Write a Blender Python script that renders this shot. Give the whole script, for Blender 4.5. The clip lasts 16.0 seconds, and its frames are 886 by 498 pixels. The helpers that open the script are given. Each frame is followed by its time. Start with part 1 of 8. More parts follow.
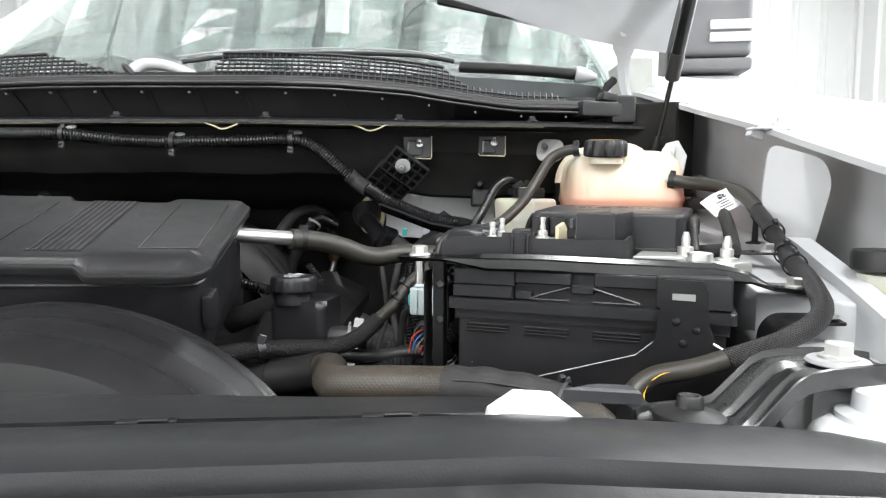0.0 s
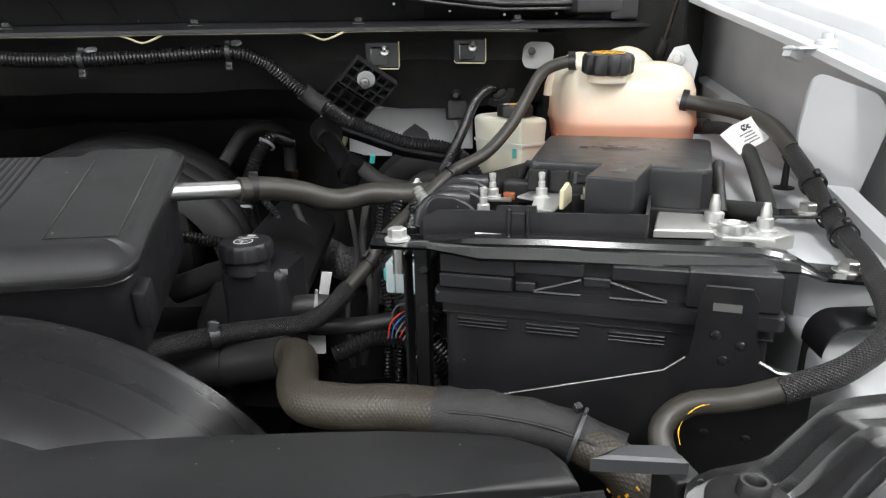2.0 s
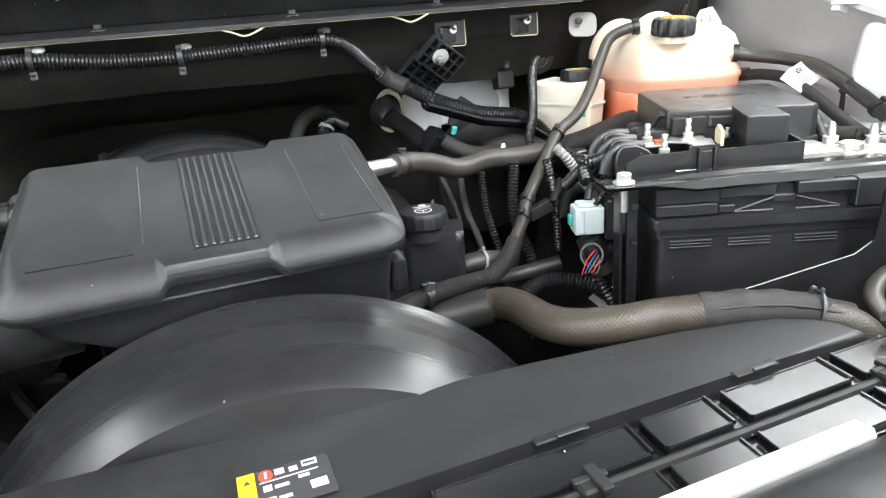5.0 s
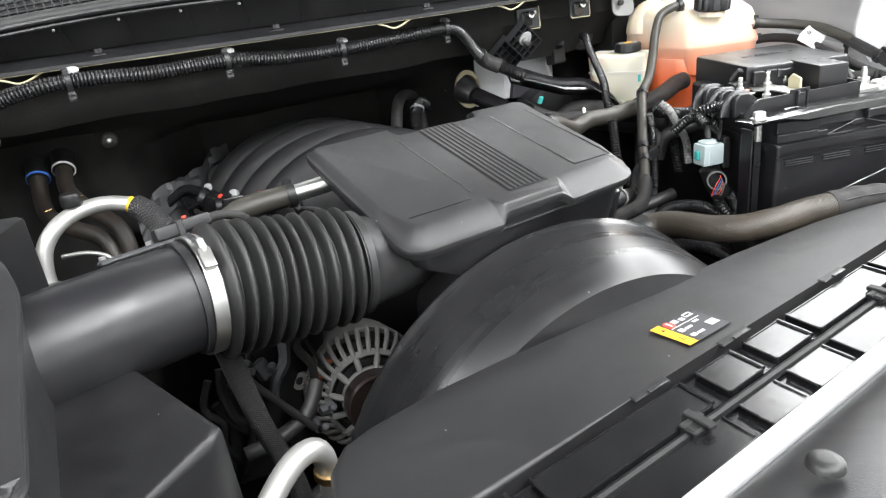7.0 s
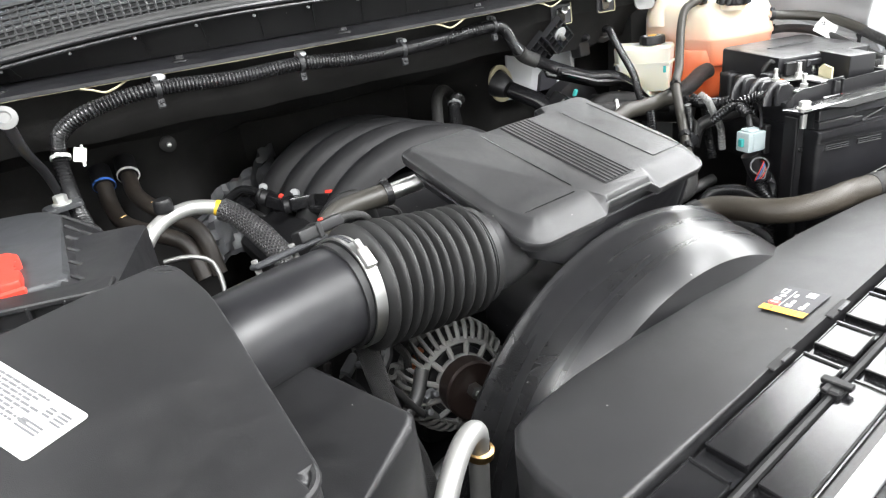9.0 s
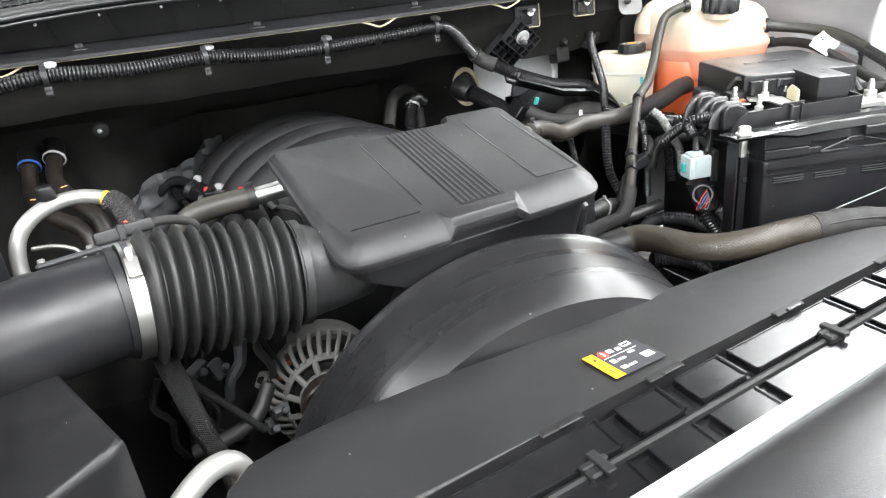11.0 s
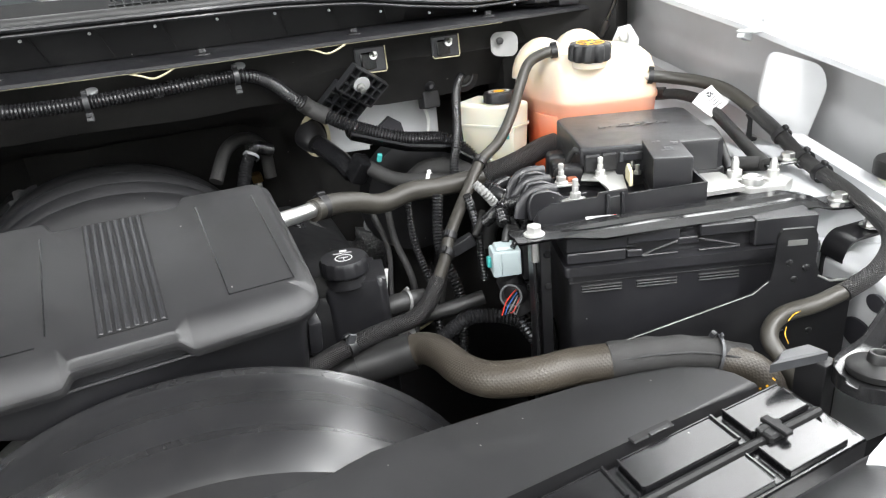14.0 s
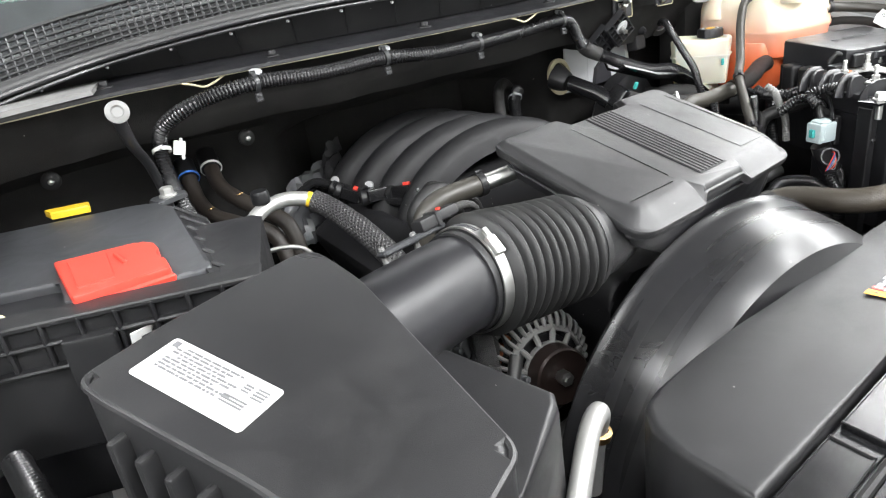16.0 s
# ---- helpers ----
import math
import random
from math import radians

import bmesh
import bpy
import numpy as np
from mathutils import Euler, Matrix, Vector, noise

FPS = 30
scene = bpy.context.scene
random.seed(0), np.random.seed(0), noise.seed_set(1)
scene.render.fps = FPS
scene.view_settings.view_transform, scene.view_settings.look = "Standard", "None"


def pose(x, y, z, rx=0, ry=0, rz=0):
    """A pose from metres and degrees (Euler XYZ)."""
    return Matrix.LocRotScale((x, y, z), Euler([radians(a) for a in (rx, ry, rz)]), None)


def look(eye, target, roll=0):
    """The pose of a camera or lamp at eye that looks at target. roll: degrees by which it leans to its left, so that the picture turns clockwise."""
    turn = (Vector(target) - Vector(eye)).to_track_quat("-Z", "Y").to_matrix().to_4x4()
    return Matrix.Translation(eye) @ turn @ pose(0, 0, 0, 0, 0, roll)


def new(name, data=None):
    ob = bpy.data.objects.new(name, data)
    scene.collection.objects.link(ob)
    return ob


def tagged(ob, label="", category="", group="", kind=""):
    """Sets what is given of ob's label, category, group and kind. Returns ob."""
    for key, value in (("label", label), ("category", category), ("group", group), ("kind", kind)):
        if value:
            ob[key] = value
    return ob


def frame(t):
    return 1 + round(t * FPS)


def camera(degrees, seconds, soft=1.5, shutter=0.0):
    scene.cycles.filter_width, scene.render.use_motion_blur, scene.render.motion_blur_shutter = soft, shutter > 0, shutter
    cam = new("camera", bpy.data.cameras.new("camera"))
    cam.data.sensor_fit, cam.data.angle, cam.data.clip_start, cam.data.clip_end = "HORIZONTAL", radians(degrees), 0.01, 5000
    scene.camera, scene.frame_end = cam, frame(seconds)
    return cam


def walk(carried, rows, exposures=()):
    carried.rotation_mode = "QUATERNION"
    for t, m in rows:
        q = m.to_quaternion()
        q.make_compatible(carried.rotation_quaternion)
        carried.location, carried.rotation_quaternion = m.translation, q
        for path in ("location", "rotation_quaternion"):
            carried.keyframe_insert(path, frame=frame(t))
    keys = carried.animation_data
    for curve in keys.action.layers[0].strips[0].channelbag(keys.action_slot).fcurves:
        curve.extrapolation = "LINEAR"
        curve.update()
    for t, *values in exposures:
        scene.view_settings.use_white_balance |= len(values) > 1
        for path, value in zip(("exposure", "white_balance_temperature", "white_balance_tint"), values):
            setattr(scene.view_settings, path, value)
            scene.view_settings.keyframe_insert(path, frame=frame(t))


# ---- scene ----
cam = camera(68.3, 16.0, 1.2, 0.0)
PATH = [
    (0, (0.016, 0.015, 1.303), (-0.009, 2.007, 1.128), 0.3),
    (0.5, (0.049, 0.062, 1.335), (0.027, 2.054, 1.153), 0.2),
    (1, (0.054, 0.114, 1.354), (0.046, 2.099, 1.103), -0.1),
    (1.5, (0.058, 0.185, 1.366), (0.079, 2.122, 0.869), -0.6),
    (2, (0.001, 0.167, 1.399), (0.074, 2.074, 0.8), -1.1),
    (2.5, (-0.05, 0.16, 1.411), (0.104, 2.057, 0.796), -1.8),
    (3, (-0.085, 0.151, 1.411), (0.142, 2.039, 0.793), -2.4),
    (5.5, (-0.516, 0.108, 1.425), (0.044, 1.895, 0.724), -5.3),
    (6, (-0.664, 0.057, 1.433), (-0.013, 1.808, 0.719), -6.0),
    (6.5, (-0.759, 0.059, 1.442), (-0.028, 1.773, 0.716), -6.6),
    (7, (-0.849, 0.115, 1.464), (-0.024, 1.778, 0.719), -7.2),
    (7.5, (-0.941, 0.162, 1.49), (-0.047, 1.782, 0.732), -7.7),
    (8, (-1.029, 0.197, 1.513), (-0.102, 1.79, 0.737), -8.1),
    (10.5, (-0.86, 0.099, 1.486), (0.006, 1.709, 0.674), -7.6),
    (11, (-0.743, 0.086, 1.481), (-0.044, 1.789, 0.7), -6.3),
    (11.5, (-0.575, 0.08, 1.488), (-0.042, 1.848, 0.719), -5.3),
    (12, (-0.358, 0.124, 1.494), (0.14, 1.905, 0.732), -4.8),
    (12.5, (-0.208, 0.167, 1.489), (0.286, 1.948, 0.724), -4.9),
    (13, (-0.154, 0.188, 1.489), (0.348, 1.965, 0.722), -4.8),
    (13.5, (-0.168, 0.19, 1.496), (0.351, 1.962, 0.728), -5.4),
    (14, (-0.321, 0.136, 1.502), (0.265, 1.886, 0.73), -5.9),
    (14.5, (-0.542, 0.093, 1.492), (0.112, 1.82, 0.725), -6.2),
    (15, (-0.748, 0.066, 1.502), (-0.035, 1.77, 0.735), -6.5),
    (15.5, (-0.922, 0.132, 1.494), (-0.105, 1.783, 0.713), -7.4),
    (16, (-1.125, 0.215, 1.524), (-0.224, 1.809, 0.72), -8.4),
]
EXPOSURES = ((0, -0.65), (0.5, -0.6), (1.0, -0.7), (1.5, -1.0), (2.0, -0.98), (2.5, -0.76), (3.0, -0.45), (5.5, -0.06), (6.0, -0.1), (7, -0.15), (8, -0.04), (10.5, 0.1), (11.5, 0.15), (12.5, 0.14), (13, 0.2), (13.5, 0.12), (14, -0.15), (15, -0.12), (16, 0.0))
walk(cam, [(t, look(eye, target, roll)) for t, eye, target, roll in PATH], EXPOSURES)

# ---- light: a white workshop with ceiling tubes, daylight tone ----
world = bpy.data.worlds.new("world")
scene.world = world
world.use_nodes = True
world.node_tree.nodes["Background"].inputs[0].default_value = (0.9, 0.95, 1.0, 1)
world.node_tree.nodes["Background"].inputs[1].default_value = 0.3


def area_lamp(name, place, target, sx, sy, watts):
    d = bpy.data.lights.new(name, "AREA")
    d.shape, d.size, d.size_y, d.energy = "RECTANGLE", sx, sy, watts
    d.color = (0.985, 0.99, 1.0)
    ob = new(name, d)
    ob.matrix_basis = look(place, target)
    return ob


for lx, ly, watts in ((-2.4, -1.9, 190), (0.2, -1.9, 270), (2.2, -0.9, 170), (-3.6, 0.9, 130), (3.0, 1.6, 110)):
    area_lamp("ceiling_lamp", (lx, ly, 3.84), (lx, ly, 0), 0.35, 2.4, watts)
for lx in (-2.3, -1.6, -0.95, -0.3, 0.35, 1.0, 1.7):
    area_lamp("tube_lamp", (lx, 3.1, 3.84), (lx, 3.1, 0), 0.44, 3.2, 13)
for lx in (2.1, 2.85, 3.6):
    area_lamp("tube_lamp", (lx, 3.0, 3.84), (lx, 3.0, 0), 0.44, 2.4, 40)
# side fill lamps at assumed windows, added to brighten the bay and its reflections
area_lamp("side_fill", (4.10, 1.6, 2.3), (0, 1.6, 2.3), 5.6, 2.7, 520)
area_lamp("side_fill", (-5.10, -1.2, 1.9), (0, -1.2, 1.9), 3.0, 1.8, 170)


# ---- materials ----
def mat(name, base, rough=0.5, metal=0.0, scale=60.0, var=0.25, bump=0.15, fine=900.0, spec=0.5, stain=None, stain_amount=0.3, dust=0.0, smear=6.0):
    m = bpy.data.materials.new(name)
    m.use_nodes = True
    nt = m.node_tree
    b = nt.nodes["Principled BSDF"]
    b.inputs["Metallic"].default_value = metal
    b.inputs["Specular IOR Level"].default_value = spec
    tc = nt.nodes.new("ShaderNodeTexCoord")
    big = nt.nodes.new("ShaderNodeTexNoise")
    big.inputs["Scale"].default_value = scale / 6
    big.inputs["Detail"].default_value = 6
    small = nt.nodes.new("ShaderNodeTexNoise")
    small.inputs["Scale"].default_value = fine
    small.inputs["Detail"].default_value = 3
    for n in (big, small):
        nt.links.new(tc.outputs["Object"], n.inputs["Vector"])
    ramp = nt.nodes.new("ShaderNodeMapRange")
    ramp.inputs[1].default_value, ramp.inputs[2].default_value = 0.3, 0.7
    nt.links.new(big.outputs["Fac"], ramp.inputs[0])
    mix = nt.nodes.new("ShaderNodeMix")
    mix.data_type = "RGBA"
    c = Vector(base)
    other = Vector(stain) if stain else c * (1 - var)
    mix.inputs[6].default_value = (*(c * (1 + var * 0.35)), 1)
    mix.inputs[7].default_value = (*(c.lerp(other, stain_amount) if stain else other), 1)
    nt.links.new(ramp.outputs[0], mix.inputs[0])
    nt.links.new(mix.outputs[2], b.inputs["Base Color"])
    rr = nt.nodes.new("ShaderNodeMapRange")
    rr.inputs[3].default_value, rr.inputs[4].default_value = max(0.02, rough - 0.07), min(1, rough + 0.09)
    nt.links.new(big.outputs["Fac"], rr.inputs[0])
    nt.links.new(rr.outputs[0], b.inputs["Roughness"])
    if dust:
        vor = nt.nodes.new("ShaderNodeTexVoronoi")
        vor.inputs["Scale"].default_value = 75
        warp = nt.nodes.new("ShaderNodeMapping")
        warp.inputs["Scale"].default_value = (1.0, 0.55, 0.8)
        nt.links.new(tc.outputs["Object"], warp.inputs["Vector"])
        nt.links.new(warp.outputs[0], vor.inputs["Vector"])
        near = nt.nodes.new("ShaderNodeMath")
        near.operation = "LESS_THAN"
        near.inputs[1].default_value = 0.055
        nt.links.new(vor.outputs["Distance"], near.inputs[0])
        sp = nt.nodes.new("ShaderNodeSeparateColor")
        nt.links.new(vor.outputs["Color"], sp.inputs[0])
        few = nt.nodes.new("ShaderNodeMath")
        few.operation = "GREATER_THAN"
        few.inputs[1].default_value = 1 - dust
        nt.links.new(sp.outputs[0], few.inputs[0])
        both = nt.nodes.new("ShaderNodeMath")
        both.operation = "MULTIPLY"
        nt.links.new(near.outputs[0], both.inputs[0])
        nt.links.new(few.outputs[0], both.inputs[1])
        film = nt.nodes.new("ShaderNodeTexNoise")
        film.inputs["Scale"].default_value = 22
        film.inputs["Detail"].default_value = 8
        film.inputs["Distortion"].default_value = 1.2
        nt.links.new(tc.outputs["Object"], film.inputs["Vector"])
        thin = nt.nodes.new("ShaderNodeMapRange")
        thin.inputs[1].default_value, thin.inputs[2].default_value = 0.45, 0.75
        thin.inputs[4].default_value = 0.014
        nt.links.new(film.outputs["Fac"], thin.inputs[0])
        top = nt.nodes.new("ShaderNodeMath")
        top.operation = "MAXIMUM"
        nt.links.new(both.outputs[0], top.inputs[0])
        nt.links.new(thin.outputs[0], top.inputs[1])
        dm = nt.nodes.new("ShaderNodeMix")
        dm.data_type = "RGBA"
        dm.inputs[7].default_value = (0.32, 0.31, 0.29, 1)
        nt.links.new(top.outputs[0], dm.inputs[0])
        nt.links.new(mix.outputs[2], dm.inputs[6])
        nt.links.new(dm.outputs[2], b.inputs["Base Color"])
        wear = nt.nodes.new("ShaderNodeMath")
        wear.operation = "MULTIPLY_ADD"
        wear.inputs[1].default_value = smear * 1.6
        nt.links.new(thin.outputs[0], wear.inputs[0])
        nt.links.new(rr.outputs[0], wear.inputs[2])
        nt.links.new(wear.outputs[0], b.inputs["Roughness"])
    if bump:
        bp = nt.nodes.new("ShaderNodeBump")
        bp.inputs["Strength"].default_value = bump
        bp.inputs["Distance"].default_value = 0.0006
        nt.links.new(small.outputs["Fac"], bp.inputs["Height"])
        nt.links.new(bp.outputs[0], b.inputs["Normal"])
    return m


def weave_mat(name, base, rough, along_n, round_n, depth):
    """Two crossing sets of threads, by the tube's own length (u, metres) and girth (v)."""
    m = mat(name, base, rough, bump=0)
    nt = m.node_tree
    b = nt.nodes["Principled BSDF"]
    uv = nt.nodes.new("ShaderNodeTexCoord")
    sep = nt.nodes.new("ShaderNodeSeparateXYZ")
    nt.links.new(uv.outputs["UV"], sep.inputs[0])

    def math_node(op, a, c=None):
        n = nt.nodes.new("ShaderNodeMath")
        n.operation = op
        for k, v in enumerate((a, c)):
            if v is None:
                continue
            if isinstance(v, (int, float)):
                n.inputs[k].default_value = v
            else:
                nt.links.new(v, n.inputs[k])
        return n.outputs[0]

    lu = math_node("MULTIPLY", sep.outputs[0], float(along_n))
    lv = math_node("MULTIPLY", sep.outputs[1], 2 * math.pi * round_n)
    p = math_node("SINE", math_node("ADD", lu, lv))
    q = math_node("SINE", math_node("SUBTRACT", lu, lv))
    hgt = math_node("MAXIMUM", p, q)
    bp = nt.nodes.new("ShaderNodeBump")
    bp.inputs["Strength"].default_value = depth
    bp.inputs["Distance"].default_value = 0.0008
    nt.links.new(hgt, bp.inputs["Height"])
    nt.links.new(bp.outputs[0], b.inputs["Normal"])
    return m


M_GRAIN = mat("grained_black_plastic", (0.017, 0.017, 0.018), 0.37, bump=0.4, fine=1500, var=0.35, dust=0.10, smear=3.5)
M_SATIN = mat("satin_black_plastic", (0.016, 0.016, 0.018), 0.33, bump=0.15, var=0.35, dust=0.10)
M_GLOSS = mat("glossy_black_plastic", (0.010, 0.010, 0.011), 0.20, bump=0.06, spec=0.5, var=0.4, dust=0.06, smear=1.2)
M_DEEP = mat("dull_black_plastic", (0.009, 0.009, 0.010), 0.42, bump=0.25, dust=0.12)
M_FELT = mat("black_felt_insulation", (0.019, 0.0185, 0.018), 0.95, bump=0.8, fine=600, spec=0.15, var=0.4, dust=0.10)
M_FELT2 = mat("dark_grey_felt", (0.028, 0.027, 0.026), 0.9, bump=0.8, fine=500, spec=0.2, var=0.4)
M_RUBBER = mat("grey_brown_rubber", (0.037, 0.034, 0.028), 0.42, bump=0.25, fine=500, var=0.3, dust=0.08, smear=2.0)
M_BROWN = weave_mat("brown_radiator_rubber", (0.043, 0.036, 0.027), 0.46, 1500, 22, 0.22)
M_RUBBLK = mat("black_rubber", (0.018, 0.018, 0.018), 0.45, bump=0.25, var=0.35)
M_LOOM = mat("black_split_loom", (0.015, 0.015, 0.016), 0.24, bump=0.05)
M_BRAID = weave_mat("black_braided_sleeve", (0.022, 0.021, 0.021), 0.40, 2200, 18, 1.3)
M_TAPE = weave_mat("black_cloth_sleeve", (0.019, 0.0185, 0.018), 0.6, 4600, 60, 0.35)
M_WHITE = mat("white_body_paint", (0.72, 0.73, 0.74), 0.22, bump=0.0, var=0.06, scale=20)
# same white paint, darkened so strongly lit steel does not burn out
M_WHITE2 = mat("dimmed_white_paint", (0.56, 0.57, 0.58), 0.4, bump=0.1, var=0.12, scale=50)
# white paint darkened for the wing's shaded inside; also pale plastic parts
M_LINER = mat("shaded_white_and_pale_parts", (0.46, 0.465, 0.47), 0.45, bump=0.1, var=0.12)
M_GREYPAINT = mat("thin_grey_paint", (0.34, 0.345, 0.35), 0.5, bump=0.15, var=0.15)
M_ALU = mat("bare_aluminium", (0.72, 0.72, 0.71), 0.35, 1.0, bump=0.15, var=0.15)
M_CAST = mat("cast_aluminium", (0.34, 0.34, 0.33), 0.5, 1.0, bump=0.6, fine=700, var=0.25)
M_STEEL = mat("zinc_steel", (0.62, 0.62, 0.60), 0.32, 1.0, bump=0.15, var=0.2)
M_COPPER = mat("copper_winding", (0.42, 0.13, 0.06), 0.4, 0.6, bump=0.3)
M_BRASS = mat("brass_fitting", (0.55, 0.36, 0.16), 0.35, 1.0)
M_CREAM = mat("cream_foam_edge", (0.55, 0.50, 0.33), 0.85, bump=0.5, var=0.25)
M_YELLOW = mat("yellow_print", (0.80, 0.40, 0.012), 0.45, bump=0.0, var=0.05)
M_YELLOWP = mat("yellow_plastic", (0.80, 0.52, 0.03), 0.4, bump=0.05, var=0.1)
M_REDP = mat("red_plastic", (0.72, 0.055, 0.035), 0.35, bump=0.08, var=0.1)
M_BLUEP = mat("blue_plastic", (0.05, 0.16, 0.5), 0.4, bump=0.0)
M_TEAL = mat("teal_plastic", (0.05, 0.38, 0.36), 0.4, bump=0.0)
M_PALEBLUE = mat("pale_grey_blue_plastic", (0.42, 0.49, 0.50), 0.38, bump=0.05, var=0.1)
M_LABEL = mat("white_label_paper", (0.66, 0.66, 0.65), 0.5, bump=0.0, var=0.05)
# serves dark print and the painted shade of holes and cut-outs
M_DARK = mat("dark_ink_and_hole_shade", (0.03, 0.03, 0.035), 0.5, bump=0.0, var=0.0)
M_GREYINK = mat("grey_ink", (0.13, 0.13, 0.135), 0.5, bump=0.0, var=0.0)
M_PALE = mat("pale_grey_ink", (0.5, 0.5, 0.5), 0.5, bump=0.0, var=0.0)
M_WHITEP = mat("white_nylon", (0.72, 0.72, 0.69), 0.4, bump=0.05, var=0.08)
M_WALL = mat("white_ribbed_metal_wall", (0.80, 0.81, 0.80), 0.45, bump=0.0, var=0.04, scale=3)
M_FLOOR = mat("grey_epoxy_floor", (0.30, 0.30, 0.30), 0.35, bump=0.1, scale=8, var=0.15)
M_SEAT = mat("dark_grey_seat_cloth", (0.06, 0.062, 0.066), 0.8, bump=0.4)
M_TRIM = mat("pale_cabin_lining", (0.45, 0.46, 0.43), 0.8, bump=0.2)
M_DARKGREY = mat("dark_grey_trim", (0.020, 0.0205, 0.022), 0.30, bump=0.2, dust=0.05)
M_BATT = mat("black_battery_case", (0.013, 0.013, 0.015), 0.36, bump=0.25, spec=0.5, var=0.4, dust=0.12, smear=2.5)
M_PLATE = mat("black_painted_steel", (0.009, 0.009, 0.010), 0.30, bump=0.15, spec=0.45, var=0.4, dust=0.10, smear=2.0)
M_LACQ = mat("glossy_black_lacquer", (0.008, 0.008, 0.009), 0.13, bump=0.03, spec=0.75, var=0.4, dust=0.05, smear=1.5)
M_MANI = mat("dusty_black_manifold", (0.013, 0.013, 0.014), 0.5, bump=0.3, spec=0.28, var=0.4, dust=0.12)
M_COVER = mat("dusty_and_sheen_grey", (0.050, 0.052, 0.056), 0.38, bump=0.2, var=0.3, dust=0.2)
# also on plates and pads that stand in for shade in hollows
M_COWL = mat("dull_cowl_plastic_and_shade", (0.010, 0.010, 0.0105), 0.5, bump=0.3, spec=0.3, dust=0.08)
M_BRIGHT = mat("bright_plated_steel", (0.62, 0.62, 0.60), 0.38, 0.75, bump=0.1, var=0.12)
M_DIECAST = mat("grey_die_cast_alloy", (0.21, 0.208, 0.20), 0.55, 0.25, bump=0.6, fine=500, var=0.25)


def translucent_mat(name, base, low, level, soft, thick=0.5, fill_x=None):
    """Milky plastic; the liquid behind it shows up to its level."""
    m = mat(name, base, 0.32, bump=0.05, var=0.05)
    nt = m.node_tree
    b = nt.nodes["Principled BSDF"]
    geo = nt.nodes.new("ShaderNodeTexCoord")
    sep = nt.nodes.new("ShaderNodeSeparateXYZ")
    nt.links.new(geo.outputs["Object"], sep.inputs[0])
    mr = nt.nodes.new("ShaderNodeMapRange")
    mr.interpolation_type = "SMOOTHSTEP"
    mr.inputs[1].default_value, mr.inputs[2].default_value = level - soft, level + soft
    nt.links.new(sep.outputs[2], mr.inputs[0])
    if fill_x is not None:
        # the filled side chamber stands behind the wall beyond fill_x
        over = nt.nodes.new("ShaderNodeMapRange")
        over.interpolation_type = "SMOOTHSTEP"
        over.inputs[1].default_value, over.inputs[2].default_value = fill_x, fill_x + 0.034
        over.inputs[3].default_value, over.inputs[4].default_value = 0.0, -0.058
        nt.links.new(sep.outputs[0], over.inputs[0])
        add = nt.nodes.new("ShaderNodeMath")
        nt.links.new(sep.outputs[2], add.inputs[0])
        nt.links.new(over.outputs[0], add.inputs[1])
        nt.links.new(add.outputs[0], mr.inputs[0])
    mix = nt.nodes.new("ShaderNodeMix")
    mix.data_type = "RGBA"
    mix.inputs[6].default_value, mix.inputs[7].default_value = (*low, 1), (*base, 1)
    nt.links.new(mr.outputs[0], mix.inputs[0])
    nt.links.new(mix.outputs[2], b.inputs["Base Color"])
    b.inputs["Subsurface Weight"].default_value = thick
    b.inputs["Subsurface Radius"].default_value = (0.02, 0.014, 0.008)
    b.inputs["Subsurface Scale"].default_value = 1.0
    return m



def brushed_mat():
    """Satin black with streaks round the fan's axis."""
    m = mat("streaked_satin_black", (0.016, 0.016, 0.017), 0.30, bump=0, var=0.3, dust=0.06)
    nt = m.node_tree
    b = nt.nodes["Principled BSDF"]
    tc = nt.nodes.new("ShaderNodeTexCoord")
    mp = nt.nodes.new("ShaderNodeMapping")
    mp.inputs["Scale"].default_value = (0.9, 18, 0.9)
    ns = nt.nodes.new("ShaderNodeTexNoise")
    ns.inputs["Scale"].default_value = 3
    ns.inputs["Detail"].default_value = 1
    nt.links.new(tc.outputs["Object"], mp.inputs["Vector"])
    nt.links.new(mp.outputs[0], ns.inputs["Vector"])
    rr = nt.nodes.new("ShaderNodeMapRange")
    rr.inputs[1].default_value, rr.inputs[2].default_value = 0.3, 0.7
    rr.inputs[3].default_value, rr.inputs[4].default_value = 0.24, 0.35
    nt.links.new(ns.outputs["Fac"], rr.inputs[0])
    nt.links.new(rr.outputs[0], b.inputs["Roughness"])
    return m


M_THROAT = brushed_mat()
M_TANK = translucent_mat("milky_tank_plastic", (0.66, 0.58, 0.46), (0.80, 0.17, 0.06), 1.282, 0.065, 0.5, 0.356)
M_RES = translucent_mat("milky_reservoir_plastic", (0.66, 0.64, 0.55), (0.56, 0.54, 0.43), 1.22, 0.03)
M_EAR = mat("grey_milky_plastic", (0.20, 0.20, 0.195), 0.4, bump=0.05)


def glass_mat():
    m = bpy.data.materials.new("windscreen_glass")
    m.use_nodes = True
    b = m.node_tree.nodes["Principled BSDF"]
    b.inputs["Base Color"].default_value = (0.84, 0.95, 0.91, 1)
    b.inputs["Roughness"].default_value = 0.02
    b.inputs["Transmission Weight"].default_value = 1.0
    b.inputs["IOR"].default_value = 1.22
    return m


M_GLASS = glass_mat()


# ---- mesh helpers ----
def world_of(ob):
    m = ob.matrix_basis.copy()
    p = ob.parent
    if p:
        m = world_of(p) @ ob.matrix_parent_inverse @ m
    return m


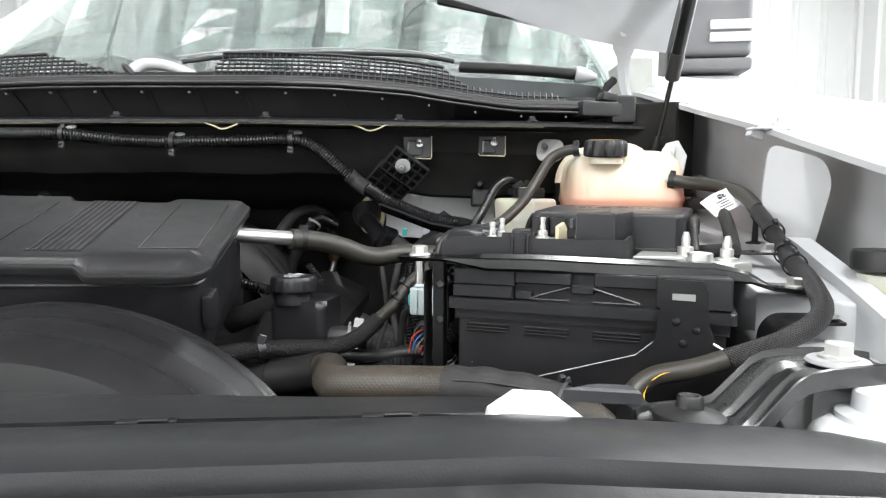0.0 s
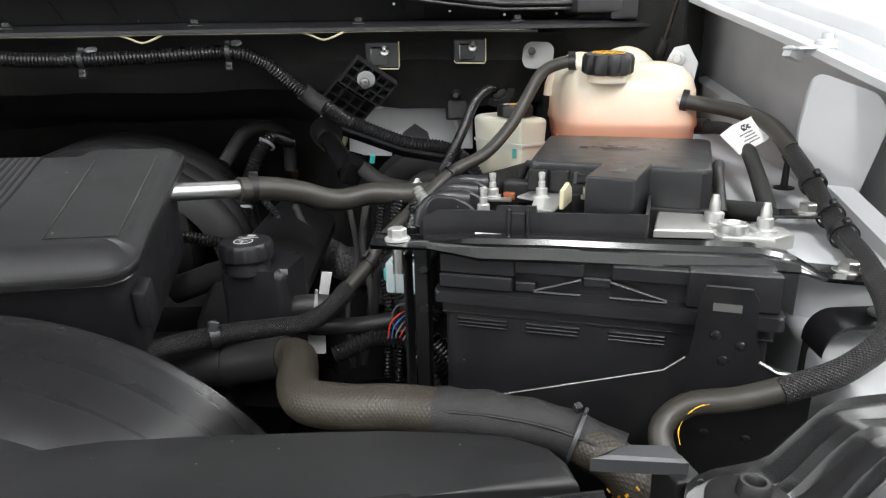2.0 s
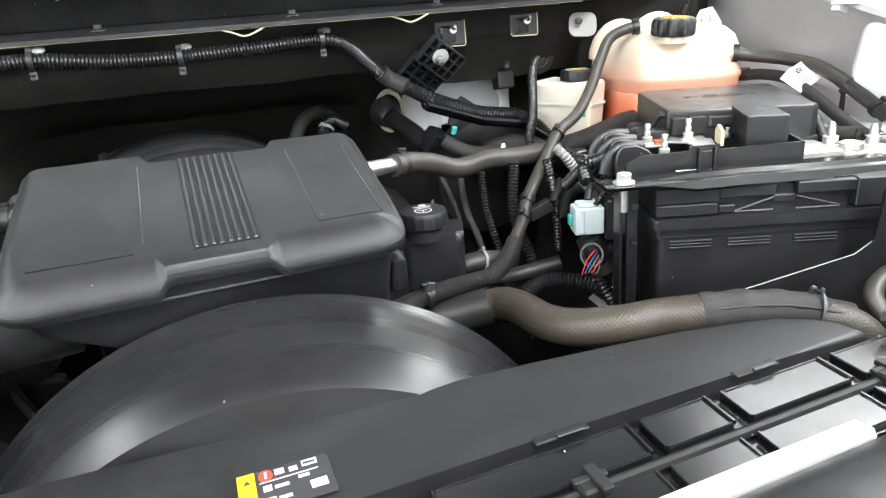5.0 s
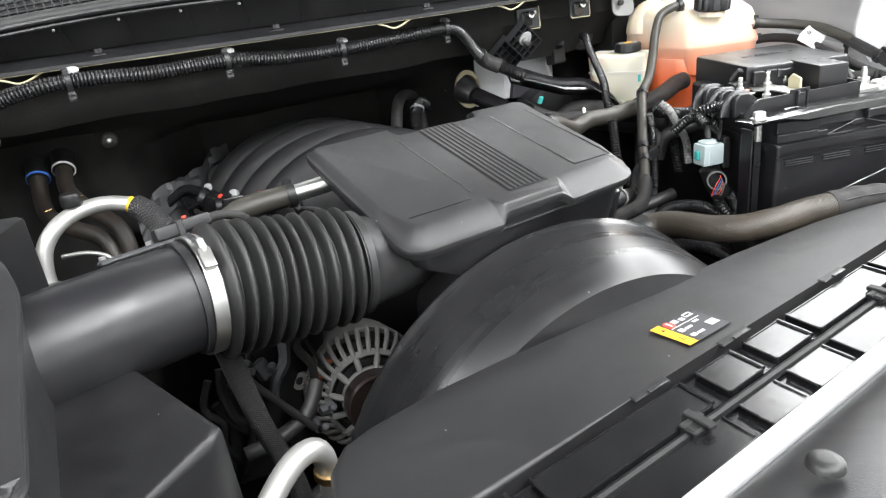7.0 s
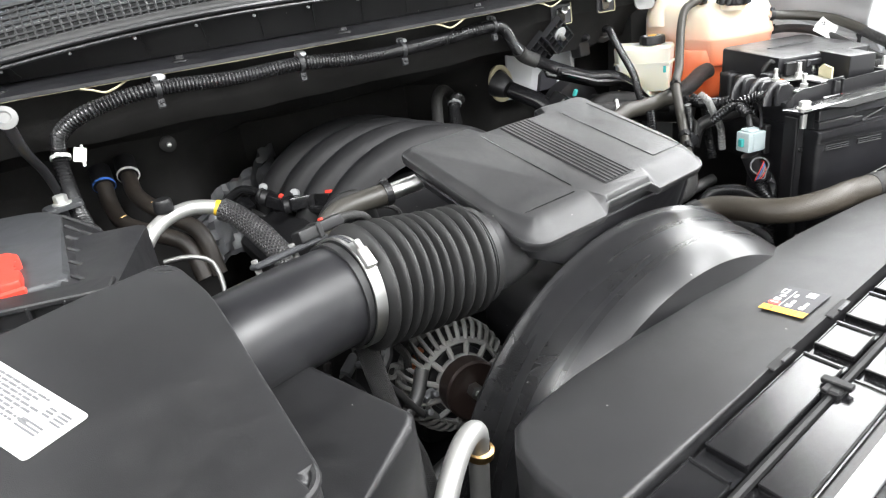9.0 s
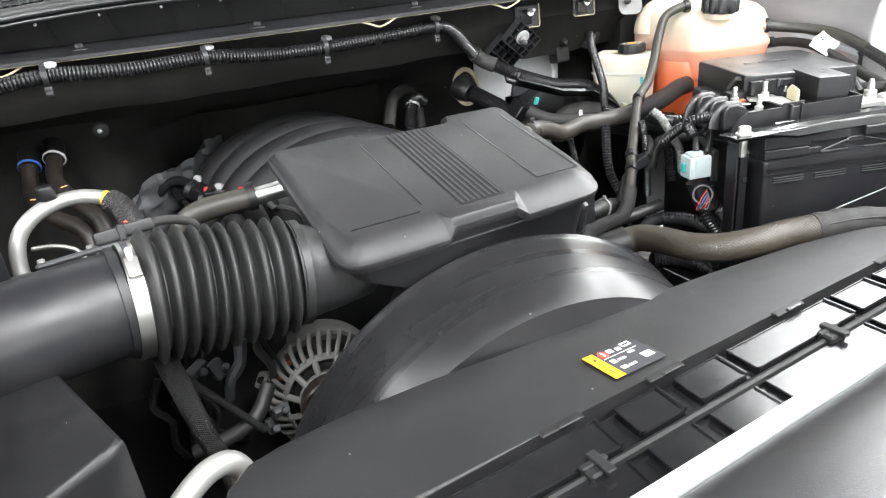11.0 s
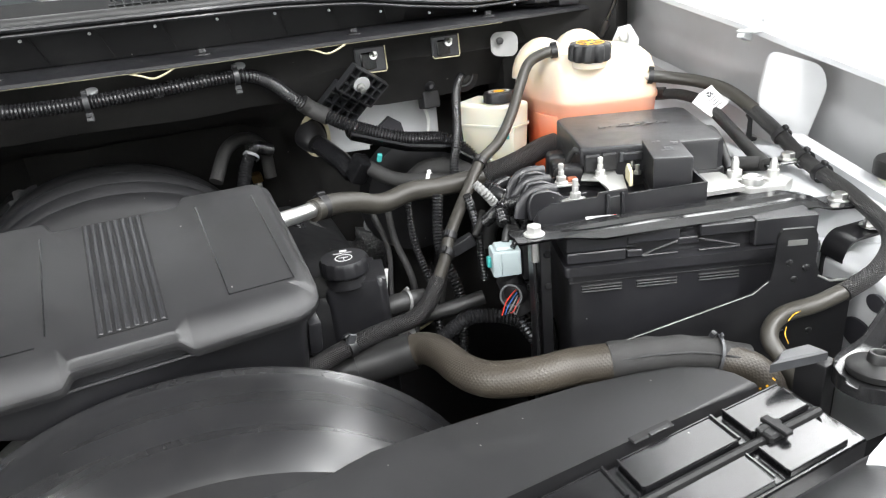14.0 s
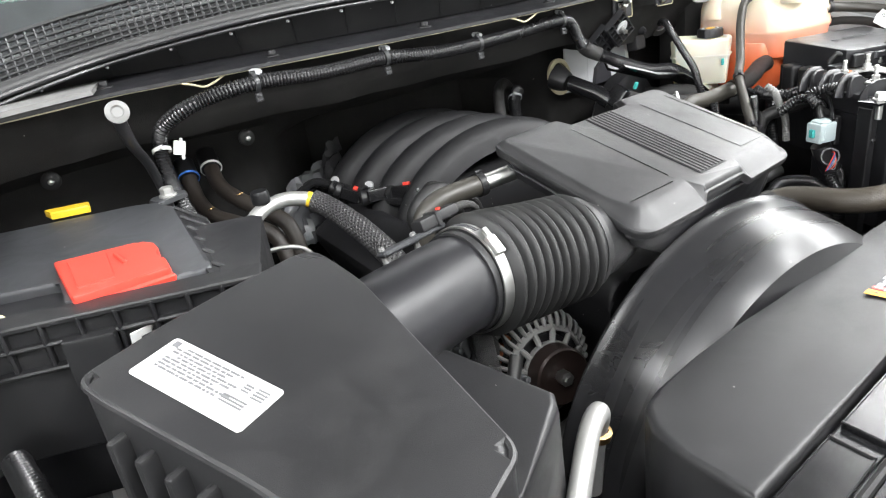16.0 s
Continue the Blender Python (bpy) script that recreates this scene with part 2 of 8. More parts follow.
def weigh_normals(me):
    """Normals weighted by area, so that large faces stay flat beside small bevels."""
    at = [[] for _ in me.vertices]
    for p in me.polygons:
        for v in p.vertices:
            at[v].append((p.normal.copy(), p.area))
    out = []
    for p in me.polygons:
        for v in p.vertices:
            n = Vector()
            for q, a in at[v]:
                if q.dot(p.normal) > 0.78:
                    n += q * a
            out.append(n.normalized() if n.length > 1e-12 else p.normal.copy())
    me.normals_split_custom_set(out)


def mesh_of(name, bm, material):
    bmesh.ops.recalc_face_normals(bm, faces=bm.faces)
    me = bpy.data.meshes.new(name)
    bm.to_mesh(me)
    bm.free()
    for p in me.polygons:
        p.use_smooth = True
    me.set_sharp_from_angle(angle=radians(38))
    if len(me.polygons) < 260:
        weigh_normals(me)
    me.materials.append(material)
    return me


def part(name, bm, material, parent, label=""):
    """One mesh, linked under a thing or a part."""
    ob = new(name, mesh_of(name, bm, material))
    ob.parent = parent
    ob.matrix_parent_inverse = world_of(parent).inverted()
    if label:
        ob["label"] = label
    return ob


def thing(name, place, label, category, group="", kind=""):
    e = new(name)
    e.empty_display_size = 0.02
    e.matrix_basis = Matrix.Translation(place)
    return tagged(e, label, category, group, kind)


def single(name, bm, material, label, category, group="", kind=""):
    return tagged(new(name, mesh_of(name, bm, material)), label, category, group, kind)


def frame_of(o, u, v):
    """A frame at o with x along u and y towards v."""
    u = Vector(u).normalized()
    w = u.cross(Vector(v)).normalized()
    v = w.cross(u)
    m = Matrix((u, v, w)).transposed().to_4x4()
    m.translation = o
    return m


def along(a, b):
    """A frame at a whose z points to b."""
    d = (Vector(b) - Vector(a)).normalized()
    m = d.to_track_quat("Z", "Y").to_matrix().to_4x4()
    m.translation = a
    return m


def box(bm, size, m=Matrix(), bev=0.0, seg=2):
    """A box of that size, its base centred on the frame's origin."""
    g = bmesh.ops.create_cube(bm, size=1)["verts"]
    bmesh.ops.transform(bm, verts=g, matrix=m @ Matrix.Translation((0, 0, size[2] / 2)) @ Matrix.Diagonal((*size, 1)))
    if bev:
        es = list({e for v in g for e in v.link_edges})
        bmesh.ops.bevel(bm, geom=es, offset=bev, segments=seg, affect="EDGES", profile=0.5)
    return bm


def prism(bm, pts, z0, z1, m=Matrix(), bev=0.0, seg=2, taper=0.0):
    """A polygon drawn upwards from z0 to z1; the upper rim bevelled; taper draws the foot in."""
    c = Vector((sum(p[0] for p in pts) / len(pts), sum(p[1] for p in pts) / len(pts)))
    top = [bm.verts.new(m @ Vector((p[0], p[1], z1 + (p[2] if len(p) > 2 else 0)))) for p in pts]
    low = [bm.verts.new(m @ Vector((p[0] + (c.x - p[0]) * taper, p[1] + (c.y - p[1]) * taper, z0))) for p in pts]
    n = len(pts)
    ft = bm.faces.new(top)
    bm.faces.new(low[::-1])
    for i in range(n):
        bm.faces.new((low[i], low[(i + 1) % n], top[(i + 1) % n], top[i]))
    if bev:
        bmesh.ops.bevel(bm, geom=list(ft.edges), offset=bev, segments=seg, affect="EDGES", profile=0.5)
    return bm


def rrect(x0, y0, x1, y1, r, n=5):
    pts = []
    for cx, cy, a in ((x1 - r, y0 + r, -90), (x1 - r, y1 - r, 0), (x0 + r, y1 - r, 90), (x0 + r, y0 + r, 180)):
        for k in range(n + 1):
            t = radians(a + 90 * k / n)
            pts.append((cx + r * math.cos(t), cy + r * math.sin(t)))
    return pts


def lathe(bm, prof, m=Matrix(), seg=28, lobes=0, depth=0.0):
    """Rings of (radius, height) about the frame's z; lobes scallop the rim."""
    rings = []
    for r, h in prof:
        ring = []
        for k in range(seg):
            a = 2 * math.pi * k / seg
            rr = r * (1 - depth * (0.5 + 0.5 * math.cos(lobes * a)) ** 3) if lobes else r
            ring.append(bm.verts.new(m @ Vector((rr * math.cos(a), rr * math.sin(a), h))))
        rings.append(ring)
    hollow = len(prof) > 3 and prof[0][0] == prof[-1][0] and prof[1][0] > prof[0][0]
    for a, b in zip(rings, rings[1:] + rings[:1] if hollow else rings[1:]):
        for k in range(seg):
            bm.faces.new((a[k], a[(k + 1) % seg], b[(k + 1) % seg], b[k]))
    if not hollow:
        bm.faces.new(rings[0][::-1])
        bm.faces.new(rings[-1])
    return bm


def spline(pts, step=0.008):
    """Points at even steps on a smooth curve through pts."""
    p = [Vector(q) for q in pts]
    p = [2 * p[0] - p[1], *p, 2 * p[-1] - p[-2]]
    out = []
    for i in range(1, len(p) - 2):
        n = max(2, int((p[i + 1] - p[i]).length / step))
        for k in range(n):
            t = k / n
            a, b, c, d = p[i - 1], p[i], p[i + 1], p[i + 2]
            out.append(0.5 * ((2 * b) + (c - a) * t + (2 * a - 5 * b + 4 * c - d) * t * t + (3 * b - a - 3 * c + d) * t ** 3))
    out.append(p[-2])
    return out


def sweep(bm, line, radius, seg=14, wobble=0.0, flat=1.0):
    """A tube round the line; radius is a number or a function of the step's index."""
    up = Vector((0, 0, 1))
    rings = []
    side = None
    for i, p in enumerate(line):
        d = (line[min(i + 1, len(line) - 1)] - line[max(i - 1, 0)]).normalized()
        side = (d.cross(up) if side is None else side - d * side.dot(d)).normalized()
        nrm = side.cross(d)
        r = radius(i) if callable(radius) else radius
        if wobble:
            r *= 1 + wobble * noise.noise(p * 40)
        rings.append([bm.verts.new(p + r * (math.cos(t) * side + flat * math.sin(t) * nrm)) for t in (2 * math.pi * k / seg for k in range(seg))])
    uv = bm.loops.layers.uv.verify()
    far = 0.0
    for i, (a, b) in enumerate(zip(rings, rings[1:])):
        step = (line[i + 1] - line[i]).length
        for k in range(seg):
            f = bm.faces.new((a[k], a[(k + 1) % seg], b[(k + 1) % seg], b[k]))
            for lp, (u, v) in zip(f.loops, ((far, k), (far, k + 1), (far + step, k + 1), (far + step, k))):
                lp[uv].uv = (u, v / seg)
        far += step
    bm.faces.new(rings[0][::-1])
    bm.faces.new(rings[-1])
    return bm


def inset(pts, d):
    """The polygon (counter-clockwise) with every edge moved inwards by d."""
    out = []
    for i, p in enumerate(pts):
        p, a, b = Vector(p), Vector(pts[i - 1]), Vector(pts[(i + 1) % len(pts)])
        u, v = (p - a).normalized(), (b - p).normalized()
        n, m = Vector((-u.y, u.x)), Vector((-v.y, v.x))
        out.append(tuple(p + (n + m) * d / (1 + n.dot(m))))
    return out


def rounded(pts, radii, n=5):
    """The polygon with its corners rounded; radii is one number or one for each corner."""
    out = []
    for i, p in enumerate(pts):
        r = radii if isinstance(radii, (int, float)) else radii[i]
        p, a, b = Vector(p[:2]), Vector(pts[i - 1][:2]), Vector(pts[(i + 1) % len(pts)][:2])
        r = min(r, 0.45 * (a - p).length, 0.45 * (b - p).length)
        s, e = p + (a - p).normalized() * r, p + (b - p).normalized() * r
        for k in range(n + 1):
            t = k / n
            out.append(tuple(s * (1 - t) ** 2 + p * 2 * t * (1 - t) + e * t * t))
    return out


def tube(pts, r, step=0.008, seg=14, wobble=0.0):
    return sweep(bmesh.new(), spline(pts, step), r, seg, wobble)


def loom(pts, r, pitch=0.0050, seg=14):
    """Ribbed split loom."""
    line = spline(pts, pitch / 4)
    return sweep(bmesh.new(), line, lambda i: r * (0.94, 1.02, 0.94, 0.80)[i % 4], seg)


def sleeve(pts, r, step=0.005):
    """Braided sleeve: faintly fluted."""
    return sweep(bmesh.new(), spline(pts, step), r, 16, 0.05)


def ring_clip(bm, a, b, r, w=0.008, t=0.0018, lug=0.006):
    """A band round a hose at a, facing b, with a lug."""
    m = along(a, b)
    lathe(bm, ((r + 0.0003, -w / 2), (r + t, -w / 2), (r + t, w / 2), (r + 0.0003, w / 2)), m, 20)
    box(bm, (lug, lug, w), m @ Matrix.Translation((0, r + t + lug / 2 - 0.002, -w / 2)), 0.001, 1)
    return bm


def hex_bolt(bm, m, r=0.008, h=0.007, flange=1.6):
    lathe(bm, ((r * flange, 0), (r * flange, 0.0018), (r * 1.15, 0.0026)), m, 24)
    lathe(bm, ((r, 0.002), (r, h), (r * 0.86, h + 0.001)), m, 6)
    return bm


def words(parent, text, m, size, material, name="lettering"):
    cu = bpy.data.curves.new(name, "FONT")
    cu.body, cu.size, cu.align_x, cu.align_y, cu.extrude = text, size, "CENTER", "CENTER", 0.0002
    ob = new(name, cu)
    ob.data.materials.append(material)
    ob.parent = parent
    ob.matrix_parent_inverse = world_of(parent).inverted()
    ob.matrix_basis = m
    return ob


def flat_bars(bm, m, items, z=0.0006):
    """Small raised bars: x, y, width, height in the frame."""
    for x, y, w, h in items:
        box(bm, (w, h, 0.0005), m @ Matrix.Translation((x, y, z)))
    return bm


# ---- the workshop ----
def ribbed_sheet(width, height, pitch=0.3, rib=0.03):
    """A metal sheet in the xz plane with upright ribs, facing -y."""
    bm = bmesh.new()
    xs, n = [], int(width / pitch)
    for k in range(n):
        x = -width / 2 + k * pitch
        xs += [(x, 0), (x + pitch * 0.72, 0), (x + pitch * 0.8, -rib), (x + pitch * 0.92, -rib)]
    xs.append((width / 2, 0))
    for x, y in xs:
        bm.verts.new((x, y, 0)), bm.verts.new((x, y, height))
    bm.verts.ensure_lookup_table()
    for i in range(len(xs) - 1):
        bm.faces.new([bm.verts[j] for j in (2 * i, 2 * i + 2, 2 * i + 3, 2 * i + 1)])
    back = [bm.verts.new(v) for v in ((-width / 2, 0.1, 0), (width / 2, 0.1, 0), (width / 2, 0.1, height), (-width / 2, 0.1, height))]
    bm.faces.new(back)
    return bm


single("floor", box(bmesh.new(), (13, 13, 0.2), pose(0, 1, -0.2)), M_FLOOR, "smooth grey painted workshop floor", "floor", kind="structure")
for nm, mtx, w in (("wall_south", pose(0, -4.5, 0, 0, 0, 180), 12), ("wall_north", pose(0, 7.0, 0), 12), ("wall_east", pose(4.2, 1, 0, 0, 0, -90), 13), ("wall_west", pose(-5.2, 1, 0, 0, 0, 90), 13)):
    bm = ribbed_sheet(w, 4.2)
    bm.transform(mtx)
    single(nm, bm, M_WALL, "white ribbed sheet-metal workshop wall", "wall", kind="structure")
# assumed windows: unseen frames added round the side fill lamps
for nm, mtx, w, h in (("assumed_window_1", pose(4.16, 1.6, 2.3, 0, 0, -90), 5.6, 2.7), ("assumed_window_2", pose(-5.16, -1.2, 1.9, 0, 0, 90), 3.0, 1.8)):
    t = thing(nm, mtx.translation, "assumed white-framed workshop window, added round a side fill lamp", "window", kind="structure")
    for x in (-w / 2 - 0.04, w / 2 + 0.04):
        part("window_frame", box(bmesh.new(), (0.08, 0.12, h + 0.16), mtx @ Matrix.Translation((x, -0.02, -h / 2 - 0.08)), 0.008, 1), M_WALL, t)
    for z in (-h / 2 - 0.08, h / 2):
        part("window_frame", box(bmesh.new(), (w, 0.12, 0.08), mtx @ Matrix.Translation((0, -0.02, z)), 0.008, 1), M_WALL, t)
bm = ribbed_sheet(12, 13, 0.4, 0.03)
bm.transform(pose(0, -5.2, 4.0, -90, 0, 0) @ Matrix.Diagonal((1, -1, 1, 1)))
single("ceiling", bm, M_WALL, "white ribbed sheet-metal workshop ceiling", "ceiling", kind="structure")


# ---- the truck's body round the engine bay ----
truck = thing("pickup_truck", (-0.41, 1.2, 0.0), "white pickup truck with its bonnet open and bare engine bay", "truck")
LIP = ((-1.30, 1.10), (-1.12, 1.160), (-1.037, 1.185), (-0.814, 1.160), (-0.566, 1.138), (-0.306, 1.137), (-0.078, 1.170), (0.16, 1.186), (0.30, 1.215), (0.46, 1.25))


def lip_y(x):
    return float(np.interp(x, [p[0] for p in LIP], [p[1] for p in LIP]))


XS = [-1.30 + 0.04 * k for k in range(45)]


def strip(rows, closed=False):
    """A sheet through rows of points."""
    bm = bmesh.new()
    vs = [[bm.verts.new(p) for p in r] for r in rows]
    for a, b in zip(vs, vs[1:]):
        for i in range(len(a) - 1):
            bm.faces.new((a[i], a[i + 1], b[i + 1], b[i]))
        if closed:
            bm.faces.new((a[-1], a[0], b[0], b[-1]))
    if closed:
        bm.faces.new(vs[0][::-1]), bm.faces.new(vs[-1])
    return bm


def section(prof, xs=XS):
    """A closed section (dy from the lip, z) drawn along the cowl."""
    return strip([[(x, lip_y(x) + dy, z + dz_cowl(x) * k) for dy, z, k in prof] for x in xs], True)


def dz_cowl(x):
    if x < -0.42:
        return -0.055 * min(1.0, max(0.0, -0.67 - x) / 0.55) ** 2
    return float(np.interp(x, (-0.20, -0.07, 0.03, 0.13, 0.24), (0.0, -0.007, -0.022, -0.034, -0.033)))


def low_edge(x):
    """The felt's overhang hangs lower towards the driver's side."""
    return min(1.0, max(0.0, (x + 0.16) / 0.12))


def tunnel(x):
    """The felt steps back over the gearbox."""
    return 0.19 * min(1.0, max(0.0, (x + 0.80) / 0.12)) * min(1.0, max(0.0, (-0.16 - x) / 0.10))


rows = []
for x in XS:
    q, back = low_edge(x), 0.215 + tunnel(x)
    prof = ((back, 0.6), (back, 1.26 - 0.03 * q), (0.215, 1.30 - 0.03 * q), (0.18, 1.325 - 0.035 * q), (0.085 + 0.030 * q, 1.335 - 0.037 * q), (0.065 + 0.035 * q, 1.36 - 0.03 * q), (0.062, 1.375), (0.07, 1.418), (0.46, 1.418), (0.46, 0.6))
    rows.append([(x, lip_y(x) + dy, z + 0.006 * noise.noise(Vector((x * 9, z * 9, dy * 9)))) for dy, z in prof])
part("firewall", strip(rows, True), M_FELT, truck, "dark felt-lined firewall")
part("cowl_lip", section(((0.0, 1.419, 0), (0.0, 1.424, 0), (0.012, 1.429, 0), (0.075, 1.436, 0), (0.11, 1.436, 0), (0.11, 1.419, 0))), M_SATIN, truck)
part("cowl_wall", section(((0.065, 1.436, 0), (0.03, 1.486, 1), (0.025, 1.491, 1), (0.12, 1.498, 1), (0.12, 1.436, 0))), M_COWL, truck)
line = [Vector((x, lip_y(x) + 0.03, 1.493 + dz_cowl(x))) for x in XS if x < 0.33]
part("cowl_seal", sweep(bmesh.new(), line, 0.0095, 12), M_RUBBLK, truck, "black rubber bonnet seal")
for dy, z, r in ((0.019, 1.489, 0.0035), (0.021, 1.481, 0.0025)):
    part("seal_lip", sweep(bmesh.new(), [Vector((p.x, p.y + dy - 0.03, p.z + z - 1.493)) for p in line], r, 8), M_SATIN, truck)
line = [Vector((x, lip_y(x) + 0.004, 1.4180)) for x in XS if -1.2 < x < 0.2]
part("foam_edge", sweep(bmesh.new(), line, lambda i: 0.0006 + 0.0012 * max(0, noise.noise(Vector((i * 0.31, 0, 0)))), 6), M_CREAM, truck, "cream foam showing under the cowl lip")
# ribs and nail heads on the cowl wall
for k in range(20):
    x = -1.258 + 0.0835 * k
    y, d = lip_y(x), dz_cowl(x)
    bm = strip([[(x + e, y + 0.062, 1.438), (x + e - 0.014, y + 0.030, 1.482 + d), (x + e - 0.010, y + 0.075, 1.482 + d)] for e in (-0.0012, 0.0012)], True)
    part("stiffening_rib", bm, M_COWL, truck)
    part("clip_stud", lathe(bmesh.new(), ((0.0022, 0), (0.0022, 0.004), (0.0014, 0.005)), along((x - 0.020, y + 0.034, 1.474 + d), (x - 0.020, y - 1, 1.40)), 8), M_GREYPAINT, truck, "small pale clip stud")
for x in (-0.814, -0.566, -0.306, -0.078, 0.16, -1.04):
    bm = lathe(bmesh.new(), ((0.011, 0), (0.011, 0.002), (0.006, 0.004), (0.006, 0.009), (0.003, 0.010)), Matrix.Translation((x, lip_y(x) + 0.020, 1.429)), 14)
    part("push_pin", bm, M_DEEP, truck)
for x in (-0.92, -0.129, -0.378):
    line = spline([(x - 0.028, lip_y(x) + 0.004, 1.418), (x - 0.014, lip_y(x) + 0.004, 1.4135), (x, lip_y(x) + 0.004, 1.408), (x + 0.014, lip_y(x) + 0.004, 1.411), (x + 0.03, lip_y(x) + 0.004, 1.418)], 0.004)
    part("foam_loop", sweep(bmesh.new(), line, 0.0015, 6), M_CREAM, truck)
# left end of the cowl: grey steel corner
part("cowl_corner", prism(bmesh.new(), [(-1.30, 1.03), (-1.06, 1.14), (-1.04, 1.25), (-1.30, 1.25)], 1.430, 1.436), M_EAR, truck)


def vent(x0, x1, xa, xb, tail=0.0, z0=1.4985, y0=0.048, z1=1.548, y1=0.066):
    """A slanted grille of bars; its top runs from xa to xb."""
    bm = bmesh.new()

    def at(x, t):
        return Vector((x, lip_y(x) + y0 + (y1 - y0) * t, z0 + (z1 - z0) * t + dz_cowl(x)))

    def span(t):
        return x0 + (xa - x0) * t, x1 + (xb - x1) * t

    n = int((x1 - x0) / 0.011)
    for k in range(n + 1):
        x = x0 + (x1 - x0) * k / n
        top = 1.0
        if x < xa and xa > x0:
            top = min(top, (x - x0) / (xa - x0))
        if x > xb and xb < x1:
            top = min(top, max((xb + 0.07 - x) / 0.07, tail * min(1.0, (x1 - x) / 0.04)) if tail else (x1 - x) / (x1 - xb))
        if top > 0.05:
            a, b = at(x, 0), at(x, top)
            sweep(bm, [a, b], 0.0019, 4)
    for j in range(8):
        t = j / 7
        a, b = span(t)
        if tail:
            b = max(xb + 0.07 * (1 - t), x1 - 0.04 * t / tail if t <= tail else xb)
        sweep(bm, [at(a + (b - a) * s / 8, t) for s in range(9)], 0.0019 if 0 < j < 7 else 0.0032, 4)
    return bm


for args in ((-1.25, -0.53, -1.25, -0.72), (-0.415, 0.245, -0.392, 0.0, 0.42)):
    v = part("cowl_vent", vent(*args), M_DARKGREY, truck, "black plastic lattice cowl vent")
# cowl tray, raised dark behind the vents to stand for their shade
rows = [[(x, lip_y(x) + dy, z + dz_cowl(x)) for dy, z in ((0.065, 1.490), (0.085, 1.496), (0.100, 1.520), (0.24, 1.522), (0.24, 1.47))] for x in XS if x < 0.33]
part("cowl_tray", strip(rows, True), M_COWL, truck)
bm = sweep(bmesh.new(), spline([(-0.585, 1.25, 1.520), (-0.565, 1.26, 1.537), (-0.53, 1.265, 1.538), (-0.495, 1.262, 1.528), (-0.455, 1.255, 1.512)], 0.008), lambda i: 0.016 - 0.0004 * i, 14, 0, 0.8)
part("wiper_hinge", bm, M_LINER, truck, "pale wiper arm knuckle")
part("knuckle_gap", lathe(bmesh.new(), ((0.017, 0), (0.019, 0.002), (0.019, 0.008), (0.016, 0.010)), along((-0.588, 1.248, 1.518), (-0.565, 1.26, 1.537)), 20), M_DARK, truck)
for pts, r, r2 in ((((-0.52, 1.33, 1.556), (-0.42, 1.35, 1.572), (-0.2, 1.36, 1.580), (-0.05, 1.355, 1.574), (0.02, 1.35, 1.562)), 0.0045, 0.002), (((0.03, 1.33, 1.548), (0.10, 1.325, 1.545), (0.20, 1.32, 1.538), (0.255, 1.315, 1.532)), 0.011, 0.003)):
    part("wiper_arm", sweep(bmesh.new(), spline(pts, 0.03), r, 10), M_DARKGREY, truck)
    part("wiper_blade", sweep(bmesh.new(), spline([(p[0] - 0.02, p[1] + 0.02, p[2] + 0.014) for p in pts], 0.03), r2, 6), M_LINER, truck, "bright edge of the wiper blade")
part("wiper_cap", lathe(bmesh.new(), ((0.015, 0), (0.016, 0.004), (0.014, 0.02), (0.006, 0.04)), along((0.256, 1.315, 1.532), (0.32, 1.31, 1.522)), 18), M_LINER, truck, "pale end of the wiper arm")

# windscreen and cabin
W0, W1 = (1.42, 1.555), (2.15, 2.10)
rows = []
for s in range(9):
    t = s / 8
    rows.append([(x, W0[0] + (W1[0] - W0[0]) * t + 0.22 * ((x + 0.41) / 0.85) ** 2, W0[1] + (W1[1] - W0[1]) * t) for x in [-0.41 + (0.83 - 0.12 * t) * (k / 8 - 1) for k in range(17)]])
bm = strip(rows)
bmesh.ops.solidify(bm, geom=bm.faces[:], thickness=0.005)
pane = part("windscreen", bm, M_GLASS, truck, "sloping windscreen reflecting a ribbed ceiling")
pane.visible_shadow = False
for sx in (-1, 1):
    pts = [(-0.41 + sx * 0.86, 1.60, 1.46), (-0.41 + sx * 0.85, 1.66, 1.56), (-0.41 + sx * 0.73, 2.40, 2.12)]
    part("windscreen_pillar", sweep(bmesh.new(), spline(pts, 0.08), 0.05, 8), M_WHITE, truck)
part("roof", box(bmesh.new(), (1.5, 1.6, 0.06), pose(-0.41, 3.05, 2.1), 0.02), M_WHITE, truck)
part("dashboard", prism(bmesh.new(), [(-1.2, 1.72), (-0.8, 1.55), (-0.41, 1.50), (0.0, 1.55), (0.4, 1.72), (0.4, 2.2), (-1.2, 2.2)], 1.35, 1.612, Matrix(), 0.03), M_SEAT, truck)
part("cabin_back", box(bmesh.new(), (1.7, 0.05, 0.55), pose(-0.41, 3.75, 0.95)), M_TRIM, truck)
for sx in (-1, 1):
    part("rear_pillar", box(bmesh.new(), (0.16, 0.06, 0.65), pose(-0.41 + sx * 0.72, 3.75, 1.48), 0.02), M_TRIM, truck)
for sx in (-1, 1):
    part("cabin_side", box(bmesh.new(), (0.06, 2.3, 0.75), pose(-0.41 + sx * 0.84, 2.65, 0.85)), M_TRIM, truck)
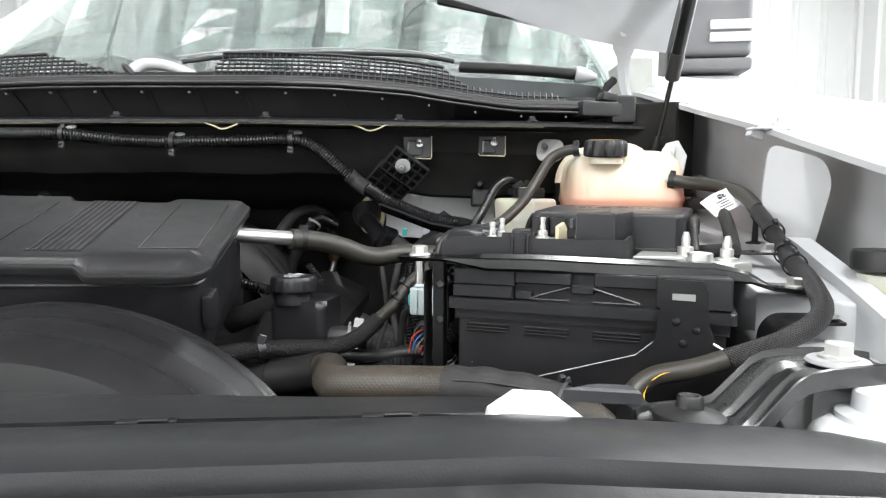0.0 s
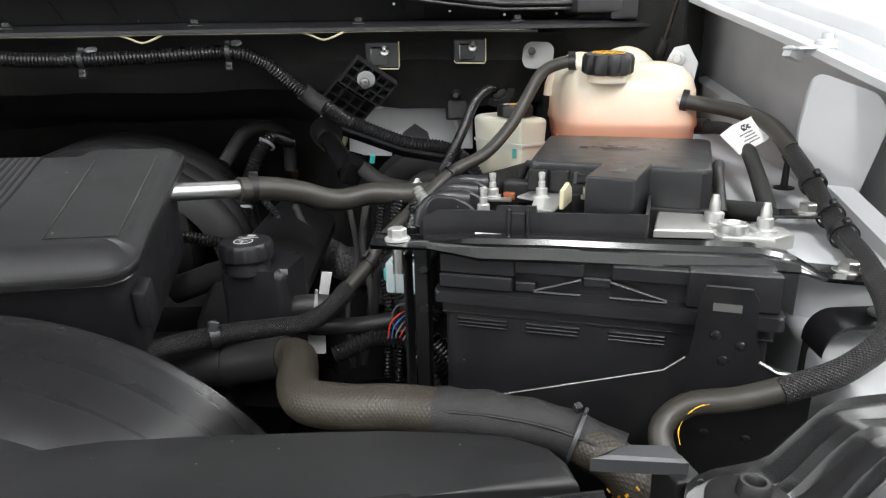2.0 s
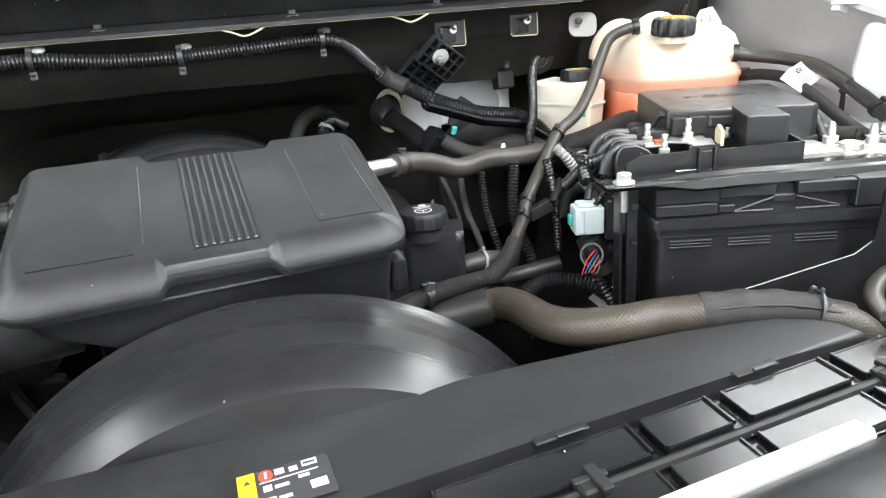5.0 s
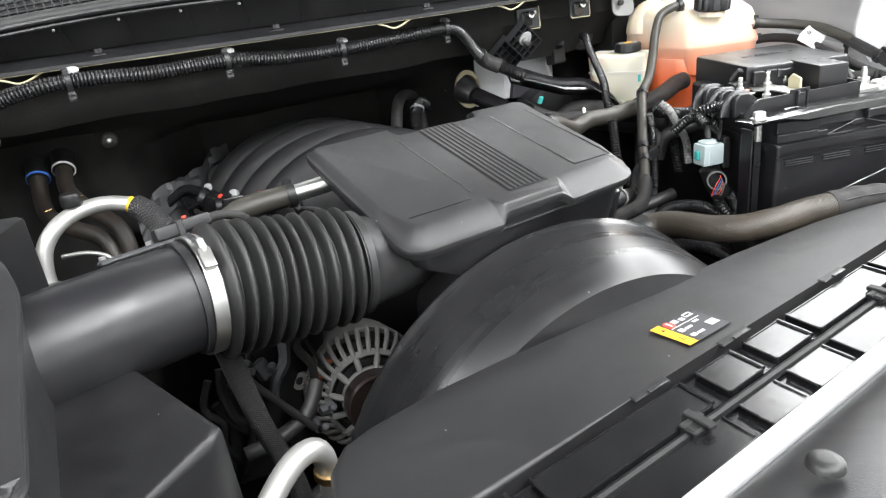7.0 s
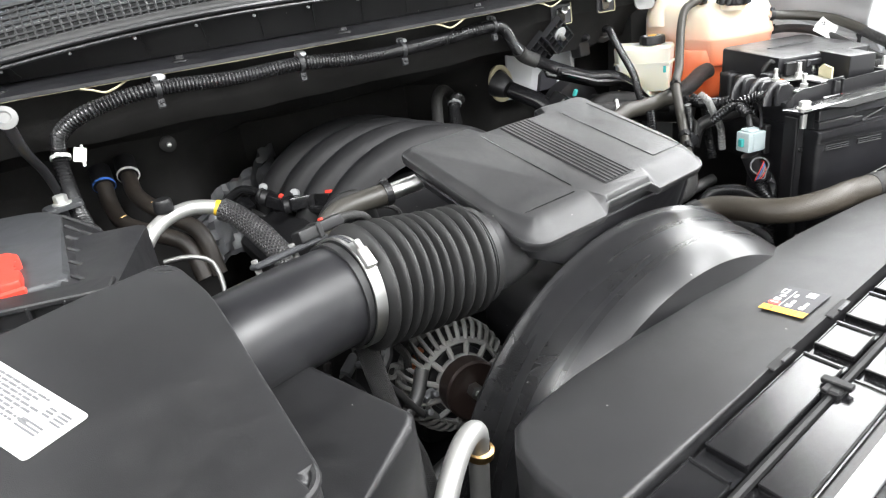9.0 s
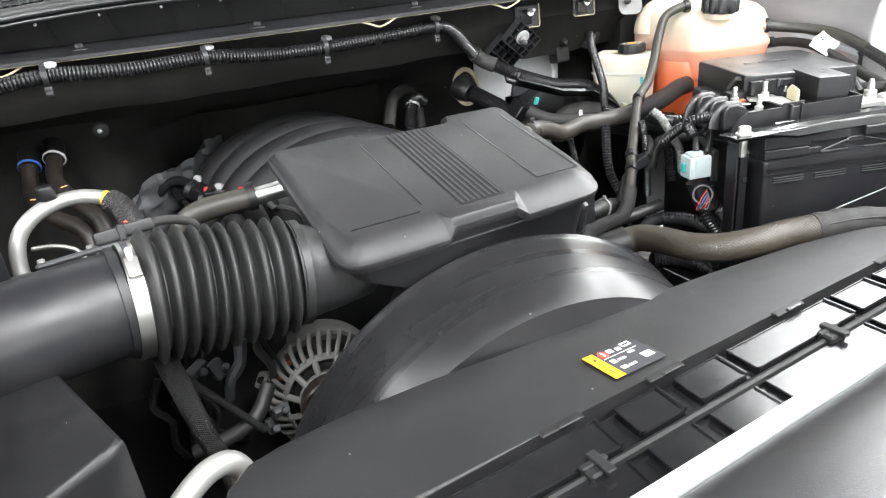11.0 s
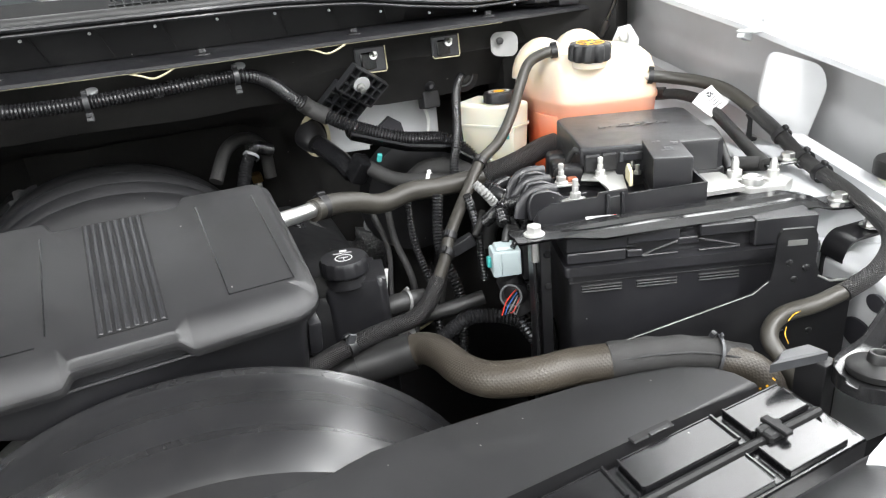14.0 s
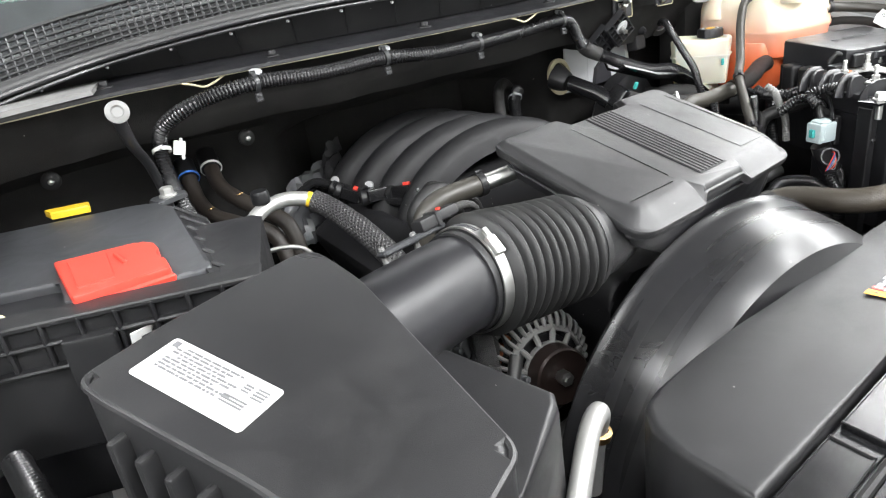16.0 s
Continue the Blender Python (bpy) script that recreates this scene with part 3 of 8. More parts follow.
for sx, sy, w, h in ((-0.90, 2.55, 0.27, 0.24), (-0.80, 3.30, 0.25, 0.26), (-0.12, 2.55, 0.29, 0.24), (0.10, 3.30, 0.25, 0.24)):
    seat = part("seat", box(bmesh.new(), (w * 1.75, 0.14, 0.72), pose(sx, sy, 1.17, -8), 0.05), M_SEAT, truck, "dark grey cloth seat")
    part("headrest", box(bmesh.new(), (w, 0.11, h), pose(sx, sy + 0.09, 1.925, -6), 0.05, 4), M_SEAT, seat)
    for dx in (-0.05, 0.05):
        part("headrest_post", sweep(bmesh.new(), [Vector((sx + dx, sy + 0.08, 1.86)), Vector((sx + dx, sy + 0.09, 1.95))], 0.008, 8), M_DARKGREY, seat)
for sx in (-1, 1):
    part("door_pillar", box(bmesh.new(), (0.07, 0.20, 1.0), pose(-0.41 + sx * 0.80, 2.75, 1.12), 0.02), M_SEAT, truck)
wheel = lathe(bmesh.new(), ((0.17, -0.014), (0.195, -0.012), (0.205, 0), (0.195, 0.012), (0.17, 0.014)), pose(0.02, 2.15, 1.66, 65), 30)
part("steering_wheel", wheel, M_RUBBLK, truck)

# wing on the right of the bay: flange, inner wall, apron, tower
FEN = ((0.30, 0.500, 1.240), (0.55, 0.490, 1.303), (0.70, 0.482, 1.340), (0.83, 0.473, 1.375), (0.89, 0.466, 1.393), (1.13, 0.462, 1.446), (1.45, 0.456, 1.520), (1.75, 0.450, 1.575))


def wing(sx, nm):
    """A wing with its gutter flange; sx mirrors it about the truck's middle line."""
    def f(x):
        return x if sx > 0 else -0.82 - x
    rows = []
    for y, x, z in FEN:
        prof = ((x - 0.035, z - 0.012), (x - 0.035, z - 0.004), (x - 0.031, z - 0.0015), (x - 0.012, z - 0.005), (x - 0.005, z + 0.006), (x - 0.001, z + 0.009), (x + 0.016, z + 0.006), (x + 0.022, z + 0.018), (x + 0.030, z + 0.024), (x + 0.06, z + 0.030), (x + 0.14, z + 0.024), (x + 0.2, z - 0.02), (x + 0.215, z - 0.2), (x + 0.215, z - 0.65), (x + 0.19, z - 0.65), (x + 0.18, z - 0.2), (x + 0.05, z + 0.01), (x + 0.015, z - 0.012))
        rows.append([(f(a), y, b) for a, b in prof])
    part(nm, strip(rows, True), M_WHITE2, truck, "white painted wing with a gutter flange")
    rows = []
    for y, x, z in FEN:
        rows.append([(f(a), y, b) for a, b in ((x + 0.03, z - 0.01), (x + 0.055, z - 0.20), (x + 0.055, 0.75), (x + 0.07, 0.75), (x + 0.07, z - 0.2), (x + 0.045, z - 0.01))])
    part("wing_liner", strip(rows, True), M_LINER, truck)


wing(1, "wing")
wing(-1, "wing")
# apron rail and shelf beside the battery
bm = strip([[(x, y, z), (x + 0.02, y, z + 0.004), (x + 0.024, y, z - 0.05), (x + 0.024, y, 0.9), (x - 0.0, y, 0.9)] for y, x, z in ((0.42, 0.355, 1.160), (0.55, 0.380, 1.195), (0.65, 0.402, 1.214), (0.80, 0.430, 1.243), (0.95, 0.454, 1.270), (1.15, 0.472, 1.308), (1.30, 0.48, 1.335))], True)
part("apron_rail", bm, M_WHITE2, truck, "white painted inner apron rail")
shelf = [(0.338, 0.70, -0.036), (0.400, 0.62, -0.036), (0.432, 0.78, -0.004), (0.458, 0.95, 0.008), (0.475, 1.15, 0.03), (0.475, 1.28, 0.03), (0.385, 1.28, 0.02), (0.385, 1.0, 0.0), (0.345, 0.88, -0.004)]
part("apron_shelf", prism(bmesh.new(), shelf, 1.150, 1.236, Matrix(), 0.004), M_WHITE2, truck, "white painted shelf beside the battery")
bm = prism(bmesh.new(), [(0.29, 0.50), (0.42, 0.40), (0.42, 0.72), (0.345, 0.76)], 0.95, 1.160, Matrix(), 0.012, 4)
tower = part("apron_tower", bm, M_WHITE2, truck, "white stamped apron tower with black openings")
# flat dark discs paint the shade inside the tower's openings
for p, w, h in (((0.3015, 0.562, 1.136), 0.010, 0.013), ((0.3045, 0.580, 1.090), 0.017, 0.024), ((0.298, 0.545, 1.075), 0.010, 0.012)):
    q = along(p, (p[0] - 0.26, p[1] + 0.055, p[2])) @ Matrix.Diagonal((h, w, 1, 1))
    part("opening", lathe(bmesh.new(), ((1.0, 0), (1.0, 0.003)), q, 24), M_DARK, tower, "flat dark oval standing for an opening")
bm = prism(bmesh.new(), [(0.235, 0.30), (0.62, 0.30), (0.50, 0.48), (0.42, 0.56), (0.29, 0.50)], 0.95, 1.112, Matrix(), 0.02, 3)
part("front_apron", bm, M_WHITE, truck, "white painted front corner of the bay")
pad = [(0.318 + 0.052 * math.cos(radians(30 * k)), 0.455 + 0.044 * math.sin(radians(30 * k))) for k in range(12)]
part("apron_pad", prism(bmesh.new(), pad, 0.98, 1.146, Matrix(), 0.016, 4), M_WHITE2, truck, "white painted raised pad")
bm = lathe(bmesh.new(), ((0.030, 0), (0.030, 0.004), (0.020, 0.007), (0.0195, 0.02), (0.017, 0.022)), pose(0.318, 0.462, 1.146), 28)
part("corner_bolt", bm, M_WHITE2, truck, "white painted bolt and washer")
# clip bracket and upright strap on the wing
TAB = rounded([(0.418, 1.288), (0.475, 1.233), (0.513, 1.225), (0.535, 1.317), (0.517, 1.344), (0.424, 1.366)], 0.02, 4)
bm = strip([[(0.411 + (x - 0.418) * 0.45, 0.850 - (x - 0.418) * 0.54 + dy + 0.10 * (1.36 - z), z) for x, z in TAB] for dy in (0.0, 0.004)], True)
br = part("wing_strap", bm, M_LINER, truck, "pale upright plastic tab on the wing")
bm = box(bmesh.new(), (0.075, 0.03, 0.003), pose(0.448, 0.895, 1.386, 0, 0, 5), 0.001, 1)
lathe(bm, ((0.012, 0), (0.012, 0.006), (0.006, 0.008), (0.006, 0.014)), pose(0.452, 0.895, 1.389), 16)
box(bm, (0.02, 0.012, 0.012), pose(0.418, 0.900, 1.376, 0, 20, 10), 0.001, 1)
part("clip_plate", bm, M_WHITE2, br)
# black filler by the hinge
part("hinge_filler", prism(bmesh.new(), [(0.22, 1.285), (0.42, 1.215), (0.462, 1.24), (0.465, 1.36), (0.22, 1.36)], 1.15, 1.468, Matrix(), 0.008), M_FELT, truck, "black filler panel by the bonnet hinge")
bm = box(bmesh.new(), (0.085, 0.05, 0.028), pose(0.285, 1.24, 1.440, 0, 0, 15), 0.005)
box(bm, (0.045, 0.04, 0.050), pose(0.328, 1.245, 1.430, 0, 0, 5), 0.005)
box(bm, (0.030, 0.03, 0.016), pose(0.300, 1.235, 1.468, 0, 8, 10), 0.004)
part("hinge_cover", bm, M_SATIN, truck)
bm = sweep(bmesh.new(), spline([(0.285, 1.25, 1.470), (0.305, 1.255, 1.500), (0.318, 1.26, 1.512)], 0.008), lambda i: 0.007 + 0.003 * noise.noise(Vector((i * 0.6, 0, 0))), 8, 0.3)
part("hinge_foam", bm, M_FELT2, truck, "torn black foam round the hinge")
bm = strip([[(a, y, z), ((a + b) / 2, y - 0.006, z + 0.002), (b, y, z)] for a, b, y, z in ((0.350, 0.400, 1.090, 1.680), (0.330, 0.385, 1.130, 1.635), (0.312, 0.362, 1.170, 1.598), (0.298, 0.345, 1.190, 1.575), (0.300, 0.340, 1.205, 1.558), (0.312, 0.336, 1.218, 1.543), (0.316, 0.337, 1.230, 1.525), (0.322, 0.342, 1.240, 1.500), (0.332, 0.350, 1.248, 1.475), (0.338, 0.358, 1.252, 1.450))])
bmesh.ops.solidify(bm, geom=bm.faces[:], thickness=0.004)
hinge = part("bonnet_hinge", bm, M_WHITE2, truck, "curved white stamped bonnet hinge")
for x, y, z in ((0.312, 1.183, 1.582), (0.362, 1.098, 1.668)):
    part("hinge_bolt", hex_bolt(bmesh.new(), along((x, y, z), (x - 0.02, y - 0.6, z - 0.3)), 0.008, 0.008), M_WHITE2, hinge)
# mirror on the door
M_MIRROR = mat("grey_mirror_plastic", (0.13, 0.13, 0.135), 0.5, bump=0.2, var=0.15)
mir = part("door_mirror", box(bmesh.new(), (0.20, 0.14, 0.155), pose(0.712, 1.85, 1.662, 0, 0, -8), 0.018, 3), M_MIRROR, truck, "grey towing mirror on the door")
part("mirror_side", box(bmesh.new(), (0.035, 0.16, 0.205), pose(0.613, 1.86, 1.615, 0, 0, -8), 0.012, 3), M_DARKGREY, mir, "dark inner edge of the mirror")
part("mirror_base", box(bmesh.new(), (0.19, 0.15, 0.032), pose(0.715, 1.85, 1.626, 0, 0, -8), 0.008, 2), M_MIRROR, mir)
# two pale strips across the mirror's face
for z in (1.698, 1.730):
    part("mirror_strip", box(bmesh.new(), (0.11, 0.012, 0.024), pose(0.745, 1.772, z, 0, 0, -8), 0.003), M_LABEL, mir, "pale strip on the mirror")
part("mirror_foot", box(bmesh.new(), (0.20, 0.12, 0.075), pose(0.70, 1.87, 1.545, 0, 0, -8), 0.015), M_WHITE2, truck)
part("door_panel", box(bmesh.new(), (0.08, 1.6, 0.65), pose(0.52, 2.45, 0.8)), M_WHITE, truck)

# sills and wheels carry the truck; unseen front panel added to block stray light
part("front_panel", box(bmesh.new(), (1.72, 0.05, 0.62), pose(-0.41, 0.12, 0.42), 0.02), M_WHITE, truck)
for sx in (-1, 1):
    part("sill", box(bmesh.new(), (0.16, 3.4, 0.30), pose(-0.41 + sx * 0.80, 2.05, 0.45), 0.03), M_WHITE, truck)
    for wy in (0.78, 3.3):
        q = along((-0.41 + sx * 0.72, wy, 0.40), (-0.41 + sx * 2.0, wy, 0.40))
        tyre = part("tyre", lathe(bmesh.new(), ((0.22, 0.0), (0.36, 0.0), (0.395, 0.03), (0.40, 0.08), (0.40, 0.18), (0.395, 0.22), (0.36, 0.25), (0.22, 0.24)), q, 48), M_RUBBLK, truck)
        part("wheel_rim", lathe(bmesh.new(), ((0.225, 0.02), (0.225, 0.235), (0.20, 0.225), (0.18, 0.19), (0.06, 0.20), (0.05, 0.22)), q, 40), M_CAST, tyre)

# bonnet, propped open over the bay
bonnet = thing("bonnet", (-0.41, 1.2, 1.5), "white bonnet standing open with a black liner underneath", "bonnet")


def bonnet_at(u, t, dy=0.0, dz=0.0):
    """A point on the underside: u across, t from the hinge edge to the nose."""
    x = -0.41 + u * (0.80 + 0.02 * t)
    z0 = float(np.interp(abs(u), (0.0, 0.3, 0.5, 0.73, 0.89, 1.0), (1.700, 1.674, 1.633, 1.588, 1.558, 1.547)))
    return (x, 1.19 - 0.99 * t + dy, z0 + (2.72 - z0) * t + 0.05 * math.sin(math.pi * t) + dz)


rows = []
for s in range(11):
    t = s / 10
    row = []
    for k in range(25):
        row.append(bonnet_at(k / 12 - 1, t))
    rows.append(row)
bm = strip(rows)
bmesh.ops.solidify(bm, geom=bm.faces[:], thickness=0.03)
part("bonnet_panel", bm, M_WHITE2, bonnet)
rows = []
for s in range(9):
    row = []
    for k in range(17):
        u = (k / 8 - 1) * 0.93
        row.append(bonnet_at(u, 0.050 + 0.085 * abs(u) ** 3 + 0.84 * s / 8, -0.022, -0.012))
    rows.append(row)
bm = strip(rows)
bmesh.ops.solidify(bm, geom=bm.faces[:], thickness=0.012)
part("bonnet_liner", bm, M_FELT, bonnet, "black felt bonnet liner")
for sx in (-1, 1):
    line = [Vector(bonnet_at(sx * (0.50 + 0.03 * k), 0.0, 0.0, 0.005)) for k in range(8)]
    part("edge_seal", sweep(bmesh.new(), line, lambda i: 0.0095 - 0.0011 * i, 8), M_RUBBLK, bonnet, "black rubber seal under the bonnet edge")
strut = thing("gas_strut", (0.35, 1.03, 1.375), "black gas strut holding the bonnet open", "gas strut")
A, B = Vector((0.380, 1.195, 1.383)), Vector((0.3656, 0.658, 2.105))
part("rod", sweep(bmesh.new(), [A, A.lerp(B, 0.17)], 0.0042, 10), M_GLOSS, strut)
part("cylinder", lathe(bmesh.new(), ((0.006, 0), (0.0105, 0.004), (0.0105, 0.60), (0.008, 0.605)), along(A.lerp(B, 0.155), B), 18), M_GLOSS, strut)
part("collar", lathe(bmesh.new(), ((0.0113, -0.006), (0.0118, 0.0), (0.0118, 0.035), (0.0107, 0.040)), along(A.lerp(B, 0.155), B), 18), M_RUBBLK, strut)
part("ball_socket", lathe(bmesh.new(), ((0.006, -0.012), (0.008, -0.006), (0.008, 0.012), (0.005, 0.022)), along(A, B), 14), M_DEEP, strut)
bk = thing("strut_bracket", (0.385, 1.17, 1.33), "white stamped bracket at the foot of the strut", "bracket")
bm = prism(bmesh.new(), [(-0.024, 0), (0.022, 0), (0.026, 0.030), (0.010, 0.056), (-0.010, 0.052), (-0.022, 0.026)], -0.002, 0.002, frame_of((0.392, 1.150, 1.336), (0.8, -0.6, 0), (0, 0.1, 1)))
part("plate", bm, M_WHITE2, bk)
part("bolt", hex_bolt(bmesh.new(), along((0.386, 1.146, 1.372), (0.3, 0.9, 1.38)), 0.007), M_STEEL, bk)


# ---- engine cover (air box over the engine) ----
cover = thing("engine_cover", (-0.43, 0.82, 1.10), "grained black plastic engine cover with raised stripes", "engine cover")
CF = frame_of((-0.6011, 0.682, 1.2318), (0.9935, 0.1126, -0.0148), (-0.1044, 0.9569, 0.271))
RIM = rounded([(-0.010, -0.010), (0.116, -0.010), (0.128, 0.0), (0.214, 0.0), (0.224, -0.008), (0.350, -0.005), (0.357, 0.240), (0.258, 0.243), (0.250, 0.224), (0.122, 0.224), (0.114, 0.246), (-0.002, 0.243)], [0.034, 0.005, 0.005, 0.005, 0.005, 0.036, 0.022, 0.005, 0.006, 0.006, 0.005, 0.018], 6)


def dense(pts, step=0.004):
    """The closed outline with points at even steps."""
    out = []
    for i, p in enumerate(pts):
        q = pts[(i + 1) % len(pts)]
        n = max(1, int(math.dist(p, q) / step))
        out += [(p[0] + (q[0] - p[0]) * k / n, p[1] + (q[1] - p[1]) * k / n) for k in range(n)]
    return out


def edge_slope(u, v):
    """How wide and how deep the lid's edge falls away: broad at the two front lobes, tight elsewhere."""
    if v < 0.03 and 0.0 < u < 0.35:
        mid = min(1.0, max(0.0, (u - 0.118) / 0.008)) * min(1.0, max(0.0, (0.226 - u) / 0.012))
        return 0.036 - 0.029 * mid, 0.0125 - 0.0075 * mid
    front = max(0.0, 1 - max(0.0, v) / 0.06)
    return 0.012 + 0.02 * front, 0.007 + 0.0055 * front


def lid_mesh():
    rim = dense(RIM)
    steps = [(0.004, -0.013, 0), (0.0, -0.013, 0), (-0.0018, -0.007, 0), (-0.0022, -0.0045, 0), (-0.0012, -0.0022, 0), (0.0015, -0.0014, 0)]
    rows = [[] for _ in range(len(steps) + 7)]
    for u, v in rim:
        c = Vector((min(max(u, 0.040), 0.310), min(max(v, 0.040), 0.196)))
        d = (c - Vector((u, v))).normalized()
        w, drop = edge_slope(u, v)
        for k, (inw, dz, _) in enumerate(steps):
            rows[k].append(CF @ Vector((u + d.x * inw, v + d.y * inw, -drop + dz)))
        for k in range(7):
            f = (k + 1) / 7
            g = 0.0015 + (w - 0.0015) * f
            rows[len(steps) + k].append(CF @ Vector((u + d.x * g, v + d.y * g, -drop * (1 - math.sin(f * math.pi / 2)) - 0.0014 * (1 - f))))
    return strip(rows, True)


part("lid", lid_mesh(), M_GRAIN, cover)
for k in range(8):
    x = 0.1545 + 0.0075 * k
    part("stripe", box(bmesh.new(), (0.0044, 0.186, 0.0026), CF @ Matrix.Translation((x, 0.119, -0.0008)), 0.0009, 1), M_SATIN, cover)
part("stripe_bed", box(bmesh.new(), (0.060, 0.190, 0.0006), CF @ Matrix.Translation((0.181, 0.119, 0.0))), M_COWL, cover)
for x0, y0, x1, y1 in ((0.110, 0.045, 0.1112, 0.205), (0.268, 0.036, 0.2692, 0.205), (0.018, 0.032, 0.102, 0.0332), (0.268, 0.0355, 0.333, 0.0367), (0.332, 0.036, 0.3332, 0.205)):
    part("panel_line", box(bmesh.new(), (x1 - x0, y1 - y0, 0.0009), CF @ Matrix.Translation(((x0 + x1) / 2, (y0 + y1) / 2, -0.0002))), M_GLOSS, cover)


def body_floor(u):
    """The body hangs shallow over the hose and deep on the far side."""
    return -0.050 - 0.085 * min(1.0, max(0.0, (u - 0.01) / 0.16))


plan = dense(rounded(inset([(-0.002, -0.001), (0.344, 0.003), (0.350, 0.232), (0.006, 0.236)], 0.004), 0.022, 4), 0.012)
body = strip([[CF @ Vector((0.178 + (u - 0.178) * q, 0.118 + (v - 0.118) * q, z(u))) for u, v in plan] for q, z in ((1.0, lambda u: -0.016), (0.995, lambda u: -0.03), (0.975, lambda u: body_floor(u) + 0.008), (0.955, body_floor))], True)
part("body", body, M_SATIN, cover, "smooth black body under the lid")
part("seam_bead", sweep(bmesh.new(), [CF @ Vector((0.178 + (u - 0.178) * 1.005, 0.118 + (v - 0.118) * 1.005, -0.033)) for u, v in plan + plan[:1]], 0.0022, 6), M_SATIN, cover)
bm = box(bmesh.new(), (0.016, 0.03, 0.045), CF @ Matrix.Translation((0.344, 0.03, -0.095)), 0.006)
part("latch_block", bm, M_SATIN, cover)

# ---- intake duct: bellows, clamp, pipe ----
duct = thing("intake_duct", (-0.80, 0.74, 1.15), "ribbed black rubber intake hose with a plastic pipe", "intake hose")
AX = [Vector(p) for p in ((-0.975, 0.702, 1.214), (-0.90, 0.716, 1.219), (-0.805, 0.736, 1.2175), (-0.72, 0.748, 1.204), (-0.645, 0.752, 1.195), (-0.612, 0.754, 1.192), (-0.575, 0.770, 1.188))]
line = spline(AX, 0.0011)
iclamp = min(range(len(line)), key=lambda i: (line[i] - AX[2]).length)
iend = min(range(len(line)), key=lambda i: (line[i] - AX[4]).length)
part("pipe", sweep(bmesh.new(), line[: iclamp + 6], 0.0515, 40), M_SATIN, duct, "smooth black plastic intake pipe")


def bellow_r(i):
    s = i / (iend - iclamp)
    base = 0.0655 - 0.0045 * s
    if s < 0.07:
        return 0.056
    if s > 0.98:
        return 0.0575
    ph = (s - 0.07) / 0.91 * 10
    return base - 0.0095 + 0.0125 * (0.5 - 0.5 * math.cos(2 * math.pi * ph)) ** 0.8


part("bellows", sweep(bmesh.new(), line[iclamp - 4 : iend + 5], bellow_r, 56), M_RUBBLK, duct, "ribbed black rubber bellows")
part("neck", sweep(bmesh.new(), line[iend - 4 :], lambda i: 0.0470 + 0.0115 * math.exp(-i / 13), 48), M_GRAIN, duct, "tapered black plastic neck")
M = along(line[iclamp], line[iclamp + 8])
clamp = part("hose_clamp", lathe(bmesh.new(), ((0.0565, -0.0065), (0.0585, -0.0065), (0.0585, 0.0065), (0.0565, 0.0065)), M, 48), M_STEEL, duct, "bright steel worm-drive clamp")
best = max((M @ Matrix.Rotation(radians(a), 4, "Z") for a in range(0, 360, 10)), key=lambda q: (q @ Vector((0.058, 0, 0))).z - 0.8 * (q @ Vector((0.058, 0, 0))).y)
bm = box(bmesh.new(), (0.007, 0.022, 0.012), best @ Matrix.Translation((0.0615, 0, -0.006)), 0.002, 2)
lathe(bm, ((0.0035, 0), (0.0035, 0.014), (0.0025, 0.015)), best @ Matrix.Translation((0.0625, -0.020, 0)) @ Matrix.Rotation(radians(-90), 4, "X"), 6)
part("worm_screw", bm, M_STEEL, clamp)
for k in range(14):
    q = best @ Matrix.Rotation(radians(-26 - 2.6 * k), 4, "Z")
    part("slot", box(bmesh.new(), (0.0008, 0.0010, 0.006), q @ Matrix.Translation((0.0586, 0, -0.003))), M_DARK, clamp)
bm = lathe(bmesh.new(), ((0.052, -0.004), (0.055, -0.004), (0.055, 0.004), (0.052, 0.004)), along(line[iclamp - 10], line[iclamp - 16]), 40)
part("pipe_bead", bm, M_GRAIN, duct)
# air flow sensor on the pipe
sensor = thing("air_flow_sensor", (-0.875, 0.775, 1.275), "black air-flow sensor with its plug on the intake pipe", "sensor")
SF = frame_of((-0.838, 0.784, 1.257), (0.97, 0.21, 0.01), (0, 0.95, -0.3))
part("base", box(bmesh.new(), (0.088, 0.018, 0.006), SF, 0.002, 1), M_COVER, sensor)
for x in (-0.038, 0.006):
    part("peg", lathe(bmesh.new(), ((0.0035, -0.018), (0.0035, 0.009), (0.002, 0.010)), SF @ Matrix.Translation((x, 0.004, 0)), 10), M_EAR, sensor)
bm = box(bmesh.new(), (0.030, 0.020, 0.014), SF @ Matrix.Translation((0.026, 0.0, 0.005)), 0.003)
box(bm, (0.006, 0.024, 0.017), SF @ Matrix.Translation((0.036, 0.0, 0.004)), 0.001, 1)
part("housing", bm, M_DEEP, sensor)
pl = part("plug", box(bmesh.new(), (0.030, 0.016, 0.013), SF @ Matrix.Translation((0.054, 0.0, 0.007)), 0.003), M_DEEP, sensor)
part("lock", box(bmesh.new(), (0.004, 0.006, 0.003), SF @ Matrix.Translation((0.044, -0.004, 0.020)), 0.0008, 1), M_REDP, pl)
part("lead", tube([SF @ Vector((0.066, 0, 0.013)), SF @ Vector((0.085, 0.002, 0.012)), SF @ Vector((0.11, 0.012, 0.0)), SF @ Vector((0.12, 0.03, -0.03))], 0.005), M_TAPE, sensor)

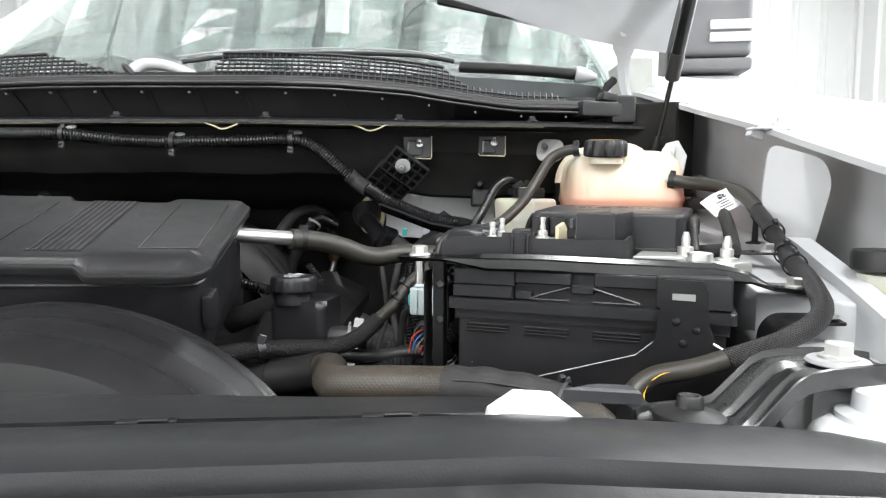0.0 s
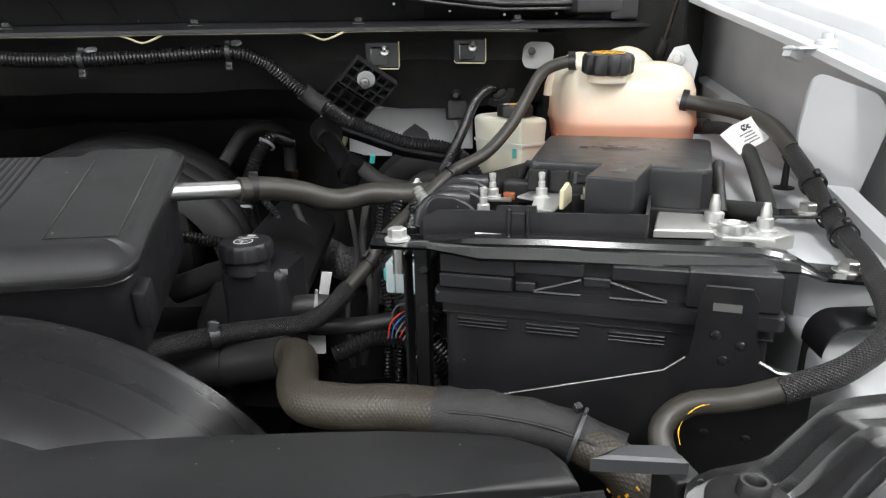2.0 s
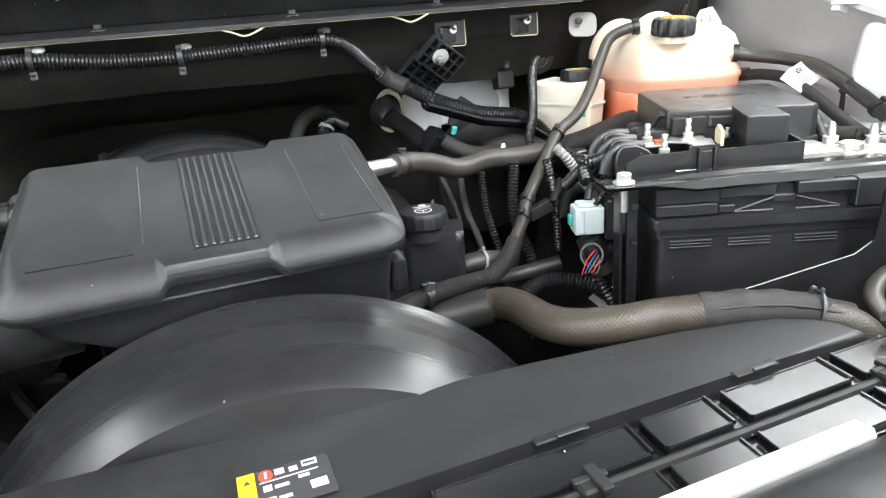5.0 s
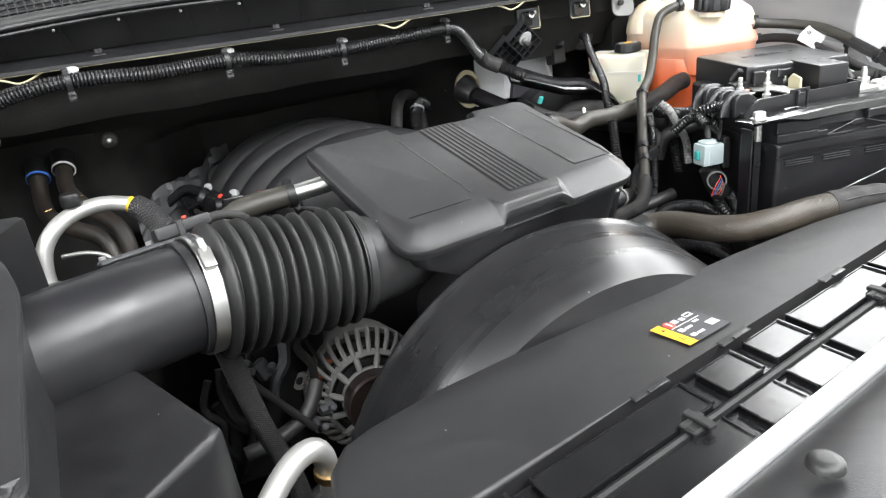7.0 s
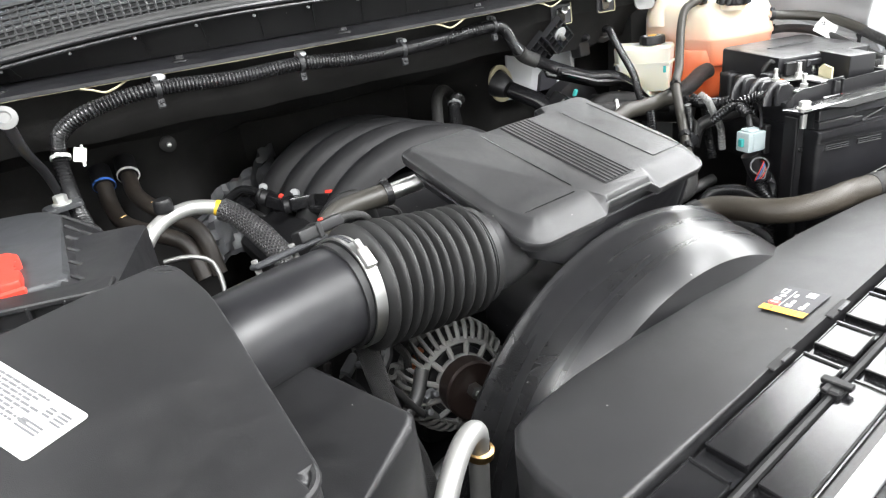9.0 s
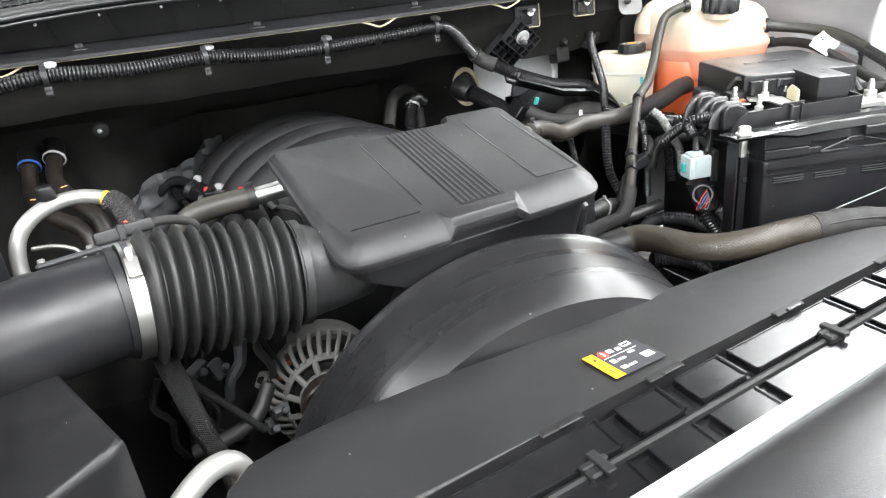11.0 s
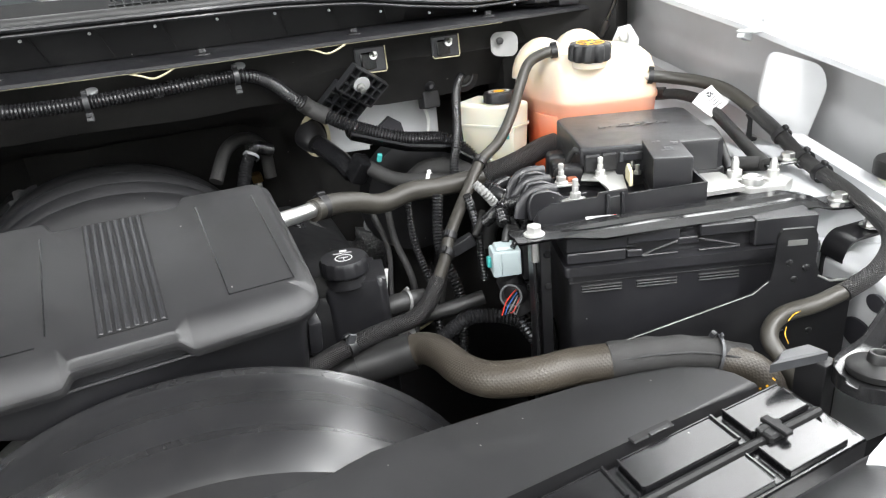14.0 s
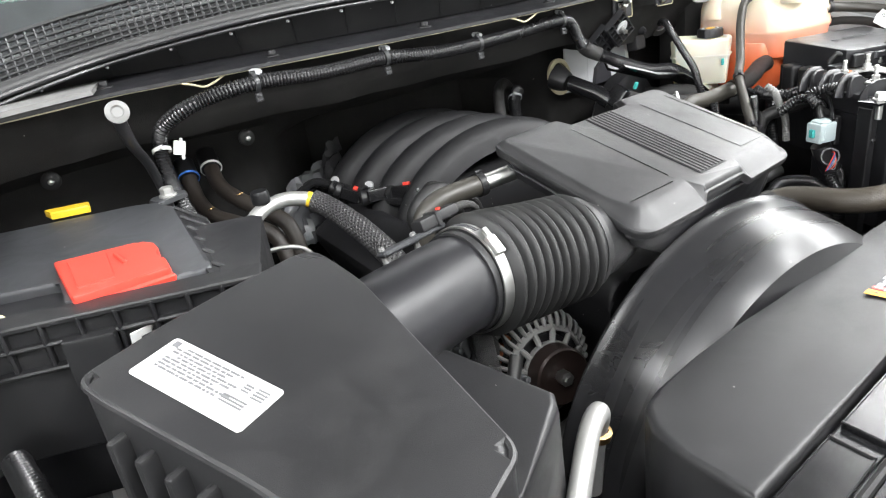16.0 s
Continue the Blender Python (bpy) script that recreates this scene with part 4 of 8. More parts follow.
# ---- air filter box ----
airbox = thing("air_filter_box", (-1.04, 0.64, 0.95), "large black plastic air filter box with a white label", "air box")
poly = rounded([(-0.953, 0.766), (-1.03, 0.741), (-1.10, 0.714), (-1.162, 0.684), (-1.152, 0.660), (-1.090, 0.548), (-1.040, 0.442), (-0.985, 0.462), (-0.938, 0.487), (-0.938, 0.70)], [0.02, 0.01, 0.01, 0.02, 0.015, 0.01, 0.02, 0.01, 0.012, 0.02], 4)


def airtop(x, y):
    return 1.268 + 0.22 * (y - 0.60) - 0.08 * (x + 1.045)


bm = prism(bmesh.new(), [(x, y, airtop(x, y) - 1.28) for x, y in poly], 0.98, 1.28, Matrix(), 0.012, 3)
part("lid", bm, M_GRAIN, airbox)
for k in range(9):
    t = k / 8
    p = Vector((-1.146, 0.650, 0)).lerp(Vector((-1.046, 0.462, 0)), t)
    z = airtop(p.x, p.y) - 0.024
    part("side_rib", box(bmesh.new(), (0.020, 0.009, 0.17), pose(p.x - 0.003, p.y - 0.002, z - 0.17, 0, 0, 28), 0.004, 2), M_GRAIN, airbox)
rim = [Vector((x + (x + 1.04) * -0.012, y, airtop(x, y) - 0.0035)) for x, y in poly]
part("lid_rim", sweep(bmesh.new(), rim + rim[:1], 0.0035, 8), M_GRAIN, airbox)
part("lower_case", prism(bmesh.new(), [(x + 0.01 * (1 if x < -1.05 else -1), y, 0) for x, y in poly], 0.80, 0.985), M_DEEP, airbox)
bm = prism(bmesh.new(), [(-0.94, 0.700, 0.006), (-0.876, 0.684, 0.004), (-0.828, 0.582, -0.018), (-0.838, 0.566, -0.020), (-0.92, 0.515, -0.026), (-0.97, 0.49, -0.026)], 0.92, 1.190, Matrix(), 0.008, 3, -0.06)
part("snorkel", bm, M_DEEP, airbox, "black plastic intake snorkel")
LF2 = frame_of((-1.131, 0.674, airtop(-1.131, 0.674) + 0.0006), (0.047, -0.091, -0.0238), (0.041, 0.0175, 0.0006)) @ Matrix.Diagonal((0.795, 0.94, 1, 1))
lab = tagged(new("warning_label", mesh_of("warning_label", prism(bmesh.new(), rrect(0.0, 0.0, 0.132, 0.047, 0.004), 0, 0.0008, LF2), M_LABEL)), "white printed paper label on the air filter box", "label")
random.seed(5)
for r in range(8):
    bm = bmesh.new()
    x = 0.012 + (0.01 if r in (0, 3) else 0.0)
    while x < 0.088 - 0.006 * (r % 3):
        w = random.uniform(0.003, 0.011)
        box(bm, (w, 0.0019, 0.0006), LF2 @ Matrix.Translation((x + w / 2, 0.041 - 0.0035 * r, 0.0008)))
        x += w + 0.0016
    part("print_line", bm, M_GREYINK, lab)
for name, items, m in (("print_bar", tuple((0.103, 0.037 - 0.003 * q, 0.009, 0.0016) for q in range(3)), M_GREYINK), ("print_seal", ((0.008, 0.041, 0.007, 0.006),), M_GREYINK), ("print_block", tuple((0.118, 0.038 - 0.003 * q, 0.013, 0.0015) for q in range(4)) + tuple((0.103, 0.022 - 0.003 * q, 0.026, 0.0015) for q in range(3)), M_GREYINK)):
    bm = bmesh.new()
    for x, y, w, h in items:
        box(bm, (w, h, 0.0006), LF2 @ Matrix.Translation((x, y, 0.0008)))
    part(name, bm, m, lab)

# ---- second battery behind the air box ----
def left_battery():
    t = thing("battery", (-1.14, 1.0, 1.05), "black battery under a grey cover with a red terminal cap", "battery", "batteries")
    F = frame_of((-1.30, 0.868, 0.031), (0.946, -0.324, 0), (0.324, 0.946, 0))
    part("case", prism(bmesh.new(), rrect(0.0, 0.012, 0.31, 0.20, 0.01), 1.06, 1.250, F, 0.004), M_SATIN, t)
    plan = rounded([(-1.32, 0.962), (-1.16, 0.908), (-1.158, 0.842), (-1.145, 0.832), (-1.032, 0.816), (-1.022, 1.075), (-1.05, 1.105), (-1.32, 1.190)], [0.01, 0.004, 0.01, 0.008, 0.02, 0.03, 0.03, 0.01], 3)
    part("cover_plate", prism(bmesh.new(), plan, 1.280, 1.2915, Matrix(), 0.005), M_COVER, t, "dusty dark grey cover plate")
    bm = strip([[(-1.040 + 0.012 * q, y, 1.2895), (-1.000 + 0.012 * q, y, 1.262), (-0.990 + 0.012 * q, y, 1.240), (-0.995 + 0.012 * q, y, 1.14), (-1.04, y, 1.14)] for y, q in ((0.80, 0.0), (0.87, 0.3), (0.95, 0.7), (1.02, 0.9), (1.08, 1.0))], True)
    fl = part("side_flank", bm, M_SATIN, t)
    for k in range(6):
        y = 0.83 + 0.045 * k
        q = min(1.0, (y - 0.80) / 0.25)
        part("flank_rib", sweep(bmesh.new(), [Vector((-1.032 + 0.012 * q, y + 0.010, 1.2865)), Vector((-1.001 + 0.012 * q, y, 1.2635)), Vector((-0.989 + 0.012 * q, y, 1.226))], 0.0025, 8), M_SATIN, fl)
    for nm, z, dy, hgt in (("flange", 1.258, -0.012, 0.006), ("ridge", 1.240, -0.013, 0.004), ("ledge", 1.218, -0.016, 0.004)):
        part(nm, box(bmesh.new(), (0.32, 0.030, hgt), F @ Matrix.Translation((0.155, dy + 0.012, z)), 0.0015, 1), M_DEEP, t)
    part("front_web", box(bmesh.new(), (0.32, 0.018, 0.13), F @ Matrix.Translation((0.155, 0.000, 1.13)), 0.001, 1), M_DEEP, t)
    for k in range(11):
        part("web_rib", box(bmesh.new(), (0.004, 0.012, 0.042), F @ Matrix.Translation((0.010 + 0.030 * k, -0.010, 1.220)), 0.0015, 1), M_DEEP, t)
    part("latch", box(bmesh.new(), (0.044, 0.012, 0.045), F @ Matrix.Translation((0.165, -0.018, 1.200)), 0.003, 2), M_DEEP, t)
    cap = rounded([(-1.152, 0.826), (-1.115, 0.822), (-1.068, 0.823), (-1.067, 0.856), (-1.075, 0.862), (-1.075, 0.880), (-1.067, 0.888), (-1.068, 0.910), (-1.080, 0.922), (-1.160, 0.942)], 0.004, 2)
    c = part("terminal_cap", prism(bmesh.new(), cap, 1.287, 1.302, Matrix(), 0.003), M_REDP, t, "bright red plastic terminal cap")
    part("cap_rib", box(bmesh.new(), (0.005, 0.034, 0.004), pose(-1.103, 0.888, 1.301, 0, 0, 8), 0.001, 1), M_REDP, c)
    part("cap_lip", box(bmesh.new(), (0.088, 0.006, 0.010), pose(-1.110, 0.822, 1.285, 0, 0, 2), 0.002, 1), M_REDP, c)
    part("cap_step", prism(bmesh.new(), [(-1.145, 0.842), (-1.114, 0.840), (-1.112, 0.918), (-1.148, 0.926)], 1.301, 1.3035, Matrix(), 0.001), M_REDP, c)
    part("vent_tag", prism(bmesh.new(), [(-1.158, 1.176), (-1.106, 1.160), (-1.108, 1.138), (-1.132, 1.144), (-1.152, 1.152)], 1.291, 1.300, Matrix(), 0.002), M_YELLOWP, t, "yellow warning tag")
    part("post", box(bmesh.new(), (0.006, 0.006, 0.014), F @ Matrix.Translation((0.09, 0.02, 1.250)), 0.002, 1), M_CREAM, t)
    return t


left_battery()
mb = thing("cover_bolt", (-1.018, 1.111, 1.26), "pale hex bolt on a small grey bracket", "bolt")
part("bracket", prism(bmesh.new(), rrect(-0.022, -0.016, 0.022, 0.016, 0.008), 0, 0.006, pose(-1.016, 1.116, 1.284, 0, 0, 20), 0.002, 1), M_COVER, mb)
part("foot", box(bmesh.new(), (0.012, 0.02, 0.024), pose(-1.018, 1.122, 1.262), 0.002, 1), M_COVER, mb)
part("bolt", hex_bolt(bmesh.new(), pose(-1.016, 1.116, 1.290), 0.0085, 0.011, 1.35), M_BRIGHT, mb)
tag = thing("paper_tag", (-1.10, 0.83, 1.225), "small white paper tag behind the air box", "tag")
part("sheet", box(bmesh.new(), (0.05, 0.0012, 0.028), pose(-1.098, 0.80, 1.243, 20, 0, 15)), M_LABEL, tag)
part("print_line", flat_bars(bmesh.new(), pose(-1.098, 0.7935, 1.257, 110, 0, 15), [(0, 0.004, 0.03, 0.004), (0.004, -0.004, 0.02, 0.003)]), M_DARK, tag)

# ---- fan shroud ----
shroud = thing("fan_shroud", (-0.41, 0.60, 0.90), "black plastic radiator fan shroud with a round throat", "fan shroud")
FC = pose(-0.41, 0, 0.86, -90, 0, 0)
bm = lathe(bmesh.new(), [(r, y) for r, y in ((0.308, 0.714), (0.3165, 0.7175), (0.3205, 0.7165), (0.3215, 0.714), (0.3205, 0.711), (0.3178, 0.708), (0.3155, 0.700), (0.3110, 0.675), (0.3045, 0.645), (0.297, 0.620), (0.284, 0.600), (0.25, 0.590), (0.24, 0.588), (0.24, 0.60), (0.282, 0.63), (0.302, 0.68))], FC, 128)
part("throat", bm, M_THROAT, shroud, "round polished black fan throat")


def seam(x):
    return 0.486 + 0.105 * (x + 0.22)


rear = [(0.098, 0.545), (0.090, 0.566), (0.066, 0.590), (0.03, 0.604), (-0.03, 0.616), (-0.10, 0.621), (-0.18, 0.624), (-0.30, 0.616), (-0.41, 0.596), (-0.49, 0.588), (-0.57, 0.584), (-0.65, 0.575), (-0.715, 0.568), (-0.745, 0.556), (-0.765, 0.530), (-0.775, 0.49)]
front = [(-0.775, seam(-0.775) - 0.004), (-0.50, seam(-0.5)), (-0.22, seam(-0.22)), (0.0, seam(0.0)), (0.10, seam(0.10))]
pts = [(x, y, -0.10 * max(0, y - 0.50) - 0.012 * max(0, y - 0.58) / 0.04) for x, y in rear + front]
part("top_panel", prism(bmesh.new(), pts, 0.95, 1.132, Matrix(), 0.008, 4), M_GRAIN, shroud, "grained black top panel")
# dark raised pads stand in for the shade in the seam's slots
for x in (-0.505, -0.386, -0.21, -0.03):
    part("slot_shade", box(bmesh.new(), (0.044, 0.009, 0.003), pose(x, seam(x) - 0.001, 1.1295, 0, 0, 6), 0.001, 1), M_COWL, shroud)
    part("tongue", box(bmesh.new(), (0.022, 0.004, 0.002), pose(x + 0.006, seam(x) - 0.004, 1.132, 0, 0, 6), 0.0006, 1), M_SATIN, shroud)

sticker = thing("warning_sticker", (-0.40, 0.50, 1.14), "yellow and black fan warning sticker on the shroud", "sticker")
KF = frame_of((-0.4300, 0.4815, 1.1325), (0.060, 0.005, 0), (-0.003, 0.047, -0.003)) @ Matrix.Diagonal((0.94, 1.28, 1, 1))
part("ground", prism(bmesh.new(), rrect(0.0, -0.002, 0.066, 0.034, 0.002), 0, 0.0006, KF), M_DARK, sticker)
part("yellow_band", box(bmesh.new(), (0.0125, 0.036, 0.0005), KF @ Matrix.Translation((0.0062, 0.016, 0.0006))), M_YELLOW, sticker, "yellow warning band")
bm = prism(bmesh.new(), [(0.0042, 0.0243), (0.0088, 0.0243), (0.0065, 0.0278)], 0.0011, 0.0015, KF)
flat_bars(bm, KF, [(0.006, 0.006, 0.004, 0.0006), (0.006, 0.008, 0.004, 0.0006), (0.006, 0.010, 0.003, 0.0006)], 0.0011)
part("warning_sign", bm, M_DARK, sticker)
bm = lathe(bmesh.new(), ((0.0052, 0), (0.0052, 0.0006)), KF @ Matrix.Translation((0.020, 0.028, 0.0006)), 20)
part("red_disc", bm, M_REDP, sticker)
bm = bmesh.new()
flat_bars(bm, KF, [(0.030, 0.029, 0.007, 0.005), (0.040, 0.028, 0.006, 0.004), (0.052, 0.028, 0.011, 0.0015), (0.052, 0.032, 0.011, 0.0012), (0.047, 0.030, 0.0012, 0.005), (0.057, 0.030, 0.0012, 0.005), (0.020, 0.0165, 0.006, 0.005), (0.030, 0.016, 0.010, 0.0025), (0.046, 0.019, 0.008, 0.0025), (0.021, 0.006, 0.007, 0.004), (0.031, 0.0055, 0.009, 0.0025), (0.055, 0.009, 0.012, 0.007), (0.036, 0.0225, 0.042, 0.0006)], 0.0006)
part("pictogram", bm, M_PALE, sticker)
part("glyph", flat_bars(bmesh.new(), KF, [(0.020, 0.028, 0.0016, 0.006)], 0.0013), M_LABEL, sticker)

# ---- ribbed air deflector in front of the shroud ----
defl = thing("air_deflector", (-0.3, 0.43, 1.0), "glossy black ribbed plastic panel before the shroud", "deflector panel")


def slot(x):
    return 0.435 + 0.108 * (x + 0.22)


part("carrier", prism(bmesh.new(), [(-0.80, slot(-0.80) - 0.040), (0.13, slot(0.13) - 0.040), (0.13, seam(0.13) - 0.003), (-0.80, seam(-0.80) - 0.003)], 1.02, 1.117, Matrix(), 0.004), M_GLOSS, defl)
edges = [-0.80, -0.669, -0.645, -0.476, -0.453, -0.404, -0.383, -0.326, -0.311, -0.160, -0.148, -0.088, -0.072, 0.030, 0.045, 0.115]
for k, (a, b) in enumerate(zip(edges, edges[1:])):
    narrow = k % 2 == 1
    z = 1.121 if narrow else 1.1265
    g = 0.0006 if narrow else 0.0012
    part("panel", prism(bmesh.new(), [(a + g, slot(a) + 0.006), (b - g, slot(b) + 0.006), (b - g, seam(b) - 0.008), (a + g, seam(a) - 0.008)], 1.10, z, Matrix(), 0.0012), M_GLOSS, defl)
    part("front_panel", prism(bmesh.new(), [(a + g - 0.006, slot(a) - 0.038), (b - g - 0.006, slot(b) - 0.038), (b - g - 0.006, slot(b) - 0.006), (a + g - 0.006, slot(a) - 0.006)], 1.10, z - 0.003, Matrix(), 0.0012), M_GLOSS, defl)
    if not narrow and b - a > 0.03:
        for f, dy in ((slot, 0.0075), (seam, -0.0095)):
            part("border_ridge", sweep(bmesh.new(), [Vector((a + 0.002, f(a) + dy, z)), Vector((b - 0.002, f(b) + dy, z))], 0.0011, 6), M_GLOSS, defl)
for k, x in enumerate(edges[1:-1]):
    part("rib", sweep(bmesh.new(), [Vector((x, slot(x) + 0.007, 1.127)), Vector((x, seam(x) - 0.009, 1.127))], 0.0015 if k % 2 else 0.0020, 6), M_GLOSS, defl)
    part("front_rib", sweep(bmesh.new(), [Vector((x - 0.006, slot(x) - 0.036, 1.124)), Vector((x - 0.006, slot(x) - 0.007, 1.124))], 0.0014, 6), M_GLOSS, defl)
part("rail", sweep(bmesh.new(), [Vector((x, slot(x), 1.1215)) for x in (-0.79, -0.4, 0.0, 0.12)], 0.0042, 8), M_COWL, defl)
for x in (-0.508, -0.212, 0.061):
    bm = box(bmesh.new(), (0.022, 0.017, 0.016), pose(x, slot(x), 1.1135, 0, 0, 5), 0.002, 1)
    box(bm, (0.009, 0.026, 0.005), pose(x + 0.004, slot(x), 1.1275, 0, 0, 5), 0.001, 1)
    box(bm, (0.026, 0.006, 0.004), pose(x, slot(x) + 0.004, 1.1265, 0, 0, 5), 0.001, 1)
    part("clip", bm, M_COWL, defl)

# ---- nose: white flange and grey trim ----
nose = thing("nose_panel", (-0.3, 0.3, 1.0), "grey nose trim with a white painted flange", "nose trim")


def flange_y(x):
    return 0.352 + 0.108 * (x + 0.365)


bm = strip([[(x, flange_y(x) + 0.004, 1.160), (x, flange_y(x) + 0.003, 1.166), (x, flange_y(x) - 0.010, 1.168), (x, flange_y(x) - 0.0125, 1.164), (x, flange_y(x) - 0.0125, 1.10), (x, flange_y(x) - 0.003, 1.10)] for x in (-1.1, -0.8, -0.5, -0.2, -0.06)], True)
part("flange", bm, M_WHITE2, nose, "white painted steel flange")
NOSE = ((0.013, 1.13), (0.0145, 1.165), (0.022, 1.174), (0.036, 1.183), (0.056, 1.190), (0.082, 1.196), (0.11, 1.198), (0.124, 1.196), (0.128, 1.180), (0.134, 1.180), (0.138, 1.191), (0.148, 1.188), (0.176, 1.165), (0.206, 1.0), (0.09, 1.0))


def nose_drop(x):
    return float(np.interp(x, (0.05, 0.10, 0.16, 0.20, 0.24, 0.30), (0.0, -0.004, -0.009, -0.012, -0.018, -0.036)))


bm = strip([[(x, flange_y(x) - d, z + nose_drop(x) * (1 if z > 1.05 else 0)) for d, z in NOSE] for x in [-1.15 + 0.1 * k for k in range(13)] + [0.10, 0.13, 0.16, 0.19, 0.22, 0.25, 0.28, 0.30]], True)
part("trim", bm, M_DARKGREY, nose, "satin dark grey nose trim")
for x, y in ((-0.55, 0.280), (-0.219, 0.302), (-0.88, 0.268)):
    part("bump_stop", lathe(bmesh.new(), ((0.0105, 0), (0.010, 0.003), (0.008, 0.005), (0.004, 0.006)), pose(x, y, 1.195), 20), M_RUBBLK, nose, "black rubber bump stop")
lt = thing("latch_block", (0.061, 0.36, 1.164), "white plastic block at the nose", "block")
part("block", prism(bmesh.new(), [(-0.036, 0), (0.038, 0), (0.037, 0.018), (0.014, 0.036), (-0.012, 0.038), (-0.030, 0.026)], -0.012, 0.012, pose(0.061, 0.360, 1.164, 90, 0, 4) @ Matrix.Scale(0.80, 4), 0.004), M_WHITE, lt)


# ---- underside of the bay: unseen black sheets added to hide the floor ----
pan = thing("bay_closure", (-0.41, 0.9, 0.70), "unseen black sheets added to close the engine bay below", "undertray")
part("tray", box(bmesh.new(), (2.0, 1.05, 0.04), pose(-0.41, 0.92, 0.70), 0.01), M_DEEP, pan)
part("front_wall", box(bmesh.new(), (1.6, 0.05, 0.28), pose(-0.41, 0.50, 0.72), 0.01), M_DEEP, pan)
part("side_liner", box(bmesh.new(), (0.04, 0.95, 0.42), pose(-1.25, 0.90, 0.72), 0.01), M_DEEP, pan)
part("side_liner", box(bmesh.new(), (0.03, 0.50, 0.40), pose(0.335, 1.0, 0.72), 0.01), M_DEEP, pan)
# black boxes added to fill the dark space under the engine cover
engine = thing("engine_block", (-0.45, 1.0, 0.74), "plain dark boxes filling the engine's place under the cover", "engine")
part("block", box(bmesh.new(), (0.40, 0.36, 0.34), pose(-0.43, 1.16, 0.74), 0.03), M_DEEP, engine)
part("front_case", prism(bmesh.new(), rrect(-0.10, -0.16, 0.16, 0.12, 0.05), 0, 0.12, pose(-0.38, 0.98, 0.92, 90, 0, 0), 0.01), M_DEEP, engine)
for sx in (-1, 1):
    bm = box(bmesh.new(), (0.11, 0.42, 0.10), pose(-0.46 + sx * 0.23, 1.10, 1.04, 0, sx * 25, 0), 0.02)
    part("rocker_cover", bm, M_DEEP, engine)

# intake manifold: four curved runners
mani = thing("intake_manifold", (-0.47, 1.15, 1.08), "black plastic intake manifold with curved runners", "intake manifold")
for k in range(4):
    yc = 1.13 + 0.074 * k
    rows = []
    for j in range(25):
        th = math.pi * j / 24
        row = []
        for i in range(11):
            s = i / 10 * 2 - 1
            sc = 0.055 * math.sqrt(max(0.0, 1 - (0.95 * s) ** 2))
            row.append((-0.475 - (0.165 + sc) * math.cos(th) - 0.012 * k, yc + 0.036 * s, 1.085 + (0.115 + sc * 1.10) * math.sin(th)))
        rows.append(row)
    bm = strip(rows)
    part("runner", bm, M_MANI, mani, "curved black runner")
part("plenum", box(bmesh.new(), (0.30, 0.30, 0.12), pose(-0.475, 1.24, 1.07), 0.03), M_MANI, mani)
bm = lathe(bmesh.new(), ((0.012, 0), (0.016, 0), (0.016, 0.024), (0.012, 0.024), (0.0115, 0.002)), along((-0.634, 1.325, 1.178), (-0.685, 1.10, 1.25)), 6)
part("port", bm, M_DEEP, mani)


# ---- hoses and looms ----
def hose(name, label, category, segs, group="hoses"):
    """A hose of several stretches: part name, points, radius, material and how it is made."""
    t = thing(name, segs[0][1][0], label, category, group)
    for pn, pts, r, m, make in segs:
        if make == "loom":
            bm = loom(pts, r)
        elif make == "sleeve":
            bm = sleeve(pts, r)
        else:
            bm = tube(pts, r, 0.006, 18, 0.02)
        part(pn, bm, m, t)
    return t


def band(parent, a, b, r, m=None, w=0.008):
    part("clip", ring_clip(bmesh.new(), Vector(a), Vector(b), r, w), m or M_DEEP, parent)


h = hose("coolant_hose", "black rubber coolant hose with a braided sleeve", "hose", [
    ("hose", [(0.350, 1.022, 1.322), (0.375, 1.008, 1.318), (0.402, 0.965, 1.312), (0.412, 0.915, 1.302), (0.409, 0.858, 1.282)], 0.0095, M_RUBBER, ""),
    ("sleeve", [(0.410, 0.872, 1.286), (0.403, 0.810, 1.260), (0.397, 0.770, 1.241), (0.387, 0.725, 1.228), (0.374, 0.660, 1.213), (0.345, 0.592, 1.196), (0.300, 0.566, 1.178), (0.252, 0.565, 1.161)], 0.0094, M_BRAID, "sleeve"),
    ("foot", [(0.262, 0.5645, 1.165), (0.228, 0.574, 1.151), (0.196, 0.588, 1.139), (0.176, 0.582, 1.122), (0.178, 0.560, 1.100), (0.185, 0.54, 1.07)], 0.0090, M_RUBBER, "")])
for a, b, r in (((0.352, 1.021, 1.3215), (0.375, 1.008, 1.318), 0.0097), ((0.402, 0.802, 1.257), (0.397, 0.770, 1.241), 0.0110), ((0.394, 0.755, 1.236), (0.387, 0.725, 1.228), 0.0110), ((0.386, 0.720, 1.227), (0.374, 0.66, 1.213), 0.0110)):
    band(h, a, b, r)
for pts in ([(0.207, 0.5745, 1.1475), (0.200, 0.5765, 1.1445), (0.192, 0.5755, 1.1395)], [(0.1875, 0.573, 1.1355), (0.184, 0.570, 1.1285), (0.184, 0.565, 1.121)], [(0.1845, 0.561, 1.1145), (0.186, 0.555, 1.107)]):
    line = spline(pts, 0.0014)
    part("paint_mark", sweep(bmesh.new(), line, lambda i: 0.0002 + 0.0012 * abs(noise.noise(Vector((i * 0.9, pts[0][0] * 50, 0)))), 6, 0.5), M_YELLOW, h, "patchy yellow paint mark")
